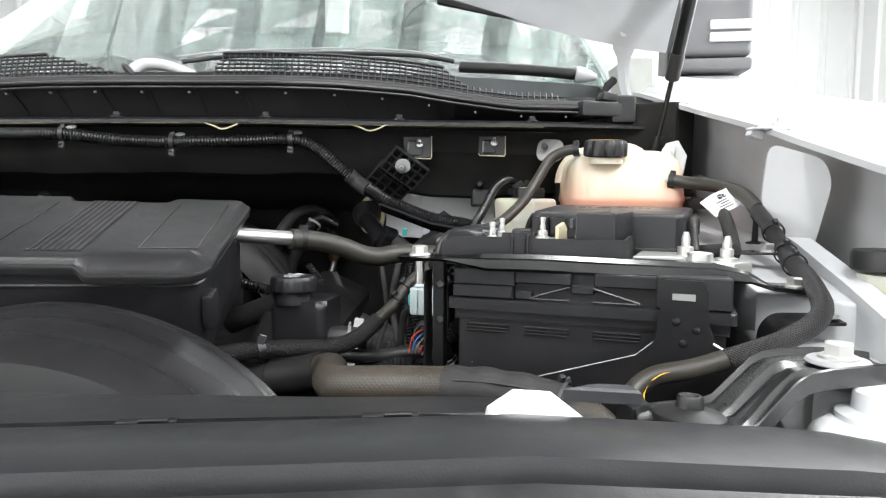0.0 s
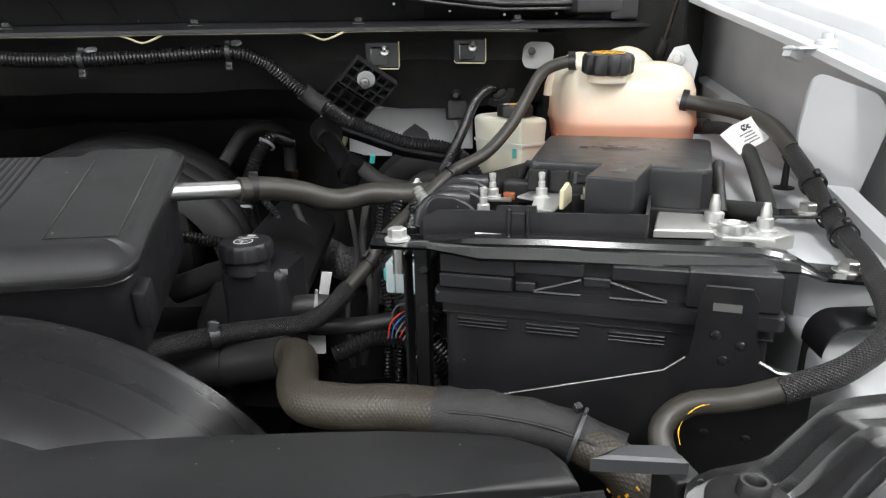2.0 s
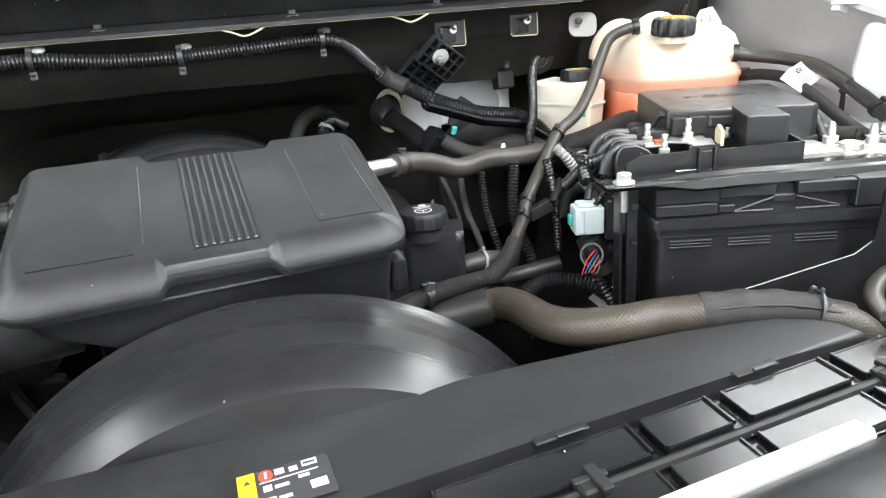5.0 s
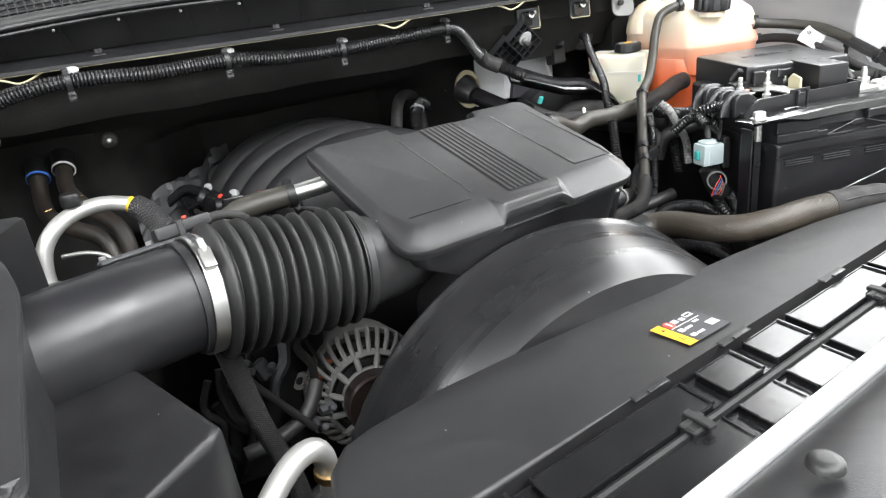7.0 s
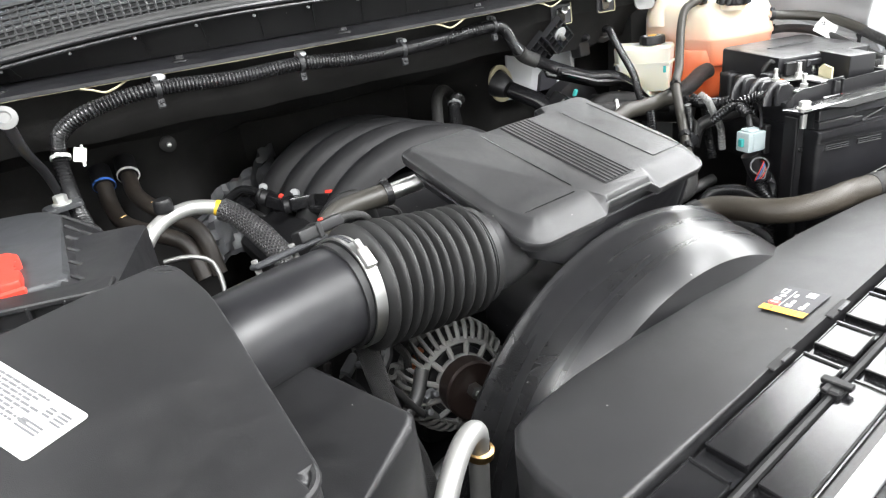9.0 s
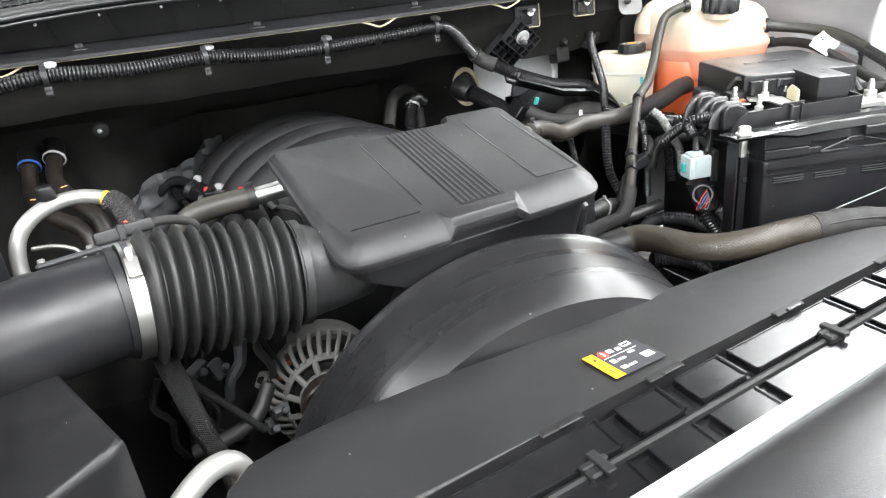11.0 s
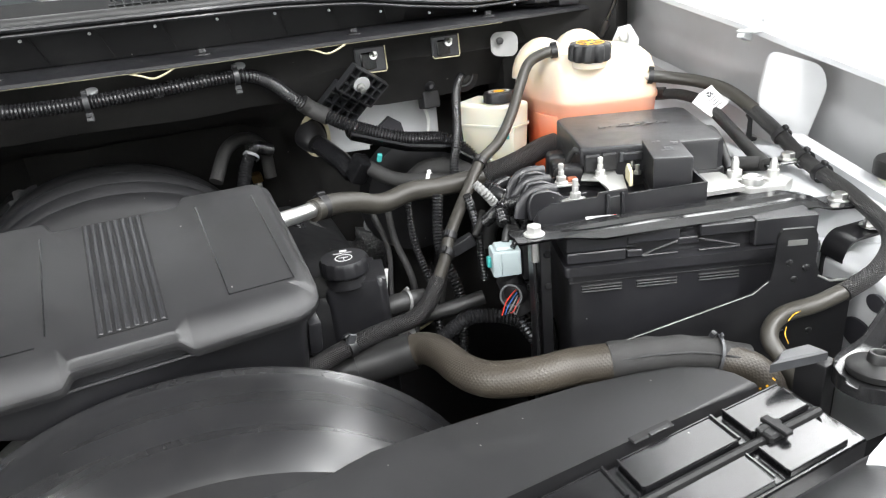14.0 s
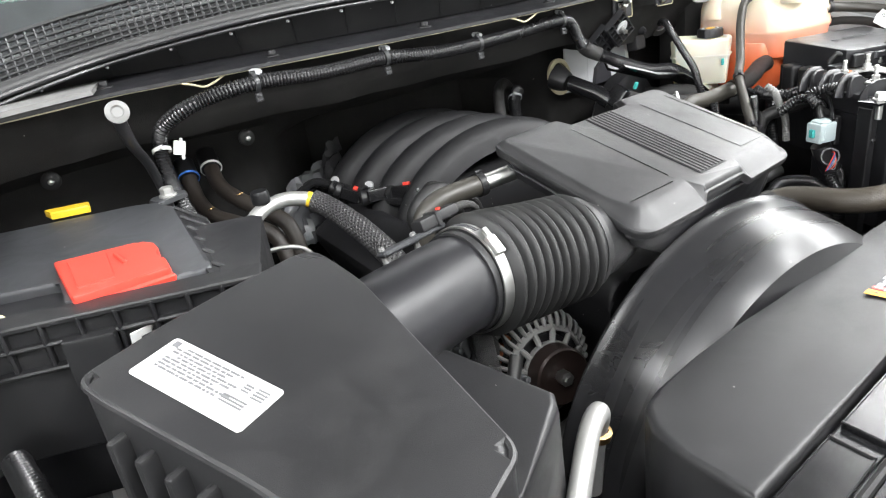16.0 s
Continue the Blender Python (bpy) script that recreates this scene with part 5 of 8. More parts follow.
h = hose("overflow_hose", "grey-brown rubber overflow hose from tank to radiator", "hose", [
    ("hose", [(0.223, 1.092, 1.372), (0.205, 1.096, 1.371), (0.180, 1.104, 1.358), (0.158, 1.096, 1.325), (0.134, 1.079, 1.290), (0.095, 1.050, 1.256), (0.046, 1.018, 1.2365), (0.0, 0.972, 1.205), (-0.046, 0.924, 1.171), (-0.062, 0.905, 1.148), (-0.090, 0.875, 1.124)], 0.0085, M_RUBBER, ""),
    ("sleeve", [(-0.082, 0.883, 1.130), (-0.105, 0.862, 1.112), (-0.130, 0.850, 1.102), (-0.165, 0.845, 1.100), (-0.220, 0.821, 1.104), (-0.29, 0.79, 1.10), (-0.34, 0.775, 1.09)], 0.0110, M_BRAID, "sleeve")])
for a, b, r in (((0.219, 1.092, 1.372), (0.205, 1.096, 1.371), 0.0088), ((0.046, 1.018, 1.2365), (0.0, 0.972, 1.205), 0.0088), ((-0.046, 0.924, 1.171), (-0.062, 0.905, 1.148), 0.0088), ((-0.058, 0.909, 1.153), (-0.09, 0.875, 1.124), 0.0088), ((-0.222, 0.820, 1.104), (-0.29, 0.79, 1.10), 0.0115)):
    band(h, a, b, r, w=0.010)
part("zip_tie", box(bmesh.new(), (0.010, 0.003, 0.016), pose(-0.222, 0.812, 1.110, 10, 20, 10), 0.001, 1), M_COVER, h, "grey cable clip")
h = hose("breather_hose", "grey-brown rubber hose on a bright pipe stub", "hose", [
    ("pipe_stub", [(-0.305, 0.900, 1.245), (-0.268, 0.928, 1.240), (-0.206, 0.974, 1.2325)], 0.0105, M_ALU, ""),
    ("hose", [(-0.218, 0.962, 1.2335), (-0.185, 0.990, 1.228), (-0.150, 1.012, 1.217), (-0.120, 1.026, 1.204), (-0.095, 1.036, 1.201), (-0.060, 1.043, 1.206), (-0.010, 1.046, 1.203), (0.045, 1.044, 1.206), (0.085, 1.040, 1.212)], 0.0150, M_RUBBER, ""),
    ("sleeve", [(0.06, 1.042, 1.208), (0.10, 1.040, 1.215), (0.135, 1.046, 1.222), (0.172, 1.058, 1.229), (0.20, 1.06, 1.233)], 0.0165, M_BRAID, "sleeve")])
band(h, (-0.204, 0.975, 1.232), (-0.18, 0.985, 1.229), 0.0152, w=0.012)
h = hose("radiator_hose", "thick brown rubber radiator hose, sleeved at one end", "hose", [
    ("stub", [(-0.30, 0.86, 1.045), (-0.24, 0.84, 1.058), (-0.18, 0.825, 1.070), (-0.145, 0.812, 1.080)], 0.0235, M_RUBBLK, ""),
    ("hose", [(-0.160, 0.818, 1.076), (-0.135, 0.802, 1.085), (-0.124, 0.768, 1.091), (-0.116, 0.715, 1.096), (-0.098, 0.676, 1.103), (-0.060, 0.652, 1.110), (-0.020, 0.645, 1.112), (0.018, 0.627, 1.117)], 0.0198, M_BROWN, ""),
    ("cuff", [(0.120, 0.590, 1.108), (0.140, 0.574, 1.103), (0.152, 0.560, 1.090), (0.158, 0.55, 1.06)], 0.0175, M_BROWN, "")])
line = spline([(0.012, 0.630, 1.116), (0.055, 0.616, 1.118), (0.095, 0.603, 1.115), (0.122, 0.592, 1.109), (0.146, 0.580, 1.102)], 0.004)
part("sleeve", sweep(bmesh.new(), line, lambda i: 0.0212 + 0.0008 * math.sin(i * 0.8) - 0.00008 * i, 22, 0.07), M_TAPE, h, "loose woven fabric sleeve")
part("seam", sweep(bmesh.new(), [p + Vector((-0.004, -0.0165, 0.0115)) for p in line[2:-3]], 0.0012, 6), M_DEEP, h)
band(h, (0.116, 0.594, 1.111), (0.146, 0.580, 1.102), 0.0218, M_COVER, 0.003)
part("tie_head", box(bmesh.new(), (0.006, 0.006, 0.008), pose(0.117, 0.600, 1.130, 20, 0, 20), 0.001, 1), M_DARKGREY, h)
random.seed(21)
for k in range(14):
    a, u = random.uniform(20, 160), random.uniform(0.2, 0.9)
    p = Vector((0.140, 0.577, 1.103)).lerp(Vector((0.154, 0.558, 1.088)), u)
    q = along(p, p + Vector((0.012, -0.014, -0.012))) @ Matrix.Rotation(radians(random.uniform(0, 360)), 4, "Z") @ Matrix.Translation((0.0176, 0, 0))
    part("paint_speck", box(bmesh.new(), (0.0008, random.uniform(0.001, 0.004), random.uniform(0.001, 0.004)), q), M_YELLOW, h)
band(h, (-0.214, 0.832, 1.063), (-0.18, 0.825, 1.070), 0.024, w=0.005)
bm = prism(bmesh.new(), rrect(-0.012, -0.010, 0.012, 0.012, 0.002), 0, 0.001, frame_of((-0.128, 0.905, 1.048), (0.9, -0.3, 0.1), (0.1, 0.3, 1)))
part("paper_flag", bm, M_LABEL, h, "white paper flag")
h = hose("sensor_cable", "taped black cable with a white paper flag", "cable", [
    ("cable", [(0.385, 1.045, 1.285), (0.402, 1.010, 1.287), (0.397, 0.950, 1.283), (0.378, 0.875, 1.262), (0.355, 0.805, 1.243), (0.340, 0.765, 1.236)], 0.0085, M_TAPE, ""),
    ("plug", [(0.381, 1.052, 1.286), (0.392, 1.035, 1.287)], 0.0105, M_RUBBLK, "")])
FF = frame_of((0.379, 0.910, 1.2725), (0.039, 0.0, 0.020), (-0.008, 0.031, 0.024))
fl = part("paper_flag", prism(bmesh.new(), [(-0.004, -0.002), (0.030, -0.002), (0.046, 0.006), (0.047, 0.036), (0.012, 0.038), (-0.006, 0.034)], 0, 0.0012, FF), M_LABEL, h, "white paper flag with print")
random.seed(9)
bm = bmesh.new()
for i in range(6):
    for j in range(4):
        if random.random() < 0.6:
            flat_bars(bm, FF, [(0.018 + 0.0017 * i, 0.024 + 0.0022 * j, 0.0016, 0.002)], 0.0012)
part("print_block", bm, M_DARK, fl)
for k in range(4):
    part("print_line", flat_bars(bmesh.new(), FF, [(0.018 + 0.002 * (k % 2), 0.019 - 0.0045 * k, 0.016 - 0.003 * (k % 2), 0.0014)], 0.0012), M_GREYINK, fl)
pin = thing("cable_pin", (0.41, 0.868, 1.238), "black plastic push pin carrying the hose", "pin")
part("disc", lathe(bmesh.new(), ((0.011, 0), (0.011, 0.002), (0.004, 0.004), (0.0032, 0.03), (0.007, 0.036), (0.003, 0.04)), Matrix.Translation((0.411, 0.868, 1.2375)), 18), M_DEEP, pin)

LOOM = [(-0.968, 0.95, 1.165), (-0.988, 1.02, 1.222), (-1.000, 1.10, 1.262), (-1.002, 1.160, 1.300), (-0.998, 1.182, 1.342), (-0.985, 1.165, 1.372), (-0.94, 1.142, 1.394), (-0.862, 1.133, 1.404), (-0.76, 1.137, 1.398), (-0.653, 1.143, 1.3985), (-0.56, 1.150, 1.389), (-0.469, 1.155, 1.387), (-0.36, 1.164, 1.390), (-0.267, 1.172, 1.393), (-0.225, 1.19, 1.379), (-0.19, 1.212, 1.348), (-0.158, 1.222, 1.320)]
main = hose("wiring_loom", "long black ribbed wiring loom clipped along the firewall", "wiring loom", [
    ("conduit", LOOM, 0.0108, M_LOOM, "loom"),
    ("branch", [(-0.158, 1.222, 1.320), (-0.128, 1.205, 1.302), (-0.095, 1.192, 1.284), (-0.02, 1.185, 1.255), (0.05, 1.18, 1.242), (0.085, 1.16, 1.215), (0.10, 1.13, 1.17)], 0.0125, M_LOOM, "loom"),
    ("joint_sleeve", [(-0.172, 1.219, 1.333), (-0.158, 1.222, 1.320), (-0.135, 1.209, 1.306)], 0.0140, M_TAPE, "")], "looms")
for x, y, z in ((-0.862, 1.133, 1.404), (-0.653, 1.143, 1.3985), (-0.469, 1.155, 1.387), (-0.267, 1.172, 1.393)):
    bm = ring_clip(bmesh.new(), Vector((x, y, z)), Vector((x + 0.05, y + 0.003, z)), 0.0112, 0.007)
    box(bm, (0.009, 0.008, 0.012), pose(x, y - 0.006, z - 0.025, -10), 0.001, 1)
    box(bm, (0.006, 0.009, 0.003), pose(x, y - 0.008, z - 0.019, -10), 0.001, 1)
    clip = part("clip", bm, M_DARKGREY, main)
    part("pin_head", lathe(bmesh.new(), ((0.009, 0), (0.009, 0.002), (0.004, 0.004)), pose(x + 0.008, y + 0.012, z + 0.012, 25), 14), M_GREYPAINT, clip, "pale pin head")
bm = ring_clip(bmesh.new(), Vector((-0.998, 1.180, 1.336)), Vector((-1.002, 1.160, 1.300)), 0.0112, 0.005)
part("white_tie", bm, M_WHITEP, main, "white nylon tie with its tail")
bm = box(bmesh.new(), (0.016, 0.005, 0.02), pose(-0.978, 1.178, 1.325, -15, 20, 0), 0.001, 1)
box(bm, (0.004, 0.005, 0.03), pose(-0.974, 1.176, 1.318, -15, 10, 0), 0.001, 1)
part("tie_tail", bm, M_WHITEP, main)
wt = part("white_tag", box(bmesh.new(), (0.036, 0.003, 0.062), pose(-0.996, 1.012, 1.208, -38, 8, 12), 0.001, 1), M_LABEL, main, "white printed paper tag")
for k in range(5):
    part("print_line", box(bmesh.new(), (0.020 - 0.004 * (k % 2), 0.0008, 0.0026), pose(-0.996, 1.012, 1.208, -38, 8, 12) @ Matrix.Translation((0, -0.0016, 0.012 + 0.009 * k))), M_GREYINK, wt)
cr = thing("cable_crossing", (0.06, 1.2, 1.24), "black trough carrying the loom by the brake reservoir", "cable trough")
bm = strip([[(x, y - 0.03, z - 0.006), (x, y - 0.012, z - 0.018), (x, y + 0.02, z - 0.016), (x, y + 0.03, z + 0.002), (x, y + 0.025, z + 0.004), (x, y + 0.015, z - 0.012), (x, y - 0.01, z - 0.013), (x, y - 0.026, z - 0.002)] for x, y, z in ((-0.11, 1.195, 1.285), (-0.02, 1.187, 1.252), (0.05, 1.18, 1.24), (0.085, 1.165, 1.215), (0.11, 1.14, 1.18))], True)
part("trough", bm, M_GLOSS, cr)
h = hose("grommet_loom", "ribbed black loom coming through a firewall grommet", "wiring loom", [
    ("conduit", [(0.140, 1.300, 1.324), (0.122, 1.262, 1.327), (0.098, 1.225, 1.312), (0.076, 1.175, 1.277), (0.055, 1.130, 1.246), (0.035, 1.100, 1.215), (0.03, 1.08, 1.18)], 0.0078, M_LOOM, "loom")], "looms")
bm = lathe(bmesh.new(), ((0.010, 0.012), (0.016, 0.008), (0.019, 0.010), (0.029, 0.006), (0.030, 0)), along((0.142, 1.302, 1.324), (0.10, 1.0, 1.34)), 28)
part("grommet", bm, M_RUBBLK, h)
h = hose("lower_loom", "ribbed looms dropping beside the battery", "wiring loom", [
    ("conduit", [(0.02, 0.815, 1.128), (-0.004, 0.80, 1.095), (0.012, 0.785, 1.055), (0.035, 0.775, 1.015), (0.04, 0.77, 0.96)], 0.0085, M_LOOM, "loom"),
    ("conduit", [(0.015, 0.80, 1.10), (0.035, 0.80, 1.07), (0.035, 0.795, 1.01), (0.02, 0.79, 0.95)], 0.0100, M_LOOM, "loom"),
    ("conduit", [(0.0, 0.90, 1.19), (0.012, 0.87, 1.215), (0.03, 0.845, 1.205), (0.05, 0.84, 1.16)], 0.0085, M_LOOM, "loom"),
    ("conduit", [(0.10, 1.04, 1.195), (0.05, 0.98, 1.205), (0.04, 0.92, 1.212), (0.07, 0.90, 1.215)], 0.0095, M_LOOM, "loom"),
    ("conduit", [(-0.10, 0.85, 1.06), (-0.05, 0.86, 1.075), (0.0, 0.84, 1.07), (0.03, 0.82, 1.05)], 0.0110, M_LOOM, "loom"),
    ("conduit", [(-0.09, 0.82, 1.03), (-0.04, 0.80, 1.02), (0.0, 0.78, 0.99), (0.01, 0.77, 0.93)], 0.0130, M_LOOM, "loom"),
    ("conduit", [(-0.050, 1.10, 1.19), (-0.058, 1.06, 1.12), (-0.045, 1.03, 1.04), (-0.050, 1.00, 0.95)], 0.0065, M_LOOM, "loom"),
    ("conduit", [(-0.025, 1.02, 1.20), (-0.040, 0.99, 1.13), (-0.026, 0.96, 1.06), (-0.030, 0.95, 0.97)], 0.0085, M_LOOM, "loom"),
    ("cable", [(-0.105, 1.15, 1.17), (-0.092, 1.10, 1.10), (-0.106, 1.06, 1.03), (-0.100, 1.03, 0.95)], 0.0045, M_TAPE, ""),
    ("cable", [(-0.075, 1.14, 1.18), (-0.082, 1.09, 1.12), (-0.070, 1.05, 1.05), (-0.085, 1.02, 0.96)], 0.0055, M_TAPE, "")], "looms")
h = hose("engine_loom", "black looms climbing the engine beside its cover", "wiring loom", [
    ("conduit", [(-0.225, 1.37, 1.235), (-0.250, 1.345, 1.245), (-0.272, 1.325, 1.225), (-0.290, 1.295, 1.180), (-0.298, 1.273, 1.137), (-0.294, 1.255, 1.09), (-0.285, 1.245, 1.045), (-0.30, 1.24, 0.99), (-0.305, 1.24, 0.93)], 0.0125, M_LOOM, "loom"),
    ("conduit", [(-0.33, 1.30, 1.21), (-0.30, 1.34, 1.255), (-0.262, 1.37, 1.262), (-0.235, 1.385, 1.235), (-0.232, 1.38, 1.18)], 0.0115, M_TAPE, ""),
    ("cable", [(-0.30, 0.935, 1.115), (-0.265, 0.925, 1.130), (-0.215, 0.905, 1.150)], 0.0165, M_RUBBLK, ""),
    ("cable", [(-0.315, 1.02, 1.16), (-0.275, 1.03, 1.148), (-0.235, 1.05, 1.13), (-0.20, 1.08, 1.10)], 0.0085, M_LOOM, "loom"),
    ("cable", [(-0.24, 1.18, 1.17), (-0.215, 1.17, 1.14), (-0.20, 1.16, 1.10), (-0.205, 1.15, 1.04)], 0.0070, M_LOOM, "loom"),
    ("cable", [(-0.20, 1.22, 1.15), (-0.185, 1.20, 1.125), (-0.165, 1.18, 1.11), (-0.15, 1.16, 1.07)], 0.0060, M_TAPE, ""),
    ("cable", [(-0.16, 0.90, 1.08), (-0.11, 0.90, 1.075), (-0.07, 0.89, 1.08), (-0.02, 0.88, 1.09)], 0.0100, M_RUBBLK, ""),
    ("cable", [(-0.30, 1.10, 1.08), (-0.26, 1.10, 1.075), (-0.23, 1.11, 1.05), (-0.225, 1.12, 0.98)], 0.0095, M_LOOM, "loom"),
    ("pipe", [(-0.268, 1.47, 1.06), (-0.262, 1.48, 1.10), (-0.252, 1.49, 1.13), (-0.250, 1.50, 1.150)], 0.0075, M_STEEL, "")], "looms")
part("brass_nut", lathe(bmesh.new(), ((0.0125, 0), (0.0125, 0.014), (0.009, 0.018)), along((-0.250, 1.50, 1.146), (-0.256, 1.49, 1.19)), 6), M_BRASS, h, "brass nut")
for p, q, r in (((-0.298, 1.273, 1.137), (-0.294, 1.255, 1.09), 0.0128), ((-0.262, 1.335, 1.235), (-0.28, 1.31, 1.205), 0.0128)):
    band(h, p, q, r, M_GREYPAINT, 0.005)
# foil boot on a sensor deep behind the reservoir
shield = thing("heat_shield", (-0.10, 1.39, 0.95), "crinkled silver foil boot round a sensor", "heat shield")
M_BOOT = weave_mat("woven_foil", (0.12, 0.12, 0.12), 0.3, 700, 16, 1.0)
line = spline([(-0.185, 1.40, 1.005), (-0.150, 1.395, 0.998), (-0.115, 1.39, 0.985), (-0.085, 1.385, 0.985), (-0.062, 1.38, 1.005), (-0.052, 1.38, 1.035)], 0.006)
part("boot", sweep(bmesh.new(), line, lambda i: 0.036 + 0.004 * math.sin(i * 0.25) + 0.004 * noise.noise(Vector((i * 0.4, 0, 0))), 20, 0.06), M_BOOT, shield)
part("skirt", sweep(bmesh.new(), spline([(-0.060, 1.385, 1.00), (-0.062, 1.385, 0.96), (-0.075, 1.39, 0.92)], 0.008), lambda i: 0.033 + 0.002 * math.sin(i), 16, 0.08), M_BOOT, shield)
part("sensor_cap", lathe(bmesh.new(), ((0.018, 0), (0.020, 0.004), (0.020, 0.016), (0.012, 0.022)), along((-0.052, 1.375, 1.04), (-0.045, 1.33, 1.10)), 20), M_GREYPAINT, shield, "pale grey-blue sensor cap")

# ---- power steering reservoir ----
ps = thing("steering_reservoir", (-0.2, 0.91, 1.0), "black power steering reservoir with a printed cap", "reservoir")
part("body", prism(bmesh.new(), rrect(-0.038, -0.038, 0.042, 0.04, 0.012), 0.98, 1.155, pose(-0.188, 0.918, 0, 0, 0, -10), 0.012, 3), M_BATT, ps)
part("neck", lathe(bmesh.new(), ((0.026, 0), (0.026, 0.02)), pose(-0.200, 0.900, 1.150), 24), M_SATIN, ps)
capp = part("cap", lathe(bmesh.new(), ((0.029, 0), (0.0315, 0.003), (0.0315, 0.016), (0.029, 0.021), (0.012, 0.0215)), pose(-0.199, 0.898, 1.166), 48, 16, 0.05), M_SATIN, ps)
CM = pose(-0.199, 0.898, 1.1878, 0, 0, -8)
bm = lathe(bmesh.new(), ((0.0098, 0), (0.0112, 0), (0.0112, 0.0004), (0.0098, 0.0004)), CM @ Matrix.Translation((0, -0.006, 0)), 24)
box(bm, (0.012, 0.0015, 0.0004), CM @ Matrix.Translation((0, -0.005, 0)))
box(bm, (0.0015, 0.008, 0.0004), CM @ Matrix.Translation((0, -0.010, 0)))
box(bm, (0.024, 0.0014, 0.0004), CM @ Matrix.Translation((0, 0.010, 0)))
box(bm, (0.009, 0.006, 0.0004), CM @ Matrix.Translation((0.001, 0.017, 0)))
part("symbol", bm, M_PALE, capp)
part("outlet", tube([(-0.158, 0.90, 1.10), (-0.13, 0.895, 1.105), (-0.10, 0.90, 1.10)], 0.014), M_RUBBLK, ps)
band(ps, (-0.125, 0.896, 1.1045), (-0.10, 0.90, 1.10), 0.0142, M_EAR, 0.004)
part("paper_strip", box(bmesh.new(), (0.014, 0.002, 0.08), pose(-0.140, 1.00, 1.030, 0, 12, 20), 0.0005, 1), M_LABEL, ps, "white paper strip")

# ---- coolant tank ----
tank = thing("coolant_tank", (0.30, 1.13, 1.23), "milky coolant tank part-filled with orange coolant", "coolant tank")


def blob_body(plan, levels):
    """Rings of a plan polygon, scaled and shifted by height: (z, scale, dx, dy)."""
    c = Vector((sum(p[0] for p in plan) / len(plan), sum(p[1] for p in plan) / len(plan), 0))
    ring = spline([(*p, 0) for p in plan] + [(*plan[0], 0)], 0.012)[:-1]
    return strip([[(c.x + (p.x - c.x) * s + dx, c.y + (p.y - c.y) * s + dy, z) for p in ring] for z, s, dx, dy in levels], True)


TP = [(0.207, 1.11), (0.214, 1.062), (0.25, 1.036), (0.335, 1.016), (0.372, 1.028), (0.384, 1.07), (0.380, 1.18), (0.355, 1.24), (0.245, 1.258), (0.212, 1.215)]
part("shell", blob_body(TP, ((1.232, 0.86, 0.004, 0.004), (1.238, 0.93, 0.002, 0), (1.285, 0.975, 0, 0), (1.289, 1.0, 0, 0), (1.295, 1.0, 0, 0), (1.299, 0.985, 0, 0), (1.335, 0.965, 0, 0.003), (1.352, 0.92, 0, 0.006), (1.364, 0.82, 0, 0.012), (1.370, 0.65, 0, 0.02), (1.371, 0.1, 0, 0.02))), M_TANK, tank, "milky plastic shell")
for x, y, rx, h in ((0.258, 1.205, 0.055, 1.384), (0.325, 1.195, 0.058, 1.391)):
    part("dome", lathe(bmesh.new(), [(rx * math.cos(a), (h - 1.32) * math.sin(a)) for a in (radians(q) for q in (0, 15, 30, 45, 60, 72, 82, 88))], Matrix.Translation((x, y, 1.32)) @ Matrix.Diagonal((1, 0.9, 1, 1)), 32), M_TANK, tank)
part("lower_chamber", blob_body([(0.205, 1.12), (0.212, 1.075), (0.26, 1.06), (0.30, 1.10), (0.29, 1.19), (0.222, 1.20)], ((1.165, 0.8, 0, 0), (1.175, 0.93, 0, 0), (1.25, 1.0, 0, 0), (1.27, 0.98, 0, 0))), M_TANK, tank)
neck = part("neck", lathe(bmesh.new(), ((0.026, 0), (0.026, 0.012), (0.023, 0.02)), pose(0.256, 1.047, 1.348, 4, 0, 0), 28), M_TANK, tank)
cap = part("cap", lathe(bmesh.new(), ((0.030, 0), (0.0335, 0.003), (0.0335, 0.020), (0.031, 0.025), (0.024, 0.027), (0.022, 0.0262), (0.002, 0.0262)), pose(0.255, 1.045, 1.358, 5, 0, 0), 64, 10, 0.13), M_DEEP, tank, "scalloped black cap with yellow print")
CM = pose(0.255, 1.045, 1.358, 5, 0, 0) @ Matrix.Translation((0, 0, 0.0265))
bm = lathe(bmesh.new(), ((0.0195, 0), (0.0215, 0), (0.0215, 0.0005), (0.0195, 0.0005)), CM, 32)
for a in range(0, 360, 45):
    box(bm, (0.008, 0.0022, 0.0005), CM @ Matrix.Rotation(radians(a), 4, "Z") @ Matrix.Translation((0.0135, 0, 0)))
box(bm, (0.014, 0.008, 0.0005), CM)
part("cap_print", bm, M_YELLOW, cap)
bm = prism(bmesh.new(), rrect(-0.024, -0.020, 0.024, 0.022, 0.014), -0.002, 0.002, frame_of((0.196, 1.225, 1.378), (0.95, -0.3, -0.05), (0.05, 0.3, 0.95)))
ear = part("ear", bm, M_EAR, tank)
part("ear_bolt", lathe(bmesh.new(), ((0.006, 0), (0.006, 0.006), (0.003, 0.007)), along((0.186, 1.222, 1.386), (0.1, 0.9, 1.4)), 14), M_DEEP, ear)
part("spigot", sweep(bmesh.new(), [Vector((0.335, 1.035, 1.325)), Vector((0.352, 1.021, 1.3215))], 0.0075, 12), M_TANK, tank)
part("spigot", sweep(bmesh.new(), [Vector((0.24, 1.088, 1.36)), Vector((0.215, 1.094, 1.372))], 0.0062, 12), M_TANK, tank)

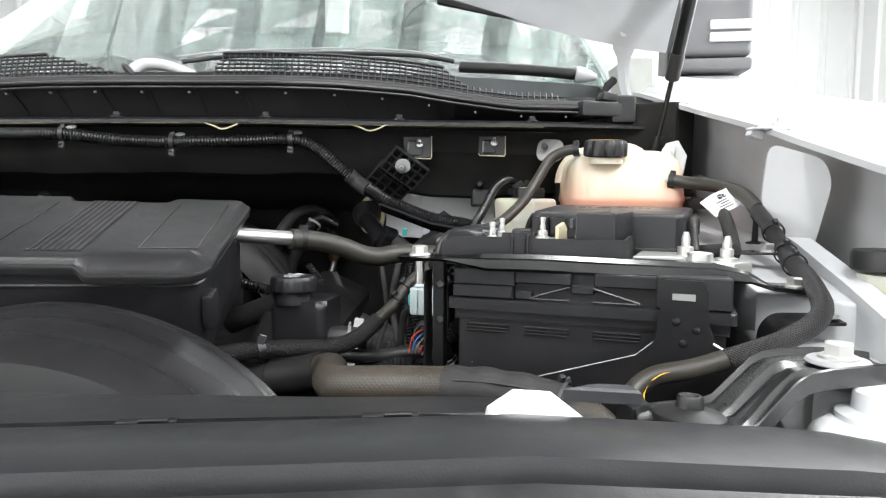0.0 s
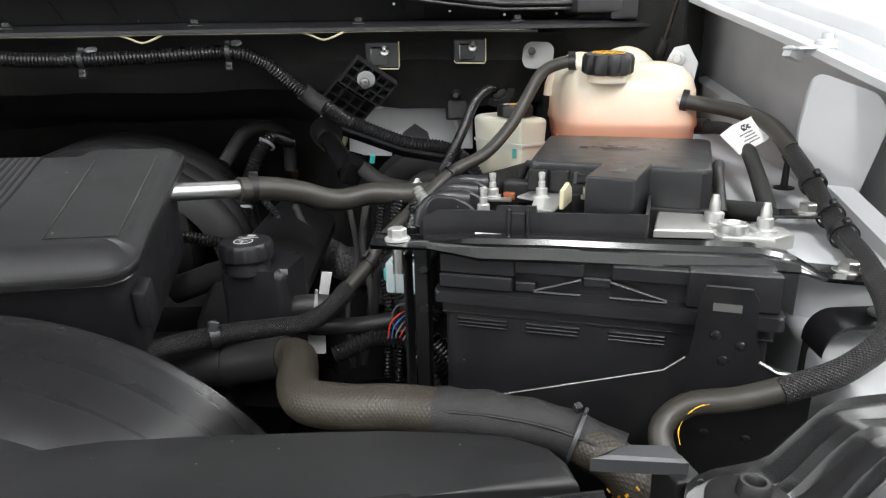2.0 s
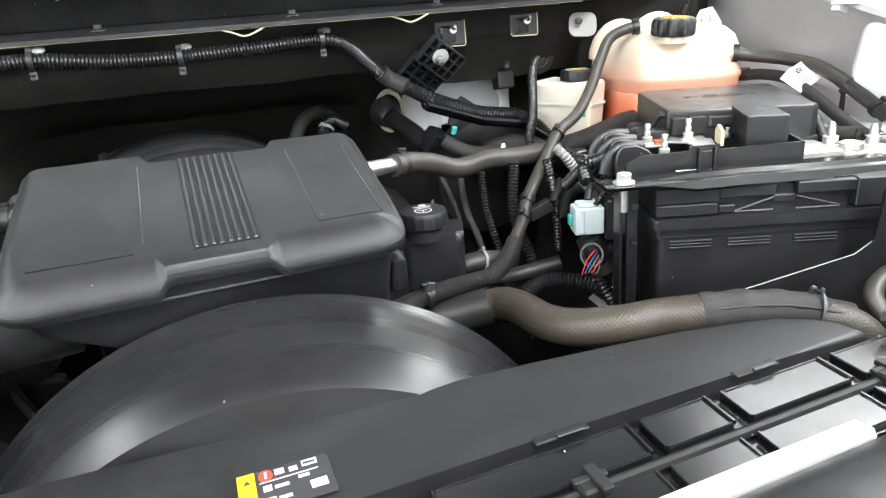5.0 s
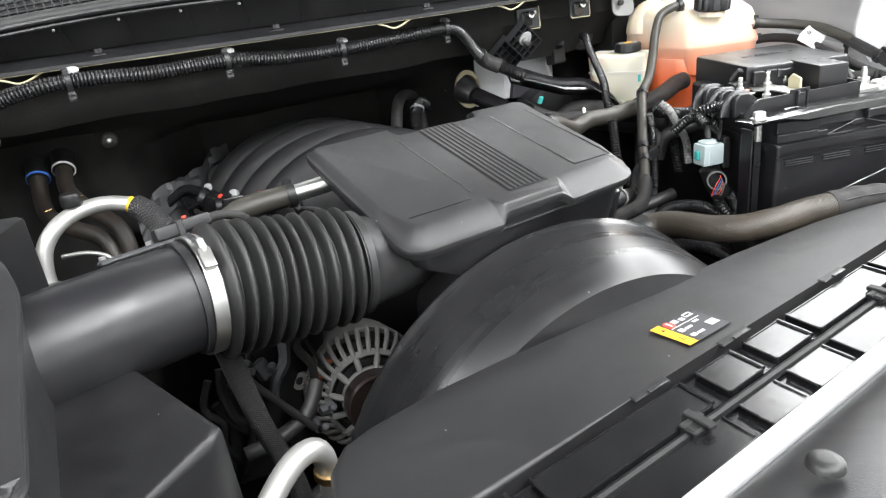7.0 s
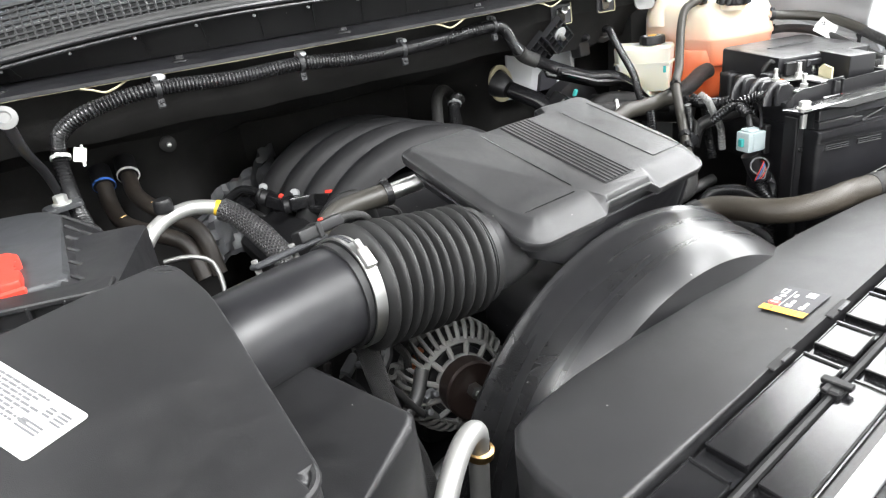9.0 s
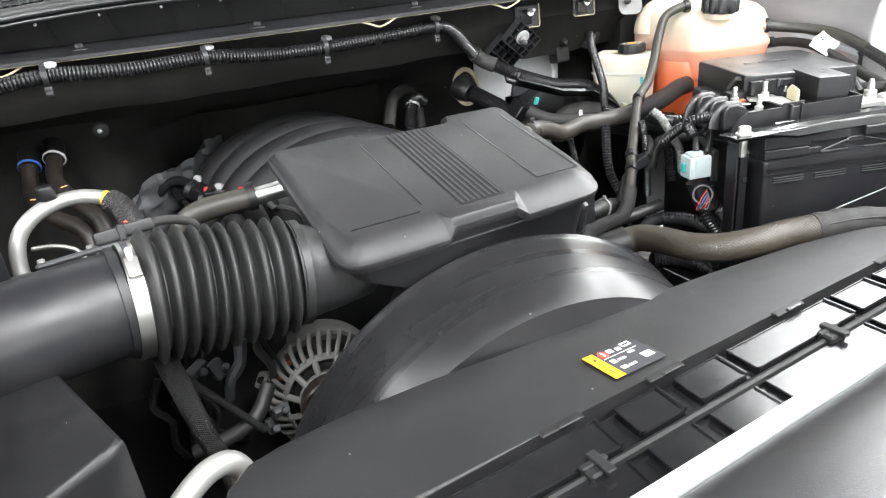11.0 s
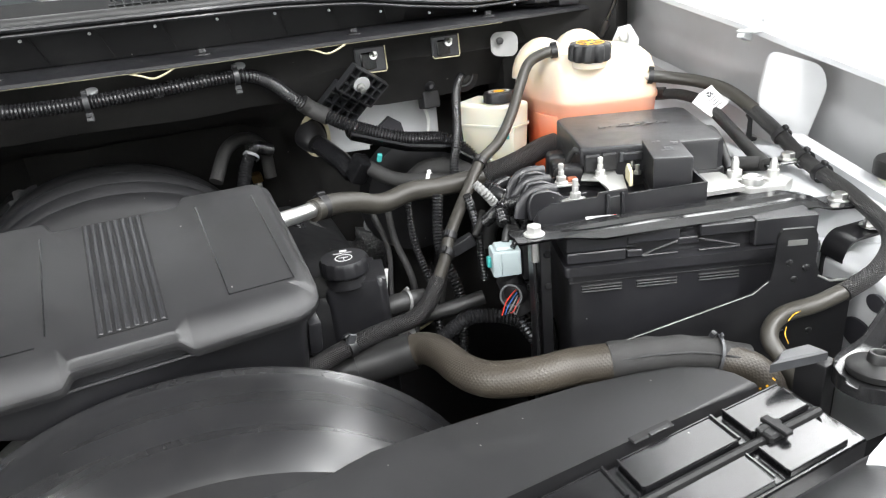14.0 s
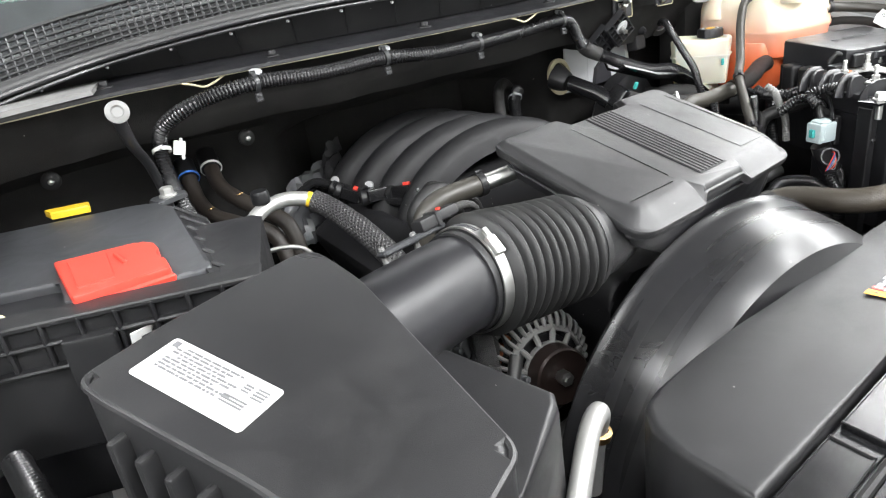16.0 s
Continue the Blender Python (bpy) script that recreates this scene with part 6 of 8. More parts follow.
# ---- brake reservoir ----
res = thing("brake_reservoir", (0.15, 1.18, 1.2), "milky brake fluid reservoir with a black cap", "reservoir")
RP = [(0.094, 1.21), (0.150, 1.122), (0.156, 1.118), (0.192, 1.138), (0.197, 1.146), (0.160, 1.255), (0.150, 1.262), (0.100, 1.228)]
bm = prism(bmesh.new(), RP, 1.195, 1.292, Matrix(), 0.008, 3, 0.12)
part("body", bm, M_RES, res)
part("seam", prism(bmesh.new(), [(0.1455 + (x - 0.1455) * 1.004, 1.185 + (y - 1.185) * 1.004) for x, y in RP], 1.252, 1.256), M_RES, res)
part("foot", box(bmesh.new(), (0.05, 0.06, 0.03), pose(0.15, 1.185, 1.168), 0.006), M_RES, res)
cp = part("cap", lathe(bmesh.new(), ((0.020, 0), (0.027, 0.002), (0.027, 0.014), (0.025, 0.018), (0.004, 0.0185)), pose(0.152, 1.165, 1.292), 40, 14, 0.06), M_DEEP, res)
part("cap_dot", lathe(bmesh.new(), ((0.009, 0), (0.009, 0.0006)), pose(0.152, 1.165, 1.3106), 20), M_YELLOW, cp, "yellow disc")
bm = bmesh.new()
for a in range(0, 360, 18):
    box(bm, (0.0045, 0.0016, 0.0005), pose(0.152, 1.165, 1.3106) @ Matrix.Rotation(radians(a), 4, "Z") @ Matrix.Translation((0.016, 0, 0)))
part("cap_print", bm, M_PALE, cp)
part("float_dot", box(bmesh.new(), (0.006, 0.001, 0.014), frame_of((0.146, 1.127, 1.235), (0.8, -0.6, 0), (0.6, 0.8, 0)), 0.0004, 1), M_TEAL, res, "green level mark")
bo = thing("brake_master", (0.08, 1.25, 1.15), "dark brake master cylinder under its reservoir", "brake cylinder")
part("cylinder", sweep(bmesh.new(), [Vector((0.18, 1.08, 1.15)), Vector((0.08, 1.32, 1.16))], 0.028, 20), M_DEEP, bo)
part("booster", lathe(bmesh.new(), ((0.06, 0), (0.11, 0.01), (0.115, 0.04), (0.09, 0.06)), along((0.03, 1.27, 1.12), (0.0, 1.42, 1.12)), 32), M_DEEP, bo)
part("pipe", tube([(-0.02, 1.20, 1.16), (0.02, 1.19, 1.19), (0.06, 1.15, 1.19), (0.09, 1.13, 1.17)], 0.02), M_TAPE, bo)

# ---- firewall fittings ----
lat = thing("lattice_bracket", (-0.09, 1.22, 1.33), "black plastic lattice bracket on the firewall", "bracket")
GF = frame_of((-0.143, 1.222, 1.315), (0.058, 0.026, -0.042), (0.049, -0.036, 0.075))
w = 0.074
for nm, y0, y1, nx, ny, dz in (("lower", 0.0, 0.052, 4, 3, -0.010), ("upper", 0.046, 0.094, 5, 3, 0.0)):
    # dark plate stands in for the shade in the hollow cells
    part("shade_plate", box(bmesh.new(), (w, y1 - y0, 0.002), GF @ Matrix.Translation((w / 2, (y0 + y1) / 2, dz - 0.014))), M_COWL, lat)
    for k in range(nx + 1):
        part("web", box(bmesh.new(), (0.0022, y1 - y0, 0.013), GF @ Matrix.Translation((w * k / nx, (y0 + y1) / 2, dz - 0.012))), M_DARKGREY, lat)
    for k in range(ny + 1):
        part("web", box(bmesh.new(), (w, 0.0022, 0.013), GF @ Matrix.Translation((w / 2, y0 + (y1 - y0) * k / ny, dz - 0.012))), M_DARKGREY, lat)
part("washer", lathe(bmesh.new(), ((0.014, 0), (0.014, 0.002), (0.009, 0.003)), GF @ Matrix.Translation((w * 0.40, 0.074, 0.001)), 22), M_GREYPAINT, lat, "pale washer")
bm = lathe(bmesh.new(), ((0.008, 0), (0.008, 0.004), (0.005, 0.006), (0.005, 0.014), (0.003, 0.015)), GF @ Matrix.Translation((w * 0.40, 0.070, 0.003)), 8)
part("stud", bm, M_CAST, lat)
for x, z, w, h in ((0.090, 1.388, 0.050, 0.036), (-0.047, 1.384, 0.052, 0.040)):
    y = lip_y(x) + 0.060
    k = thing("cable_pocket", (x, y, z), "firewall cut-out edged in cream foam, its shade a dark plate", "pocket", "pockets")
    # dark plate stands in for the shade inside the open cut-out
    part("plate", box(bmesh.new(), (w, 0.006, h), pose(x, y - 0.002, z - h / 2), 0.002, 1), M_DARK, k)
    part("inner_flap", box(bmesh.new(), (w * 0.55, 0.004, h * 0.7), pose(x - 0.004, y - 0.006, z - h * 0.4, 0, 0, 12), 0.002, 1), M_GLOSS, k)
    line = [Vector(p) for p in ((x - w / 2, y - 0.006, z - h / 2 + 0.004), (x - w / 2 + 0.003, y - 0.006, z - h / 2), (x + w / 2 - 0.002, y - 0.006, z - h / 2 - 0.001), (x + w / 2, y - 0.006, z - h / 2 + 0.003), (x + w / 2, y - 0.004, z + h / 2))]
    part("foam_edge", sweep(bmesh.new(), line, 0.0011, 6), M_CREAM, k)
    part("stud", lathe(bmesh.new(), ((0.007, 0), (0.007, 0.002), (0.0032, 0.003), (0.0030, 0.016)), along((x + 0.004, y - 0.008, z + 0.006), (x - 0.01, y - 1, z + 0.35)), 10), M_STEEL, k)
plate = thing("pedal_plate", (0.02, 1.36, 1.25), "pale grey steel plate on the firewall", "plate")
part("plate", box(bmesh.new(), (0.15, 0.006, 0.09), pose(0.03, 1.352, 1.215, 0, 0, 6), 0.002, 1), M_WHITE2, plate)
part("dark_arch", prism(bmesh.new(), [(-0.03, 0), (0.03, 0), (0.022, 0.035), (0, 0.05), (-0.022, 0.035)], 0, 0.01, pose(0.0, 1.345, 1.215, 90, 0, 6)), M_DARK, plate)
part("line", tube([(0.075, 1.34, 1.21), (0.078, 1.335, 1.25), (0.07, 1.33, 1.275), (0.078, 1.335, 1.29)], 0.0035), M_WHITEP, plate)
co = thing("wiring_plug", (0.072, 1.31, 1.3), "black wiring plug on the firewall", "plug")
part("body", box(bmesh.new(), (0.034, 0.03, 0.06), pose(0.072, 1.30, 1.275, -8, 0, 6), 0.004), M_DEEP, co)
part("nut", lathe(bmesh.new(), ((0.010, 0), (0.008, 0.006), (0.004, 0.012)), along((0.070, 1.283, 1.318), (0.05, 1.0, 1.32)), 12), M_SATIN, co)
for x, y, z in ((-0.832, 1.365, 1.286), (-1.14, 1.34, 1.30)):
    st = thing("firewall_stud", (x, y, z), "steel stud in a rubber collar on the firewall", "stud", "studs")
    part("collar", lathe(bmesh.new(), ((0.014, 0), (0.014, 0.004), (0.008, 0.007)), along((x, y + 0.006, z), (x - 0.1, y - 1, z + 0.1)), 18), M_RUBBLK, st)
    part("stud", lathe(bmesh.new(), ((0.0042, 0), (0.0042, 0.012), (0.002, 0.013)), along((x, y, z), (x - 0.1, y - 1, z + 0.1)), 10), M_STEEL, st)
gr = thing("steering_gaiter", (-0.155, 1.31, 1.245), "black plastic joint in a cream foam surround", "gaiter")
part("foam_ring", lathe(bmesh.new(), ((0.026, 0), (0.034, 0), (0.034, 0.010), (0.026, 0.010)), along((-0.143, 1.33, 1.255), (-0.2, 1.0, 1.3)) @ Matrix.Diagonal((0.8, 1.15, 1, 1)), 30), M_CREAM, gr, "cream foam surround")
part("gaiter", lathe(bmesh.new(), ((0.028, 0), (0.026, 0.015), (0.021, 0.03), (0.018, 0.035)), along((-0.155, 1.325, 1.258), (-0.13, 1.22, 1.22)), 24), M_DEEP, gr)
part("joint", sweep(bmesh.new(), [Vector((-0.145, 1.29, 1.245)), Vector((-0.12, 1.235, 1.222)), Vector((-0.11, 1.21, 1.205))], 0.017, 16), M_GLOSS, gr)
part("yoke", box(bmesh.new(), (0.03, 0.035, 0.045), pose(-0.11, 1.205, 1.195, 30, 20, 20), 0.006), M_GLOSS, gr)
part("teal_clip", box(bmesh.new(), (0.008, 0.006, 0.014), pose(-0.068, 1.18, 1.225, 20, 10, 0), 0.001, 1), M_TEAL, gr)
ca = hose("taped_cable", "taped black cable crossing under the loom", "cable", [
    ("cable", [(-0.085, 1.19, 1.215), (-0.05, 1.16, 1.195), (0.0, 1.13, 1.19), (0.05, 1.10, 1.185), (0.09, 1.07, 1.18)], 0.0125, M_TAPE, "")], "cables")
band(ca, (0.0, 1.13, 1.19), (0.05, 1.10, 1.185), 0.0127, M_WHITEP, 0.006)
hg = thing("hood_release_bracket", (-1.041, 1.14, 1.40), "pale washer on a dark stay by the cowl", "stay")
part("washer", lathe(bmesh.new(), ((0.0145, 0), (0.0145, 0.003), (0.008, 0.005), (0.006, 0.003), (0.002, 0.003)), along((-1.041, 1.132, 1.405), (-1.05, 0.7, 1.55)), 26), M_EAR, hg, "pale round washer")
bm = sweep(bmesh.new(), spline([(-1.042, 1.145, 1.40), (-1.035, 1.15, 1.36), (-1.02, 1.16, 1.32), (-1.01, 1.17, 1.25)], 0.01), lambda i: 0.013 - 0.0004 * i, 10, 0, 0.35)
part("stay", bm, M_DARKGREY, hg)

# pale steel plate and clutter behind the steering joint
sp = thing("column_plate", (-0.10, 1.345, 1.26), "pale grey steel plate beside the steering joint", "plate")
part("plate", prism(bmesh.new(), [(-0.03, -0.055), (0.045, -0.06), (0.05, 0.05), (0.03, 0.06), (-0.025, 0.055)], 0, 0.004, pose(-0.088, 1.343, 1.268, 90, 0, 4), 0.001, 1), M_WHITE2, sp)
part("nut", hex_bolt(bmesh.new(), along((-0.060, 1.338, 1.30), (-0.06, 1.0, 1.32)), 0.006), M_STEEL, sp)
sl = hose("steel_sleeve", "bright corrugated sleeve beside the fuse tray", "sleeve", [
    ("sleeve", [(0.0, 0.93, 1.235), (0.009, 0.92, 1.224), (0.024, 0.92, 1.204), (0.039, 0.92, 1.182), (0.053, 0.92, 1.160), (0.06, 0.92, 1.12)], 0.0068, M_EAR, "loom"),
    ("conduit", [(-0.005, 0.95, 1.215), (0.001, 0.95, 1.19), (0.008, 0.95, 1.145), (0.012, 0.95, 1.08)], 0.0065, M_LOOM, "loom"),
    ("conduit", [(0.03, 0.97, 1.22), (0.05, 0.955, 1.20), (0.055, 0.95, 1.16), (0.06, 0.94, 1.10)], 0.009, M_LOOM, "loom")], "looms")
bp = hose("fuel_pipe", "dark vertical pipe with a brass union", "pipe", [
    ("pipe", [(-0.028, 1.42, 1.06), (-0.034, 1.42, 1.02), (-0.048, 1.42, 0.92), (-0.055, 1.42, 0.82), (-0.06, 1.42, 0.74)], 0.0105, M_RUBBLK, ""),
    ("thin_pipe", [(0.012, 1.41, 1.09), (0.004, 1.41, 1.02), (-0.002, 1.41, 0.93), (0.0, 1.41, 0.80)], 0.006, M_SATIN, ""),
    ("thin_pipe", [(0.085, 1.40, 1.06), (0.080, 1.40, 0.98), (0.07, 1.40, 0.90), (0.065, 1.40, 0.80)], 0.007, M_LOOM, "loom")], "pipes")
part("union", lathe(bmesh.new(), ((0.014, 0), (0.014, 0.022), (0.010, 0.026), (0.010, 0.042), (0.0075, 0.046)), pose(-0.031, 1.42, 1.025, 0, -8, 0), 6), M_BRASS, bp, "brass union nut")
part("pale_clip", box(bmesh.new(), (0.014, 0.008, 0.020), pose(0.006, 1.40, 0.99, 0, 0, 20), 0.003, 1), M_GREYPAINT, bp)
pg = thing("perforated_guard", (0.04, 1.44, 1.0), "dark perforated guard deep beside the engine", "guard")
part("sheet", box(bmesh.new(), (0.13, 0.004, 0.22), pose(0.045, 1.45, 0.93, -6, 0, -8), 0.001, 1), M_DEEP, pg)
# discs paint the guard's holes: dark for shade, every fourth bright metal
for i in range(6):
    for j in range(9):
        part("hole_disc", lathe(bmesh.new(), ((0.0036, 0), (0.0036, 0.001)), pose(-0.005 + 0.019 * i, 1.446 - 0.0026 * i, 0.95 + 0.021 * j, 84, 0, -8), 8), M_STEEL if (i * 3 + j) % 4 == 0 else M_DARK, pg)
gp = thing("inline_plug", (-0.02, 0.93, 1.15), "dark flat inline wiring plug", "plug")
part("body", box(bmesh.new(), (0.036, 0.016, 0.018), pose(-0.022, 0.93, 1.143, 0, -24, -10), 0.003), M_DARKGREY, gp)
part("lead", tube([(-0.035, 0.93, 1.145), (-0.05, 0.935, 1.13), (-0.055, 0.94, 1.10), (-0.06, 0.95, 1.06)], 0.005), M_TAPE, gp)
part("lead", tube([(-0.006, 0.93, 1.16), (0.008, 0.94, 1.175), (0.02, 0.96, 1.18)], 0.005), M_TAPE, gp)


# ---- battery and fuse box on the right ----
def right_battery():
    t = thing("battery", (0.18, 0.74, 1.03), "black car battery clamped under a steel bar", "battery", "batteries")
    F = frame_of((0.016, 0.719, 0), (0.270, -0.090, 0), (0.090, 0.270, 0))
    part("case", prism(bmesh.new(), rrect(0.006, 0.004, 0.278, 0.172, 0.008), 1.0, 1.176, F, 0.003), M_BATT, t)
    part("lid", prism(bmesh.new(), rrect(-0.002, -0.006, 0.286, 0.176, 0.006), 1.178, 1.189, F, 0.003, 3), M_BATT, t)
    part("lid_foot", prism(bmesh.new(), rrect(0.003, 0.001, 0.281, 0.174, 0.006), 1.168, 1.179, F, 0.001), M_BATT, t)
    part("lid_top", prism(bmesh.new(), rrect(0.004, 0.014, 0.280, 0.165, 0.006), 1.188, 1.221, F, 0.003), M_BATT, t)
    for x0, x1, z0, z1, dep in ((0.002, 0.068, 1.190, 1.203, 0.013), (0.002, 0.070, 1.2035, 1.2215, 0.011), (0.070, 0.129, 1.207, 1.2200, 0.010), (0.152, 0.214, 1.207, 1.2200, 0.010), (0.212, 0.282, 1.190, 1.2215, 0.013), (0.070, 0.088, 1.190, 1.199, 0.009), (0.128, 0.152, 1.198, 1.2065, 0.006)):
        part("edge_block", box(bmesh.new(), (x1 - x0, dep, z1 - z0), F @ Matrix.Translation(((x0 + x1) / 2, 0.014 - dep / 2, z0)), 0.0012, 1), M_BATT, t)
    for x0, x1, flip in ((0.087, 0.127, 1), (0.151, 0.197, -1)):
        za, zb = (1.192, 1.205) if flip > 0 else (1.205, 1.192)
        bm = bmesh.new()
        sweep(bm, [F @ Vector((x0, 0.005, za)), F @ Vector((x1, 0.005, zb))], 0.0014, 6)
        sweep(bm, [F @ Vector((x0, 0.005, 1.191)), F @ Vector((x1, 0.005, 1.191))], 0.0014, 6)
        xe = x1 if flip > 0 else x0
        sweep(bm, [F @ Vector((xe, 0.005, 1.191)), F @ Vector((xe, 0.005, 1.206))], 0.0014, 6)
        part("web", bm, M_BATT, t, "triangular stiffening web")
    for x in (0.041, 0.104, 0.175):
        grip = part("grip", box(bmesh.new(), (0.047, 0.0018, 0.0072), F @ Matrix.Translation((x, 0.0036, 1.1545)), 0.0006, 1), M_PLATE, t)
        for z in (1.1535, 1.157, 1.1605):
            part("grip_rib", box(bmesh.new(), (0.046, 0.004, 0.0013), F @ Matrix.Translation((x, 0.003, z)), 0.0005, 1), M_BATT, grip)
    part("ridge", box(bmesh.new(), (0.276, 0.003, 0.002), F @ Matrix.Translation((0.142, 0.003, 1.1655)), 0.0006, 1), M_BATT, t)
    return t, F


BAT, BF = right_battery()
lb = thing("battery_label", (0.09, 0.71, 1.224), "white strip label with round warning signs", "label")
LB = pose(0.088, 0.7195, 1.2335, 14, 0, -21)
part("strip", box(bmesh.new(), (0.078, 0.0075, 0.0008), LB), M_LABEL, lb)
for k, m in enumerate((M_REDP, M_BLUEP, M_REDP)):
    part("sign", lathe(bmesh.new(), ((0.0018, 0), (0.0032, 0), (0.0032, 0.0005), (0.0018, 0.0005)), LB @ Matrix.Translation((-0.006 + 0.011 * k, 0, 0.0009)), 16), m, lb)
part("print_line", flat_bars(bmesh.new(), LB, [(0.031, 0.0, 0.010, 0.0012), (-0.024, 0.001, 0.016, 0.001)], 0.0009), M_GREYINK, lb)

bar = thing("hold_down_bar", (0.16, 0.70, 1.22), "pressed black steel bar clamping the battery", "clamp bar")
rows = []
for x, y, z, w, k in ((-0.040, 0.732, 1.233, 0.018, 0), (-0.036, 0.731, 1.2335, 0.020, 0), (0.010, 0.722, 1.2335, 0.018, 0.2), (0.055, 0.712, 1.233, 0.015, 1), (0.11, 0.703, 1.233, 0.0165, 1), (0.20, 0.690, 1.230, 0.018, 1), (0.285, 0.679, 1.2275, 0.018, 1), (0.315, 0.675, 1.222, 0.019, 0.6), (0.335, 0.671, 1.212, 0.020, 0), (0.385, 0.664, 1.208, 0.020, 0)):
    rows.append([(x - 0.15 * w, y - w, z - 0.010 * k), (x - 0.13 * w, y - w * 0.85, z - 0.001), (x - 0.05 * w, y - w * 0.35, z), (x, y - w * 0.2, z + 0.0045 * k), (x, y + w * 0.7, z + 0.0045 * k), (x + 0.1 * w, y + w, z - 0.004 * k), (x + 0.1 * w, y + w, z - 0.004 * k - 0.003), (x, y + w * 0.5, z - 0.003), (x - 0.1 * w, y - w * 0.8, z - 0.005), (x - 0.15 * w, y - w * 0.9, z - 0.012 * k - 0.001)])
part("bar", strip(rows, True), M_LACQ, bar)
part("bolt", hex_bolt(bmesh.new(), Matrix.Translation((-0.018, 0.726, 1.2335)), 0.0085, 0.010, 1.35), M_BRIGHT, bar, "pale plated bolt")
part("bolt", hex_bolt(bmesh.new(), Matrix.Translation((0.362, 0.672, 1.209)), 0.0085, 0.009, 1.5), M_STEEL, bar)
part("bolt", hex_bolt(bmesh.new(), Matrix.Translation((0.378, 0.766, 1.236)), 0.0085, 0.009, 1.5), M_STEEL, bar)
part("bolt_plate", box(bmesh.new(), (0.06, 0.03, 0.003), pose(0.368, 0.768, 1.2335, 0, 0, -10), 0.001, 1), M_GLOSS, bar)
part("bolt_shank", lathe(bmesh.new(), ((0.005, 0), (0.005, 0.03)), pose(-0.018, 0.726, 1.202), 12), M_STEEL, bar)
leg = part("leg", box(bmesh.new(), (0.013, 0.018, 0.25), pose(0.004, 0.748, 0.975, 0, 0, -14), 0.002), M_PLATE, bar, "black steel upright")
part("rail", box(bmesh.new(), (0.003, 0.026, 0.24), pose(-0.010, 0.750, 0.975, 0, 0, -14), 0.001, 1), M_PLATE, leg)
for z in (1.05, 1.16, 1.20):
    part("rivet", lathe(bmesh.new(), ((0.005, 0), (0.004, 0.002)), along((0.004, 0.7395, z), (-0.1, 0.0, z + 0.1)), 12), M_GLOSS, leg)

tray = thing("battery_tray", (0.16, 0.66, 0.95), "black steel battery tray with an upright clamp plate", "battery tray")
TF = frame_of((0.0, 0.698, 0), (0.93, -0.36, 0), (0.36, 0.93, 0))
bm = prism(bmesh.new(), [(-0.02, 1.075), (0.205, 1.150), (0.222, 1.165), (0.225, 1.19), (0.226, 1.215), (0.230, 1.2235), (0.262, 1.2235), (0.267, 1.215), (0.268, 1.185), (0.275, 1.165), (0.30, 1.158), (0.31, 1.145), (0.31, 0.93), (-0.02, 0.93)], -0.002, 0.002, TF @ pose(0, 0.0, 0, 90, 0, 0))
part("clamp_plate", bm, M_PLATE, tray)
part("slot_frame", box(bmesh.new(), (0.020, 0.0012, 0.006), TF @ Matrix.Translation((0.246, -0.0025, 1.205))), M_STEEL, tray, "bright slot edge")
part("top_edge", sweep(bmesh.new(), [TF @ Vector((-0.02, -0.002, 1.0755)), TF @ Vector((0.205, -0.002, 1.1505)), TF @ Vector((0.220, -0.002, 1.164))], 0.0007, 6), M_CAST, tray, "bare steel edge")
part("top_edge", sweep(bmesh.new(), [TF @ Vector((0.272, -0.002, 1.167)), TF @ Vector((0.285, -0.002, 1.160)), TF @ Vector((0.335, 0.0, 1.158))], 0.0015, 6), M_STEEL, tray, "bare steel edge")
for x, z in ((0.240, 1.185), (0.258, 1.178), (0.247, 1.165), (0.24, 1.10), (0.27, 1.10)):
    part("dimple", lathe(bmesh.new(), ((0.004, 0), (0.003, 0.0015), (0.001, 0.002)), TF @ Matrix.Translation((x, -0.002, z)) @ pose(0, 0, 0, 90), 12), M_PLATE, tray)
part("base", prism(bmesh.new(), [(-0.02, -0.0), (0.31, 0.0), (0.36, 0.2), (-0.02, 0.2)], 0.96, 0.99, TF), M_PLATE, tray)
bm = prism(bmesh.new(), [(-0.016, -0.001), (-0.004, -0.004), (0.006, -0.001), (0.016, 0.001), (0.010, 0.004), (0.002, 0.003), (-0.008, 0.004)], 0, 0.001, pose(0.262, 0.622, 1.141, 80, -28, 5))
part("rust_chip", bm, M_COPPER, tray, "orange rust scar")
part("drop_stud", sweep(bmesh.new(), [Vector((0.215, 0.565, 1.085)), Vector((0.222, 0.552, 1.06))], 0.004, 10), M_STEEL, tray)

fuse = thing("fuse_box", (0.24, 0.90, 1.10), "black plastic fuse box with a raised lid", "fuse box")
LID = [(0.122, 0.858), (0.130, 0.846), (0.280, 0.786), (0.292, 0.790), (0.358, 0.945), (0.352, 0.958), (0.185, 1.012), (0.172, 1.006)]
part("lid", prism(bmesh.new(), [(x, y, (y - 0.9) * 0.03) for x, y in LID], 1.236, 1.281, Matrix(), 0.005, 2), M_SATIN, fuse, "smooth black lid with embossed lines")
part("case", prism(bmesh.new(), [(0.235 + (x - 0.235) * 1.03, 0.9 + (y - 0.9) * 1.03) for x, y in LID], 1.08, 1.238, Matrix(), 0.003), M_DEEP, fuse)
LT = frame_of((0.185, 0.925, 1.2825), (0.93, -0.33, 0), (0.33, 0.93, 0.03))
bm = bmesh.new()
for k in range(9):
    box(bm, (0.004 if k % 3 else 0.009, 0.0012 if k % 2 else 0.007, 0.0006), LT @ Matrix.Translation((0.012 + 0.011 * k, 0.0, -0.0002)))
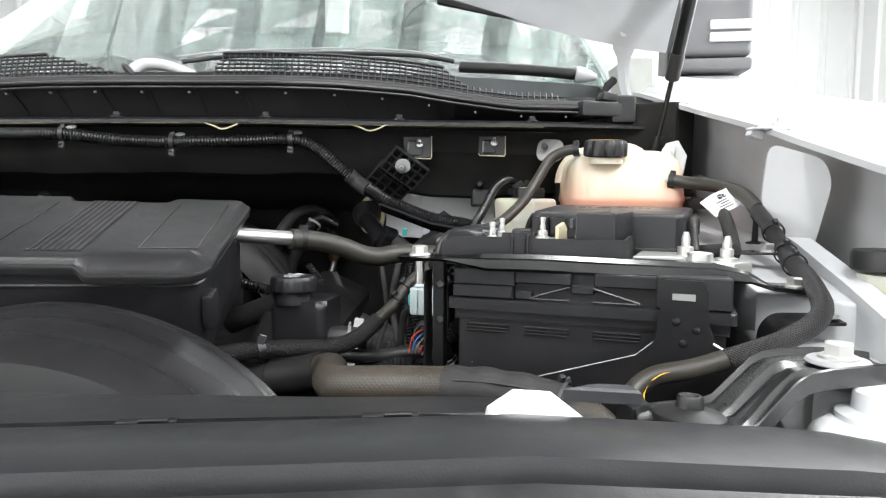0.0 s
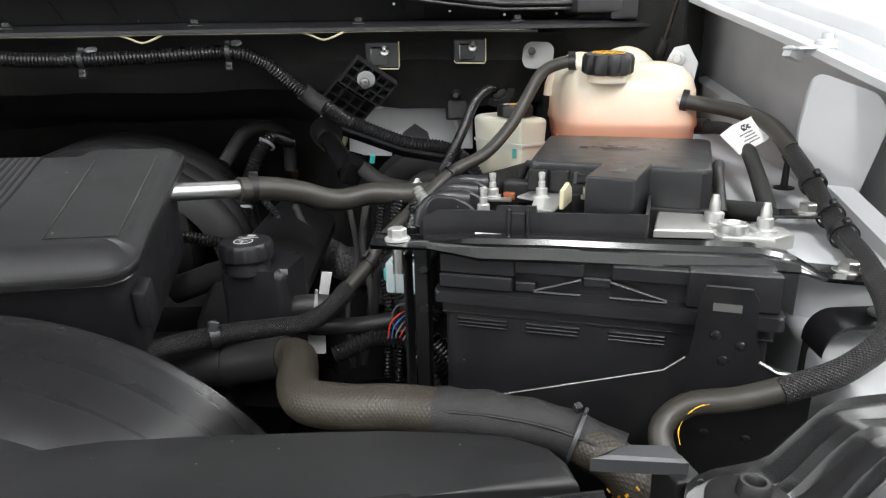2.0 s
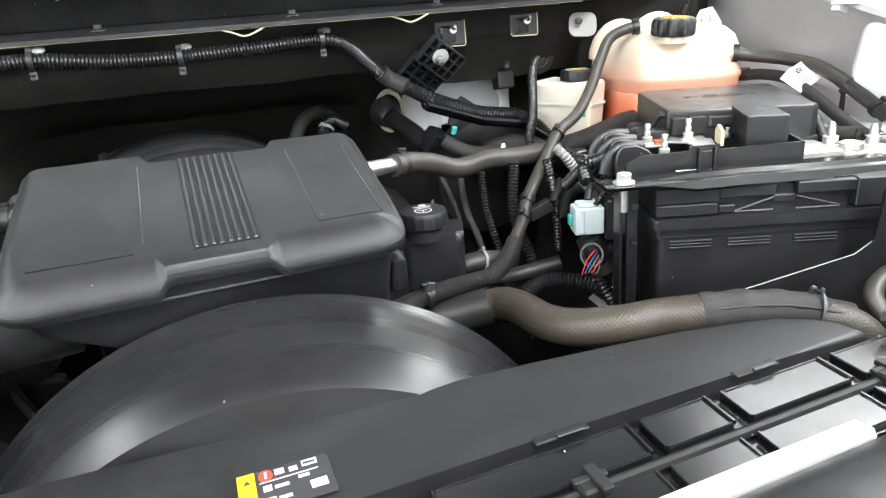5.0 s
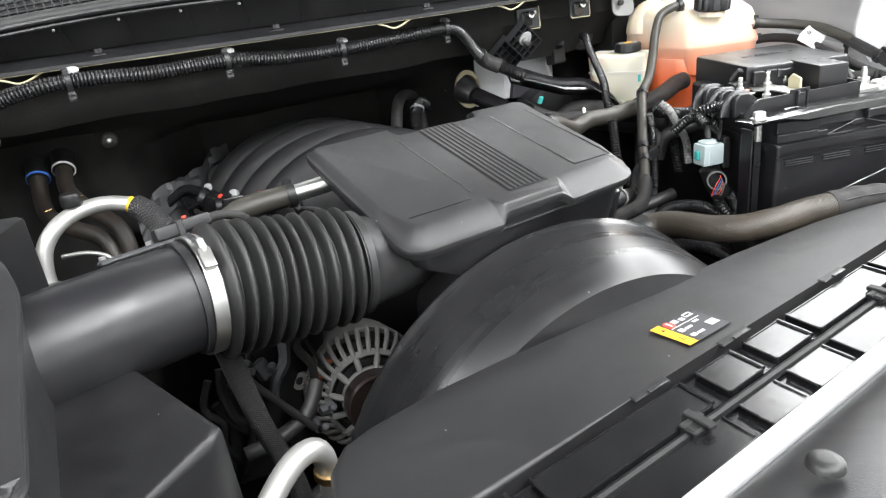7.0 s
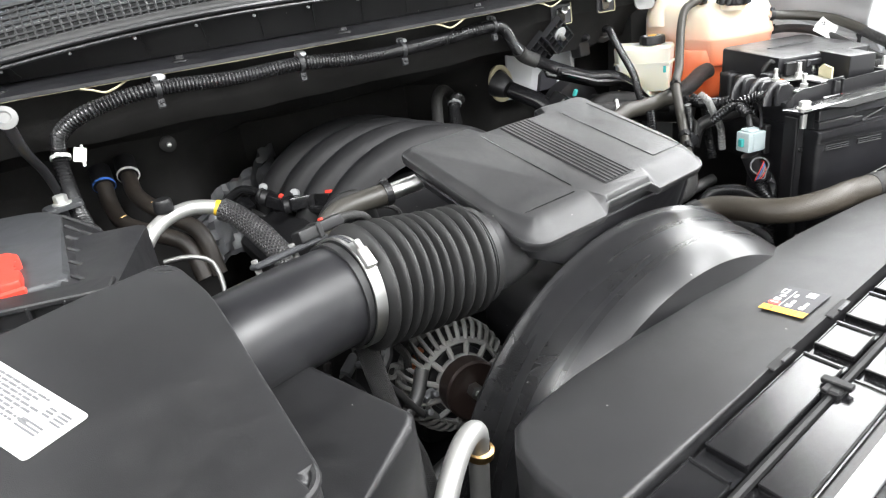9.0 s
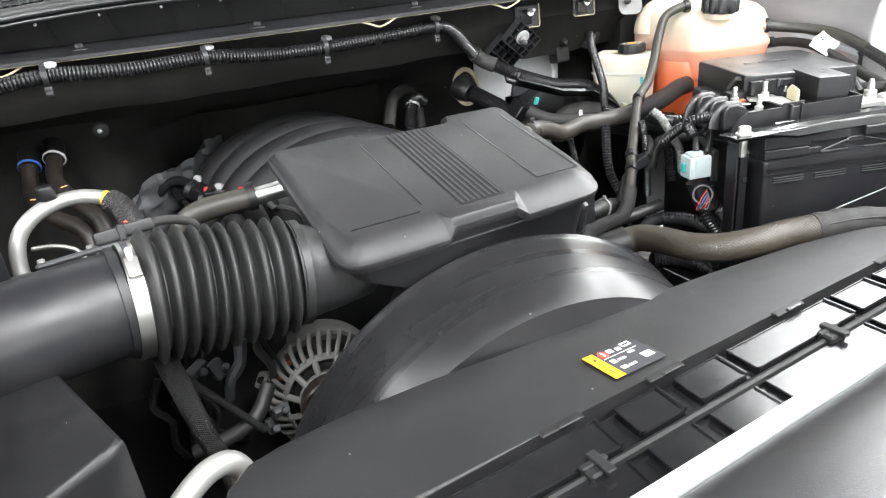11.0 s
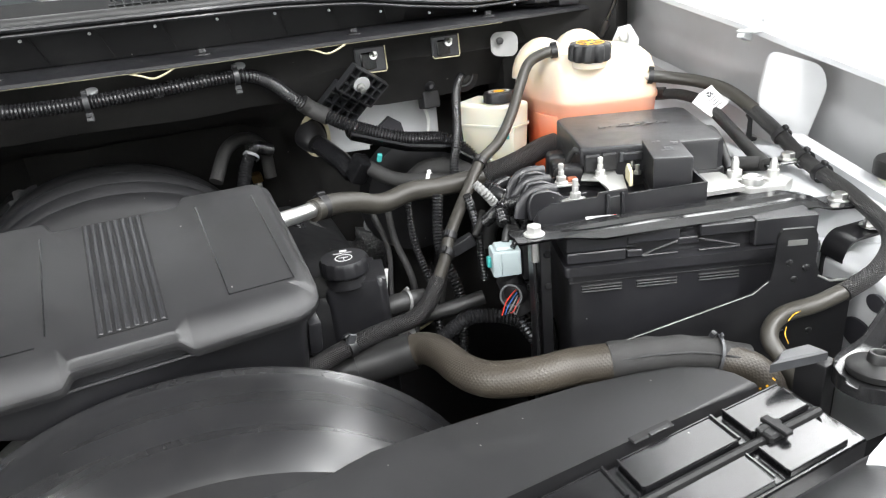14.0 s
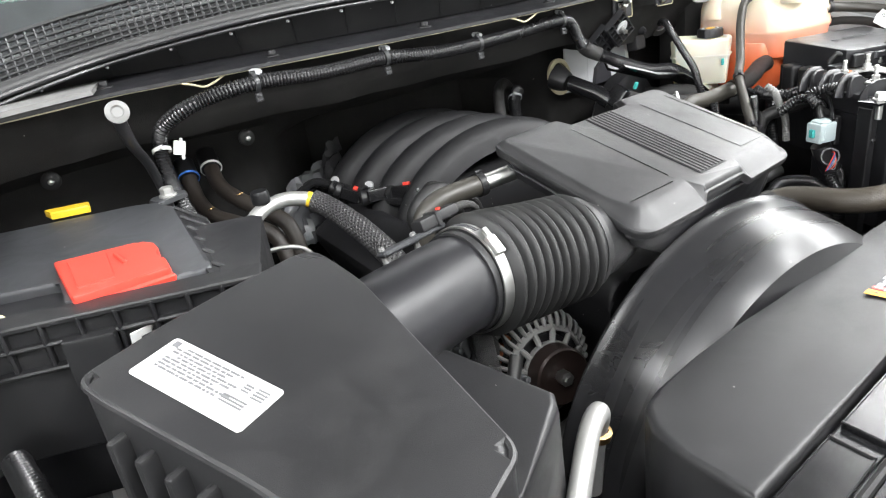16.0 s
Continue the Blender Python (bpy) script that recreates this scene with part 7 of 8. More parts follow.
for x0 in (0.045, 0.066):
    for dx, dy, w, h in ((0, 0.006, 0.016, 0.0012), (0, -0.006, 0.016, 0.0012), (-0.008, 0, 0.0012, 0.012), (0.008, 0, 0.0012, 0.012)):
        box(bm, (w, h, 0.0006), LT @ Matrix.Translation((x0 + dx, dy, 0)))
part("embossing", bm, M_COVER, fuse)
for k in range(3):
    p = Vector((0.118, 0.87, 0)).lerp(Vector((0.172, 1.0, 0)), (k + 0.3) / 3)
    part("side_block", box(bmesh.new(), (0.03, 0.035, 0.075), pose(p.x - 0.010, p.y, 1.17, 0, 0, -22), 0.008, 3), M_DEEP, fuse)

ft = thing("fuse_terminal_tray", (0.10, 0.80, 1.22), "open black terminal tray on top of the battery", "terminal tray")
OUT = [(0.004, 0.752), (0.020, 0.742), (0.196, 0.706), (0.200, 0.712), (0.236, 0.80), (0.13, 0.852), (0.10, 0.875), (0.05, 0.86)]
part("floor", prism(bmesh.new(), OUT, 1.222, 1.229), M_SATIN, ft)
bm = strip([[(x, y, 1.224), (x, y, z), (x + 0.0015, y + 0.003, z), (x + 0.0015, y + 0.003, 1.224)] for x, y, z in ((0.002, 0.766, 1.232), (0.005, 0.758, 1.245), (0.018, 0.752, 1.253), (0.072, 0.742, 1.253), (0.073, 0.7418, 1.258), (0.107, 0.735, 1.258), (0.108, 0.7348, 1.252), (0.203, 0.716, 1.252))], True)
part("front_wall", bm, M_SATIN, ft)
bm = strip([[(x, y, 1.224), (x, y, z), (x - 0.003, y, z), (x - 0.003, y, 1.224)] for x, y, z in ((0.204, 0.716, 1.252), (0.222, 0.762, 1.254), (0.236, 0.80, 1.25))], True)
part("end_wall", bm, M_SATIN, ft)
for k, (x, y) in enumerate(((0.022, 0.795), (0.034, 0.832), (0.048, 0.872))):
    q = frame_of((x, y, 1.224), (0.95, 0.25 - 0.9 * 0.3, 0), (0.0, 0.0, 1.0))
    fin = [(-0.012, 0.0), (-0.014, 0.014)] + [(-0.002 - 0.012 * math.cos(radians(a)), 0.018 + 0.016 * math.sin(radians(a))) for a in (20, 45, 70, 90)] + [(0.014, 0.033), (0.028, 0.026), (0.036, 0.018), (0.036, 0.0)]
    part("cable_hood", prism(bmesh.new(), fin, -0.003, 0.003, q @ Matrix.Translation((0, 0, 0.006)), 0.0015, 1), M_SATIN, ft, "arched black divider")
    part("hood_shell", sweep(bmesh.new(), spline([q @ Vector((-0.016, 0.0, -0.008)), q @ Vector((-0.012, 0.016, -0.008)), q @ Vector((0.002, 0.026, -0.008)), q @ Vector((0.03, 0.024, -0.008))], 0.005), 0.0065, 12, 0, 1.6), M_SATIN, ft, "rounded black cable hood")
    part("divider", box(bmesh.new(), (0.045, 0.0025, 0.014), q @ Matrix.Translation((0.052, 0.0, -0.010)) @ pose(0, 0, 0, -90), 0.0008, 1), M_SATIN, ft)
for x, y in ((0.083, 0.737), (0.100, 0.7335)):
    part("clip_rib", box(bmesh.new(), (0.0035, 0.006, 0.034), pose(x, y, 1.222, 0, 0, -12), 0.001, 1), M_SATIN, ft)
part("clip_plate", box(bmesh.new(), (0.014, 0.003, 0.030), pose(0.0915, 0.7365, 1.2225, 0, 0, -12), 0.001, 1), M_DEEP, ft)
BUS = [(0.130, 0.862), (0.166, 0.848), (0.150, 0.818), (0.157, 0.814), (0.128, 0.764), (0.108, 0.772), (0.121, 0.814), (0.105, 0.830)]
part("bus_bar", prism(bmesh.new(), BUS, 1.244, 1.2465, Matrix(), 0.0008, 1), M_BRIGHT, ft, "pale plated bus bar")
part("bus_bar", prism(bmesh.new(), [(0.062, 0.845), (0.100, 0.832), (0.097, 0.820), (0.059, 0.832)], 1.242, 1.2445, Matrix(), 0.0008, 1), M_STEEL, ft)
part("bus_bar", prism(bmesh.new(), [(0.050, 0.790), (0.080, 0.782), (0.076, 0.768), (0.046, 0.776)], 1.240, 1.2425, Matrix(), 0.0008, 1), M_STEEL, ft)
part("stop", prism(bmesh.new(), [(-0.017, 0), (0.017, 0), (0.017, 0.014), (0.006, 0.022), (-0.017, 0.018)], -0.002, 0.002, frame_of((0.146, 0.786, 1.2455), (0.45, 0.89, 0), (0, 0, 1)), 0.0008, 1), M_CREAM, ft, "cream plastic stop")
for x, y, z in ((0.080, 0.836, 1.2445), (0.129, 0.823, 1.2465), (0.064, 0.776, 1.2425)):
    part("terminal_stud", lathe(bmesh.new(), ((0.0085, 0), (0.0085, 0.002), (0.0062, 0.0025), (0.0062, 0.009), (0.0038, 0.010), (0.0038, 0.016), (0.0030, 0.0165), (0.0030, 0.020), (0.0036, 0.0205), (0.0036, 0.025), (0.002, 0.026)), Matrix.Translation((x, y, z)), 12), M_BRIGHT, ft, "bright threaded stud and nut")
for x, y in ((0.180, 0.827), (0.169, 0.801)):
    part("small_stud", lathe(bmesh.new(), ((0.0045, 0), (0.0045, 0.004), (0.0028, 0.005), (0.0028, 0.012)), Matrix.Translation((x, y, 1.248)), 10), M_STEEL, ft)
    part("stud_web", box(bmesh.new(), (0.030, 0.003, 0.020), pose(x + 0.004, y + 0.010, 1.230, 0, 0, -20), 0.0008, 1), M_DEEP, ft)
part("orange_fuse", box(bmesh.new(), (0.012, 0.010, 0.008), pose(0.098, 0.840, 1.240, 0, 0, -16), 0.001, 1), M_COPPER, ft)
part("holder", box(bmesh.new(), (0.032, 0.022, 0.024), pose(0.112, 0.865, 1.232, 0, 0, -16), 0.004, 2), M_SATIN, ft)
part("holder", box(bmesh.new(), (0.034, 0.018, 0.022), pose(0.172, 0.846, 1.240, 0, 0, -16), 0.002, 1), M_DEEP, ft)
part("lead", tube([(0.118, 0.885, 1.255), (0.124, 0.875, 1.272), (0.134, 0.858, 1.266), (0.150, 0.842, 1.258), (0.168, 0.835, 1.262)], 0.0042), M_RUBBLK, ft)
part("lead_plug", box(bmesh.new(), (0.03, 0.014, 0.012), pose(0.182, 0.828, 1.258, 0, 0, -20), 0.002, 1), M_SATIN, ft)
part("plug_collar", box(bmesh.new(), (0.006, 0.015, 0.013), pose(0.168, 0.835, 1.2575, 0, 0, -20), 0.001, 1), M_COVER, ft)
for x, y in ((0.128, 0.84), (0.150, 0.835)):
    part("latch", box(bmesh.new(), (0.020, 0.010, 0.022), pose(x, y, 1.25, 0, 0, -20), 0.0015, 1), M_DEEP, ft)

rel = thing("relay_box", (0.18, 0.745, 1.25), "square black relay with pale printed marks", "relay")
RQ = frame_of((0.197, 0.783, 1.236), (0.042, -0.022, 0), (0.045, 0.09, 0))
part("case", box(bmesh.new(), (0.046, 0.092, 0.045), RQ, 0.003, 2), M_SATIN, rel)
part("skirt", box(bmesh.new(), (0.049, 0.095, 0.012), RQ @ Matrix.Translation((0, 0, -0.006)), 0.002, 1), M_SATIN, rel)
RT = RQ @ Matrix.Translation((0, 0, 0.0451))
bm = bmesh.new()
flat_bars(bm, RT, [(0.002, 0.002, 0.008, 0.0016), (0.002, -0.006, 0.008, 0.0016), (-0.002, -0.002, 0.0014, 0.008), (0.006, -0.002, 0.0014, 0.008), (0.0, -0.012, 0.014, 0.0016), (0.014, 0.024, 0.008, 0.003), (0.014, 0.016, 0.006, 0.002), (-0.010, 0.032, 0.003, 0.003), (-0.004, 0.032, 0.003, 0.003)], 0)
part("print_block", bm, M_GREYINK, rel)
mp = thing("terminal_plate", (0.25, 0.765, 1.23), "bright steel plate with battery clamps", "terminal plate")
part("plate", prism(bmesh.new(), [(0.250, 0.815), (0.290, 0.806), (0.268, 0.724), (0.216, 0.734)], 1.226, 1.2335, Matrix(), 0.0015, 1), M_BRIGHT, mp)
part("clamp", prism(bmesh.new(), [(0.262, 0.748), (0.275, 0.722), (0.318, 0.710), (0.342, 0.722), (0.345, 0.745), (0.318, 0.756), (0.290, 0.776), (0.272, 0.772)], 1.215, 1.229, Matrix(), 0.003, 2), M_BRIGHT, mp, "cast terminal clamp")
for x, y, z, s in ((0.282, 0.757, 1.229, 1.0), (0.290, 0.734, 1.229, 0.0), (0.318, 0.731, 1.229, 0.8)):
    if s:
        part("terminal_nut", lathe(bmesh.new(), ((0.012, 0), (0.012, 0.003), (0.009 * s, 0.004), (0.009 * s, 0.013), (0.005, 0.014), (0.005, 0.013 + 0.016 * s - 0.006), (0.003, 0.016 + 0.014 * s)), Matrix.Translation((x, y, z)), 12), M_BRIGHT, mp)
    else:
        part("battery_post", lathe(bmesh.new(), ((0.014, 0), (0.0135, 0.008), (0.0115, 0.009), (0.0105, 0.006), (0.001, 0.006)), Matrix.Translation((x, y, z)), 20), M_ALU, mp)
part("negative_lead", tube([(0.345, 0.77, 1.236), (0.325, 0.80, 1.232), (0.315, 0.85, 1.225), (0.33, 0.90, 1.22)], 0.010), M_TAPE, mp)
part("lead_fan", tube([(0.305, 0.79, 1.232), (0.312, 0.82, 1.262), (0.33, 0.86, 1.268), (0.345, 0.90, 1.25)], 0.006), M_RUBBLK, mp)
hz = hose("fuse_cables", "thick braided cables entering the fuse box", "cable", [
    ("cable", [(0.02, 0.955, 1.13), (0.03, 0.95, 1.165), (0.05, 0.93, 1.18), (0.085, 0.905, 1.19), (0.11, 0.90, 1.21)], 0.012, M_RUBBLK, ""),
    ("cable", [(-0.005, 0.83, 1.21), (0.002, 0.85, 1.225), (0.018, 0.83, 1.235), (0.022, 0.80, 1.238)], 0.009, M_LOOM, "loom"),
    ("strap", [(-0.01, 0.80, 1.19), (0.03, 0.83, 1.215), (0.062, 0.875, 1.245)], 0.0035, M_LOOM, "loom")], "cables")

# pale plug hanging beside the battery
pc = thing("pale_plug", (-0.012, 0.815, 1.15), "pale grey-blue wiring plug with a teal latch", "plug")
PF = frame_of((-0.014, 0.815, 1.148), (0.97, -0.24, 0), (0.24, 0.97, 0))
part("body", box(bmesh.new(), (0.036, 0.030, 0.034), PF @ Matrix.Translation((0, 0, 0.004)), 0.003), M_PALEBLUE, pc)
part("shoulder", box(bmesh.new(), (0.026, 0.024, 0.005), PF @ Matrix.Translation((0, 0, 0.037)), 0.002, 1), M_PALEBLUE, pc)
part("fin", box(bmesh.new(), (0.003, 0.033, 0.030), PF @ Matrix.Translation((-0.008, 0, 0.006)), 0.001, 1), M_PALEBLUE, pc)
part("latch", box(bmesh.new(), (0.006, 0.010, 0.014), PF @ Matrix.Translation((-0.020, 0, 0.014)), 0.0015, 1), M_TEAL, pc, "teal latch")
part("carrier", box(bmesh.new(), (0.012, 0.03, 0.05), PF @ Matrix.Translation((0.026, 0.004, -0.006)), 0.002, 1), M_DEEP, pc)
pp = part("wire_plug", sweep(bmesh.new(), [Vector((-0.012, 0.815, 1.145)), Vector((-0.004, 0.808, 1.118)), Vector((0.004, 0.802, 1.10))], 0.016, 14), M_DEEP, pc)
part("wire_collar", lathe(bmesh.new(), ((0.0125, 0), (0.0150, 0), (0.0150, 0.018), (0.0125, 0.018)), along((-0.020, 0.792, 1.130), (-0.004, 0.806, 1.122)), 18), M_COVER, pp, "grey plug collar")
for k, m in enumerate((M_REDP, M_BLUEP, M_EAR, M_REDP, M_EAR)):
    part("wire", tube([(-0.006, 0.800, 1.132 - 0.004 * k), (-0.018 + 0.002 * k, 0.786, 1.138 - 0.004 * k), (-0.030 + 0.003 * k, 0.784, 1.128 - 0.005 * k), (-0.034 + 0.004 * k, 0.790, 1.108)], 0.0008, 0.004, 6), m, pp)
part("loop", tube([(-0.01, 0.82, 1.19), (0.0, 0.83, 1.205), (0.015, 0.825, 1.195), (0.02, 0.82, 1.17)], 0.005), M_RUBBLK, pc)
ol = thing("olive_plug", (0.0, 1.38, 0.85), "olive plastic plug holder with a red lock", "plug")
OF = frame_of((0.035, 1.38, 0.785), (0.93, -0.2, 0.30), (0.2, 0.95, 0.1)) @ pose(0, 0, 0, 0, -14, 0)
for dx, sx, dz, sz in ((-0.022, 0.005, 0.0, 0.095), (0.022, 0.005, 0.0, 0.095), (0.0, 0.049, 0.091, 0.006), (0.0, 0.049, 0.0, 0.006)):
    part("frame", box(bmesh.new(), (sx, 0.03, sz), OF @ Matrix.Translation((dx, 0, dz)), 0.002, 1), M_CREAM, ol)
part("body", box(bmesh.new(), (0.030, 0.022, 0.075), OF @ Matrix.Translation((0, -0.004, 0.006)), 0.003, 1), M_DEEP, ol)
part("lock", box(bmesh.new(), (0.020, 0.010, 0.012), OF @ Matrix.Translation((0, -0.012, 0.078)), 0.002, 1), M_REDP, ol)

# ---- right front corner: lamp bracket and bushing, washer filler ----
lb2 = thing("lamp_bracket", (0.22, 0.48, 1.14), "pressed black steel bracket with a rubber bushing", "bracket")
AXIS = Vector((0.115, 0.015, 0)).normalized()
SIDE = Vector((-AXIS.y, AXIS.x, 0))
rows = []
for a, wl, wr, z, h in ((-0.036, 0.006, 0.006, 1.138, 0), (-0.034, 0.014, 0.014, 1.138, 0), (-0.027, 0.024, 0.024, 1.138, 0), (-0.016, 0.031, 0.031, 1.138, 0), (-0.003, 0.035, 0.034, 1.138, 0), (0.012, 0.036, 0.033, 1.138, 0), (0.026, 0.036, 0.030, 1.139, 0.001), (0.036, 0.036, 0.028, 1.142, 0.006), (0.052, 0.036, 0.026, 1.157, 0.009), (0.066, 0.036, 0.025, 1.170, 0.008), (0.076, 0.036, 0.024, 1.175, 0.006), (0.092, 0.036, 0.023, 1.177, 0.001), (0.115, 0.034, 0.022, 1.178, 0.0), (0.138, 0.026, 0.018, 1.178, 0.0), (0.148, 0.012, 0.008, 1.178, 0.0)):
    c = Vector((0.187, 0.473, z)) + AXIS * a
    rows.append([c + SIDE * (v * (wl if v > 0 else wr)) + Vector((0, 0, lift + h * k)) for v, lift, k in ((-1, 0.004, 0), (-0.96, 0.005, 0), (-0.90, 0.001, 0), (-0.72, 0, 0), (-0.62, 0, 0.9), (-0.40, 0, 1.0), (-0.30, 0, 0.1), (0.10, 0, 0.1), (0.18, 0, 1.0), (0.42, 0, 0.9), (0.52, 0, 0), (0.90, 0.001, 0), (0.96, 0.006, 0), (1, 0.005, 0), (0.985, -0.010, 0), (-0.985, -0.010, 0))])
# base lifted to make up for missing highlights on the black paint
part("pressing", strip(rows, True), mat("lifted_gloss_black_paint", (0.022, 0.022, 0.023), 0.20, bump=0.06, spec=0.9, var=0.4, dust=0.1, smear=2.0), lb2)
BU = pose(0.187, 0.473, 1.1385, -3, 3, 0)
bush = part("bushing", lathe(bmesh.new(), ((0.0240, 0), (0.0255, 0.002), (0.0255, 0.0065), (0.0235, 0.0085), (0.0120, 0.0105), (0.0098, 0.0115), (0.0092, 0.0185), (0.0082, 0.0203), (0.0062, 0.0203), (0.0053, 0.0190), (0.0050, 0.008), (0.001, 0.008)), BU, 48), M_RUBBLK, lb2, "round black rubber bushing")
part("washer", lathe(bmesh.new(), ((0.0215, 0), (0.0220, 0.001), (0.0205, 0.003), (0.012, 0.004)), pose(0.300, 0.488, 1.1795), 32), M_GREYPAINT, lb2, "dull zinc washer")
part("bolt", hex_bolt(bmesh.new(), pose(0.300, 0.488, 1.183), 0.0105, 0.011, 1.3), M_BRIGHT, lb2)
br2 = thing("tray_brace", (0.335, 0.625, 1.15), "curved black steel brace beside the battery", "brace")
rows = []
for k in range(9):
    a = radians(90 * k / 8)
    rows.append([(0.338 - 0.022 * math.cos(a), 0.650 - dy, 1.163 + 0.024 * math.sin(a) - dz) for dy, dz in ((0, 0), (0.030, 0.004), (0.030, 0.007), (0, 0.003))])
rows += [[(x, 0.650 - dy, 1.187 - dz) for dy, dz in ((0, 0), (0.030, 0.004), (0.030, 0.007), (0, 0.003))] for x in (0.360, 0.385)]
part("brace", strip(rows, True), M_PLATE, br2)
part("web", prism(bmesh.new(), [(0.316, 1.10), (0.330, 1.10), (0.340, 1.184), (0.326, 1.178), (0.318, 1.165)], 0, 0.003, Matrix.Translation((0, 0.650, 0)) @ pose(0, 0, 0, 90, 0, 0), 0.0008, 1), M_DEEP, br2)
part("bolt", hex_bolt(bmesh.new(), pose(0.372, 0.634, 1.186), 0.0085, 0.008, 1.5), M_STEEL, br2)
cl = thing("corner_clip", (0.13, 0.53, 1.13), "black plastic bridge at the radiator corner", "bridge")
bm = prism(bmesh.new(), [(0.104, 0.513), (0.163, 0.504), (0.158, 0.522), (0.132, 0.525), (0.126, 0.519)], 1.141, 1.152, Matrix(), 0.002, 1)
# lighter grey stands in for the sheen on the black plastic bridge
part("bridge", bm, M_COVER, cl)
part("post", box(bmesh.new(), (0.02, 0.03, 0.12), pose(0.160, 0.512, 1.022, 0, 0, 10), 0.003), M_DEEP, cl)
wf = thing("washer_filler", (0.45, 0.655, 1.1), "milky washer filler neck with a black cap", "filler neck")
part("neck", lathe(bmesh.new(), ((0.028, 0), (0.028, 0.10), (0.030, 0.11)), pose(0.447, 0.655, 1.115), 28), M_RES, wf)
wc = part("cap", lathe(bmesh.new(), ((0.034, 0), (0.036, 0.002), (0.036, 0.016), (0.034, 0.020), (0.002, 0.0205)), pose(0.447, 0.655, 1.228), 40), M_RUBBLK, wf)
bm = bmesh.new()
for k, (x, y, w, h) in enumerate(((-0.012, 0.0, 0.003, 0.012), (-0.006, 0.004, 0.003, 0.008), (0.0, 0.005, 0.003, 0.008), (0.006, 0.004, 0.003, 0.008), (0.0, -0.008, 0.022, 0.003))):
    box(bm, (w, h, 0.0006), pose(0.447 + x, 0.655 + y, 1.2486, 0, 0, 0))
part("symbol", bm, M_GREYINK, wc)

# ---- left side: pipes, alternator ----
ac = thing("ac_line", (-0.93, 1.05, 1.15), "bright aluminium air-conditioning line", "pipe")
part("pipe", tube([(-0.945, 1.03, 1.09), (-0.956, 1.058, 1.15), (-0.952, 1.070, 1.198), (-0.934, 1.080, 1.225), (-0.905, 1.098, 1.238), (-0.870, 1.110, 1.240), (-0.840, 1.106, 1.234), (-0.822, 1.098, 1.226)], 0.0105, 0.006, 18), M_BRIGHT, ac)
M_FLEX = weave_mat("coarse_braid", (0.040, 0.039, 0.040), 0.34, 800, 14, 1.1)
part("flex", sleeve([(-0.828, 1.101, 1.228), (-0.816, 1.085, 1.220), (-0.806, 1.04, 1.208), (-0.800, 0.985, 1.194), (-0.796, 0.93, 1.175), (-0.792, 0.89, 1.14)], 0.0165), M_FLEX, ac, "black braided flexible section")
part("yellow_band", lathe(bmesh.new(), ((0.0109, 0), (0.0116, 0), (0.0116, 0.006), (0.0109, 0.006)), along((-0.836, 1.105, 1.2325), (-0.822, 1.098, 1.226)), 18), M_YELLOWP, ac)
part("valve_cap", lathe(bmesh.new(), ((0.012, 0), (0.013, 0.002), (0.013, 0.014), (0.011, 0.018)), pose(-0.903, 1.100, 1.248), 16), M_DEEP, ac)
part("valve_stem", lathe(bmesh.new(), ((0.008, 0), (0.008, 0.02)), pose(-0.903, 1.099, 1.236), 14), M_ALU, ac)
part("thin_pipe", tube([(-0.93, 1.04, 1.20), (-0.90, 1.03, 1.20), (-0.875, 1.025, 1.185), (-0.872, 1.01, 1.15), (-0.885, 1.0, 1.12)], 0.0034), M_CAST, ac)
part("block_fitting", box(bmesh.new(), (0.035, 0.03, 0.03), pose(-0.955, 1.03, 1.14, 0, 0, 10), 0.004), M_CAST, ac)
part("fitting_cap", lathe(bmesh.new(), ((0.014, 0), (0.015, 0.003), (0.015, 0.018), (0.012, 0.022)), pose(-0.985, 1.03, 1.175), 16), M_DEEP, ac)
M_HEATER = mat("brown_black_rubber", (0.026, 0.021, 0.017), 0.45, bump=0.3, var=0.4, dust=0.08)
for label, pts, bandm in (("black heater hose with a blue collar", [(-0.948, 1.352, 1.262), (-0.950, 1.335, 1.250), (-0.952, 1.30, 1.222), (-0.945, 1.25, 1.205), (-0.915, 1.20, 1.192), (-0.88, 1.165, 1.172), (-0.872, 1.14, 1.12)], M_BLUEP), ("black heater hose with a white collar", [(-0.908, 1.352, 1.268), (-0.911, 1.335, 1.257), (-0.913, 1.29, 1.235), (-0.898, 1.24, 1.218), (-0.872, 1.195, 1.20), (-0.855, 1.16, 1.18), (-0.85, 1.14, 1.12)], M_WHITEP)):
    hh = hose("heater_hose", label, "hose", [("hose", pts, 0.0125, M_HEATER, "")], "heater hoses")
    part("collar", sweep(bmesh.new(), [Vector(pts[0]) + Vector((0, 0.012, 0.01)), Vector(pts[1])], 0.0165, 18), M_DEEP, hh)
    part("collar_ring", lathe(bmesh.new(), ((0.0158, 0), (0.0178, 0), (0.0178, 0.004), (0.0158, 0.004)), along(pts[1], pts[0]), 22), bandm, hh)
    part("paint_mark", box(bmesh.new(), (0.010, 0.005, 0.001), Matrix.Translation(Vector(pts[3]) + Vector((0, -0.004, 0.0122))) @ pose(0, 0, 0, -20, 0, 30)), M_BRASS, hh)
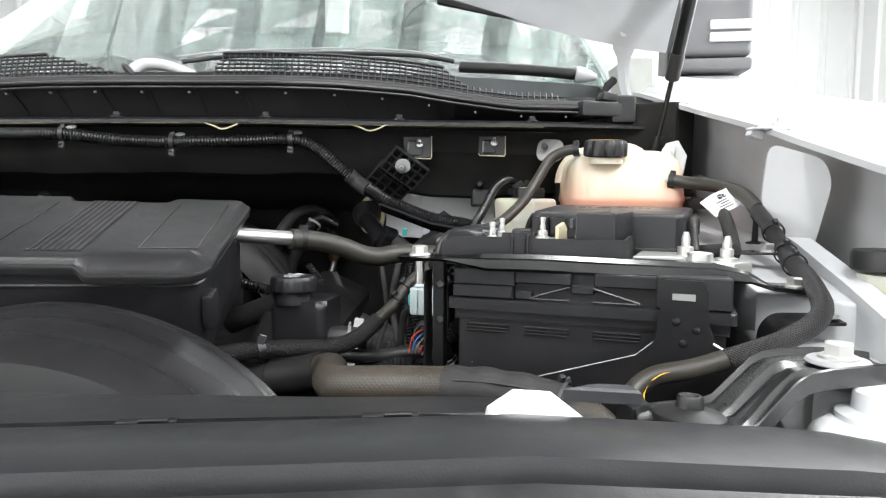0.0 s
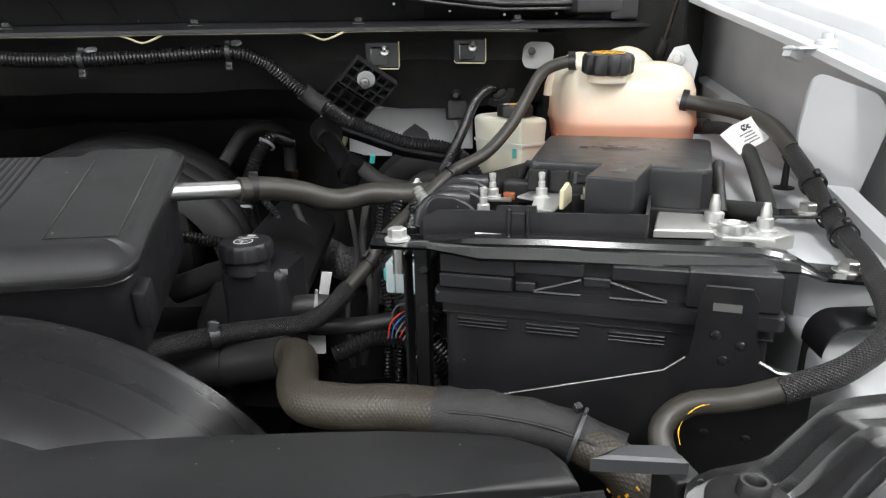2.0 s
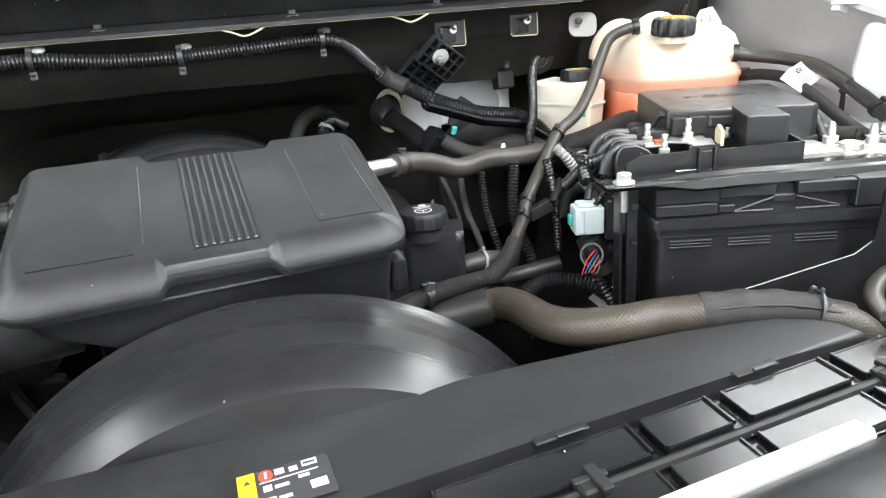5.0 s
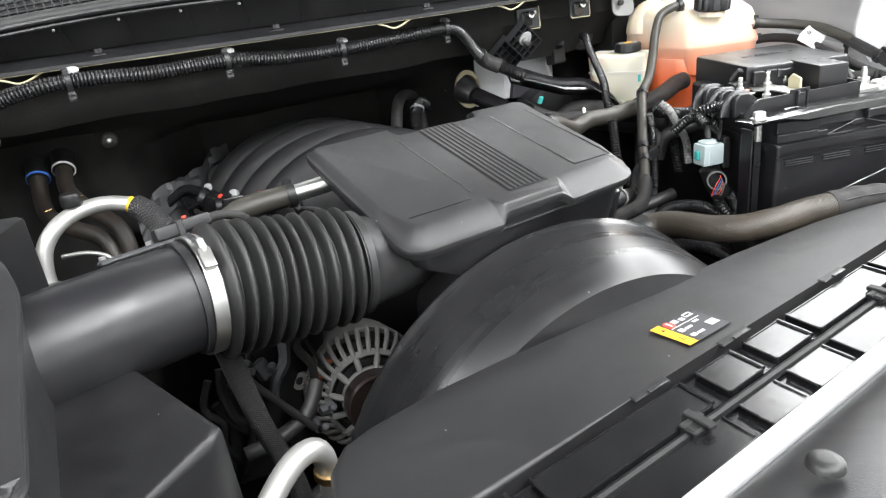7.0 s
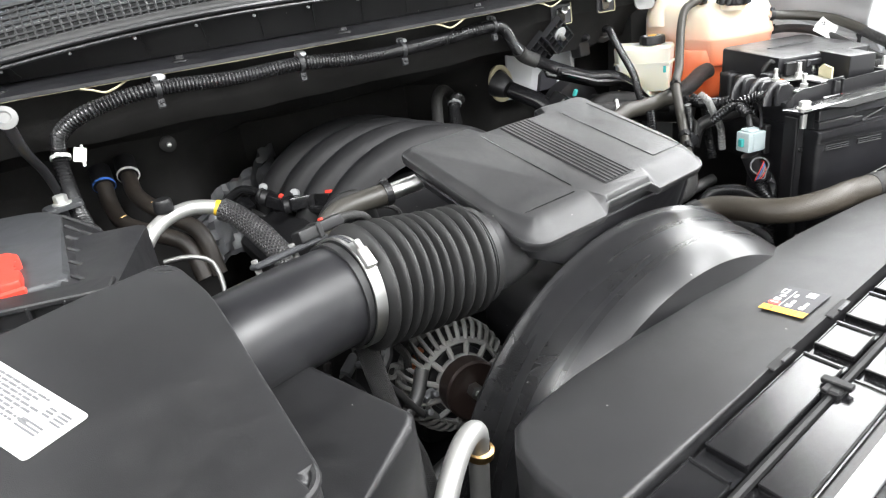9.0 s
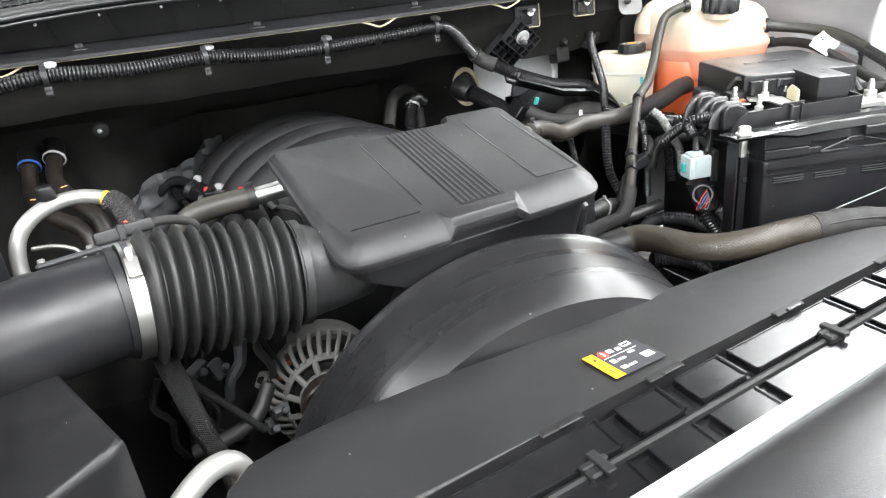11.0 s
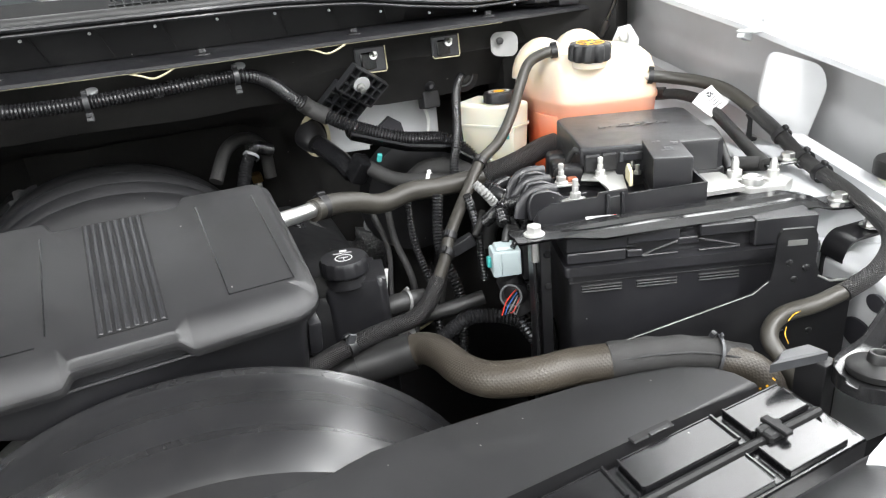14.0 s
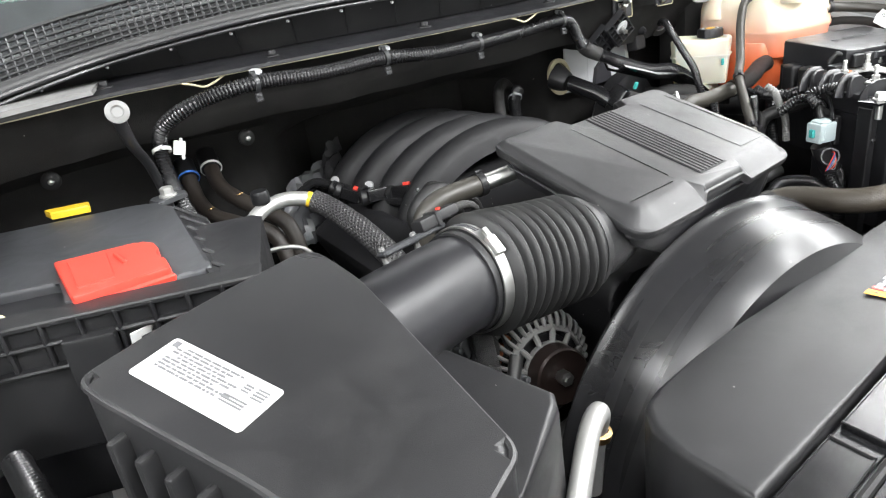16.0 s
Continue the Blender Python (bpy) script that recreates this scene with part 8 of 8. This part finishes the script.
eb = hose("breather_elbow", "brown rubber breather elbow on a bright stub", "hose", [
    ("pipe_stub", [(-0.596, 0.905, 1.248), (-0.630, 0.912, 1.244), (-0.668, 0.920, 1.239)], 0.0115, M_ALU, ""),
    ("hose", [(-0.650, 0.917, 1.2410), (-0.690, 0.920, 1.239), (-0.725, 0.922, 1.234), (-0.746, 0.923, 1.218), (-0.752, 0.92, 1.19), (-0.752, 0.915, 1.15)], 0.0145, M_RUBBER, "")])
band(eb, (-0.656, 0.918, 1.2405), (-0.69, 0.92, 1.239), 0.0148, w=0.010)
ht = hose("vent_tube", "curved black tube under the breather elbow", "hose", [
    ("hose", [(-0.70, 1.00, 1.14), (-0.715, 1.0, 1.19), (-0.69, 1.0, 1.215), (-0.655, 1.01, 1.205), (-0.64, 1.02, 1.16)], 0.016, M_RUBBLK, "")])
inj = thing("injector_harness", (-0.74, 1.15, 1.2), "black injector plugs with red locks", "wiring plugs")
random.seed(3)
for k in range(9):
    u = k / 8
    x, y, z = -0.735 + 0.105 * u + random.uniform(-0.012, 0.012), 1.385 - 0.30 * u, 1.135 + 0.025 * u + random.uniform(0, 0.012)
    q = pose(x, y, z, random.uniform(-35, 35), random.uniform(-25, 25), random.uniform(-20, 80))
    p = part("plug", box(bmesh.new(), (0.022, 0.036, 0.022), q, 0.003), M_GLOSS, inj)
    part("collar", lathe(bmesh.new(), ((0.008, 0), (0.013, 0.001), (0.014, 0.010), (0.011, 0.013), (0.008, 0.013)), q @ pose(0, 0.018, 0.010, -90), 16), M_DEEP, p)
    part("lead", tube([q @ Vector((0, -0.016, 0.010)), q @ Vector((0.004, -0.035, 0.014)), q @ Vector((0.014, -0.052, 0.004)), q @ Vector((0.02, -0.06, -0.03))], 0.0045, 0.006, 8), M_TAPE, p)
    if k % 3 == 0:
        part("lock", box(bmesh.new(), (0.008, 0.012, 0.008), q @ Matrix.Translation((0.002, -0.006, 0.019)), 0.001, 1), M_REDP, p, "red lock")
part("cable", tube([(-0.77, 1.37, 1.155), (-0.735, 1.35, 1.178), (-0.70, 1.30, 1.165), (-0.67, 1.20, 1.160), (-0.65, 1.08, 1.165)], 0.0085), M_LOOM, inj)
for k in range(3):
    part("white_end", lathe(bmesh.new(), ((0.006, 0), (0.008, 0.002), (0.008, 0.010), (0.005, 0.012)), along((-0.695 + 0.028 * k, 1.345 - 0.09 * k, 1.172), (-0.9, 1.0, 1.3)), 12), M_GREYPAINT, inj, "pale plug end")
# crumpled foil bag
bm = bmesh.new()
nx, ny = 22, 14
grid = []
for i in range(nx + 1):
    row = []
    for j in range(ny + 1):
        u, v = i / nx, j / ny
        top = float(np.interp(u, (0.0, 0.18, 0.62, 0.70, 0.78, 1.0), (1.150, 1.186, 1.200, 1.205, 1.222, 1.226)))
        p = Vector((-0.828 + 0.198 * u, 1.325 + 0.125 * u, 1.06 + (top - 1.06) * v))
        p += Vector((0, 1, 0.4)) * 0.018 * noise.noise(p * 45) + Vector((0, 1, 0)) * 0.013 * noise.noise(p * 120)
        row.append(bm.verts.new(p))
    grid.append(row)
for i in range(nx):
    for j in range(ny):
        bm.faces.new((grid[i][j], grid[i + 1][j], grid[i + 1][j + 1], grid[i][j + 1]))
bmesh.ops.solidify(bm, geom=bm.faces[:], thickness=0.002)
single("foil_wrap", bm, mat("crinkled_dark_foil", (0.17, 0.173, 0.18), 0.20, 0.0, bump=0.9, fine=170, var=0.5), "crinkled dark foil wrap behind the engine", "foil wrap")

alt = thing("alternator", (-0.605, 0.87, 0.90), "grey cast alternator with vented end and brown pulley", "alternator")
AC = along((-0.615, 0.878, 0.952), (-0.650, 0.60, 1.000))
part("stator", lathe(bmesh.new(), ((0.074, -0.09), (0.082, -0.08), (0.083, -0.022), (0.078, -0.018)), AC, 48), M_DIECAST, alt)
part("winding", lathe(bmesh.new(), ((0.068, -0.03), (0.072, -0.004), (0.066, 0.010), (0.055, 0.014)), AC, 48), M_DEEP, alt)
for k in range(4):
    q = AC @ Matrix.Rotation(radians(128 + 10 * k), 4, "Z")
    part("copper_loop", box(bmesh.new(), (0.010, 0.008, 0.012), q @ Matrix.Translation((0.071, 0, -0.006)), 0.003), M_COPPER, alt, "copper winding behind the slots")
part("rotor", lathe(bmesh.new(), ((0.055, 0.0), (0.050, 0.020), (0.03, 0.022)), AC, 36), M_DEEP, alt)
for nm, prof in (("rim", ((0.078, -0.030), (0.087, -0.030), (0.088, -0.016), (0.086, -0.010), (0.081, -0.008), (0.078, -0.014))), ("shoulder_ring", ((0.058, 0.022), (0.065, 0.020), (0.066, 0.024), (0.060, 0.030), (0.058, 0.029))), ("hub_ring", ((0.036, 0.030), (0.044, 0.030), (0.044, 0.036), (0.036, 0.038)))):
    part(nm, lathe(bmesh.new(), prof, AC, 48), M_DIECAST, alt)
for k in range(36):
    q = AC @ Matrix.Rotation(2 * math.pi * k / 36, 4, "Z")
    line = [q @ Vector(v) for v in ((0.084, -0.003, -0.013), (0.0845, -0.002, -0.004), (0.081, 0.0, 0.008), (0.073, 0.002, 0.018), (0.062, 0.003, 0.0255))]
    part("fin", sweep(bmesh.new(), line, 0.0034, 8), M_DIECAST, alt)
for k in range(12):
    q = AC @ Matrix.Rotation(2 * math.pi * (k + 0.4) / 12, 4, "Z")
    part("spoke", sweep(bmesh.new(), [q @ Vector((0.060, 0, 0.027)), q @ Vector((0.050, 0.001, 0.031)), q @ Vector((0.041, 0.002, 0.034))], 0.0045, 8), M_DIECAST, alt)
for a in (158, 330):
    q = AC @ Matrix.Rotation(radians(a), 4, "Z") @ Matrix.Translation((0.094, 0, -0.028))
    part("lug", lathe(bmesh.new(), ((0.006, 0), (0.013, 0), (0.014, 0.003), (0.014, 0.013), (0.012, 0.016), (0.006, 0.016)), q, 18), M_DIECAST, alt)
    part("lug_web", box(bmesh.new(), (0.02, 0.018, 0.012), q @ Matrix.Translation((-0.012, 0, 0.001)), 0.003), M_DIECAST, alt)
pul = part("pulley", lathe(bmesh.new(), ((0.028, 0.034), (0.043, 0.040), (0.043, 0.066), (0.040, 0.069), (0.028, 0.066), (0.016, 0.062)), AC, 40), mat("dark_brown_pulley", (0.022, 0.015, 0.013), 0.32, 0.3), alt, "dark brown pulley")
part("pulley_nut", lathe(bmesh.new(), ((0.011, 0.06), (0.011, 0.078), (0.006, 0.079), (0.006, 0.083)), AC, 6), M_STEEL, pul)
fp = hose("ac_front_pipe", "bent bright aluminium pipe at the shroud", "pipe", [
    ("pipe", [(-0.91, 0.49, 0.99), (-0.862, 0.533, 1.044), (-0.818, 0.564, 1.084), (-0.787, 0.585, 1.102), (-0.765, 0.597, 1.103), (-0.752, 0.608, 1.086), (-0.747, 0.62, 1.05), (-0.747, 0.63, 0.97)], 0.0108, M_BRIGHT, "")], "pipes")
part("fitting", lathe(bmesh.new(), ((0.011, 0), (0.015, 0.002), (0.015, 0.010), (0.011, 0.012)), pose(-0.747, 0.619, 1.05, 8, 6, 0), 14), M_BRASS, fp)
un = hose("lower_hoses", "sleeved hoses dropping below the intake pipe", "hose", [
    ("sleeve", [(-0.797, 0.74, 1.16), (-0.788, 0.745, 1.10), (-0.778, 0.74, 1.04), (-0.763, 0.73, 0.98), (-0.757, 0.72, 0.90)], 0.0115, M_BRAID, "sleeve"),
    ("cable", [(-0.80, 0.76, 1.14), (-0.775, 0.78, 1.08), (-0.745, 0.79, 1.03), (-0.715, 0.80, 0.98)], 0.0048, M_RUBBLK, ""),
    ("hose", [(-0.80, 0.80, 0.98), (-0.76, 0.80, 0.985), (-0.72, 0.805, 1.00), (-0.695, 0.82, 1.03)], 0.0095, M_RUBBLK, ""),
    ("hose", [(-0.79, 0.74, 0.90), (-0.74, 0.745, 0.925), (-0.69, 0.75, 0.935), (-0.65, 0.76, 0.93)], 0.0120, M_RUBBLK, "")])
fo = thing("engine_bracket", (-0.72, 0.83, 1.0), "grimy cast brackets and wires deep under the intake hose", "bracket")
random.seed(12)
for k in range(7):
    x, y, z = random.uniform(-0.82, -0.69), random.uniform(0.83, 0.90), random.uniform(1.0, 1.11)
    pts = [(x, y, z)]
    for j in range(4):
        pts.append((pts[-1][0] + random.uniform(-0.015, 0.025), pts[-1][1] + random.uniform(-0.01, 0.01), pts[-1][2] - random.uniform(0.02, 0.04)))
    part("wire", tube(pts, random.choice((0.0022, 0.003, 0.0045, 0.006)), 0.008, 8), M_DEEP if k % 3 else M_TAPE, fo)
for x, y, z, a, b, c in ((-0.775, 0.86, 1.050, 0.034, 0.016, 0.012), (-0.745, 0.86, 1.035, 0.020, 0.014, 0.026), (-0.690, 0.83, 0.975, 0.022, 0.012, 0.014), (-0.705, 0.82, 0.955, 0.010, 0.012, 0.022), (-0.765, 0.81, 0.925, 0.024, 0.010, 0.008)):
    bm = box(bmesh.new(), (a, b, c), pose(x, y, z, random.uniform(-30, 30), random.uniform(-30, 30), random.uniform(-40, 40)), 0.004, 2)
    lathe(bm, ((0.005, 0), (0.005, 0.010), (0.003, 0.012)), pose(x + 0.2 * a, y - b / 2, z + c / 2, random.uniform(20, 80), 0, 20), 8)
    part("cast_pad", bm, M_COVER, fo, "dull cast lug")
part("cast_arm", sweep(bmesh.new(), spline([(-0.715, 0.87, 1.075), (-0.722, 0.862, 1.045), (-0.738, 0.855, 1.03), (-0.745, 0.86, 1.00)], 0.008), lambda i: 0.008 - 0.0003 * i, 8, 0.35), M_COVER, fo, "cast arm")
part("plate", box(bmesh.new(), (0.14, 0.02, 0.20), pose(-0.75, 0.91, 0.86, 0, 10, 10), 0.01), M_DEEP, fo)
lw = thing("left_cable", (-1.25, 0.72, 1.05), "black loom with a white band by the wing", "wiring loom")
part("conduit", loom([(-1.24, 0.83, 1.17), (-1.225, 0.76, 1.165), (-1.205, 0.70, 1.14), (-1.195, 0.66, 1.09), (-1.19, 0.63, 1.02)], 0.012), M_LOOM, lw)
part("band", ring_clip(bmesh.new(), Vector((-1.208, 0.71, 1.146)), Vector((-1.2, 0.68, 1.12)), 0.0125, 0.008), M_WHITEP, lw)
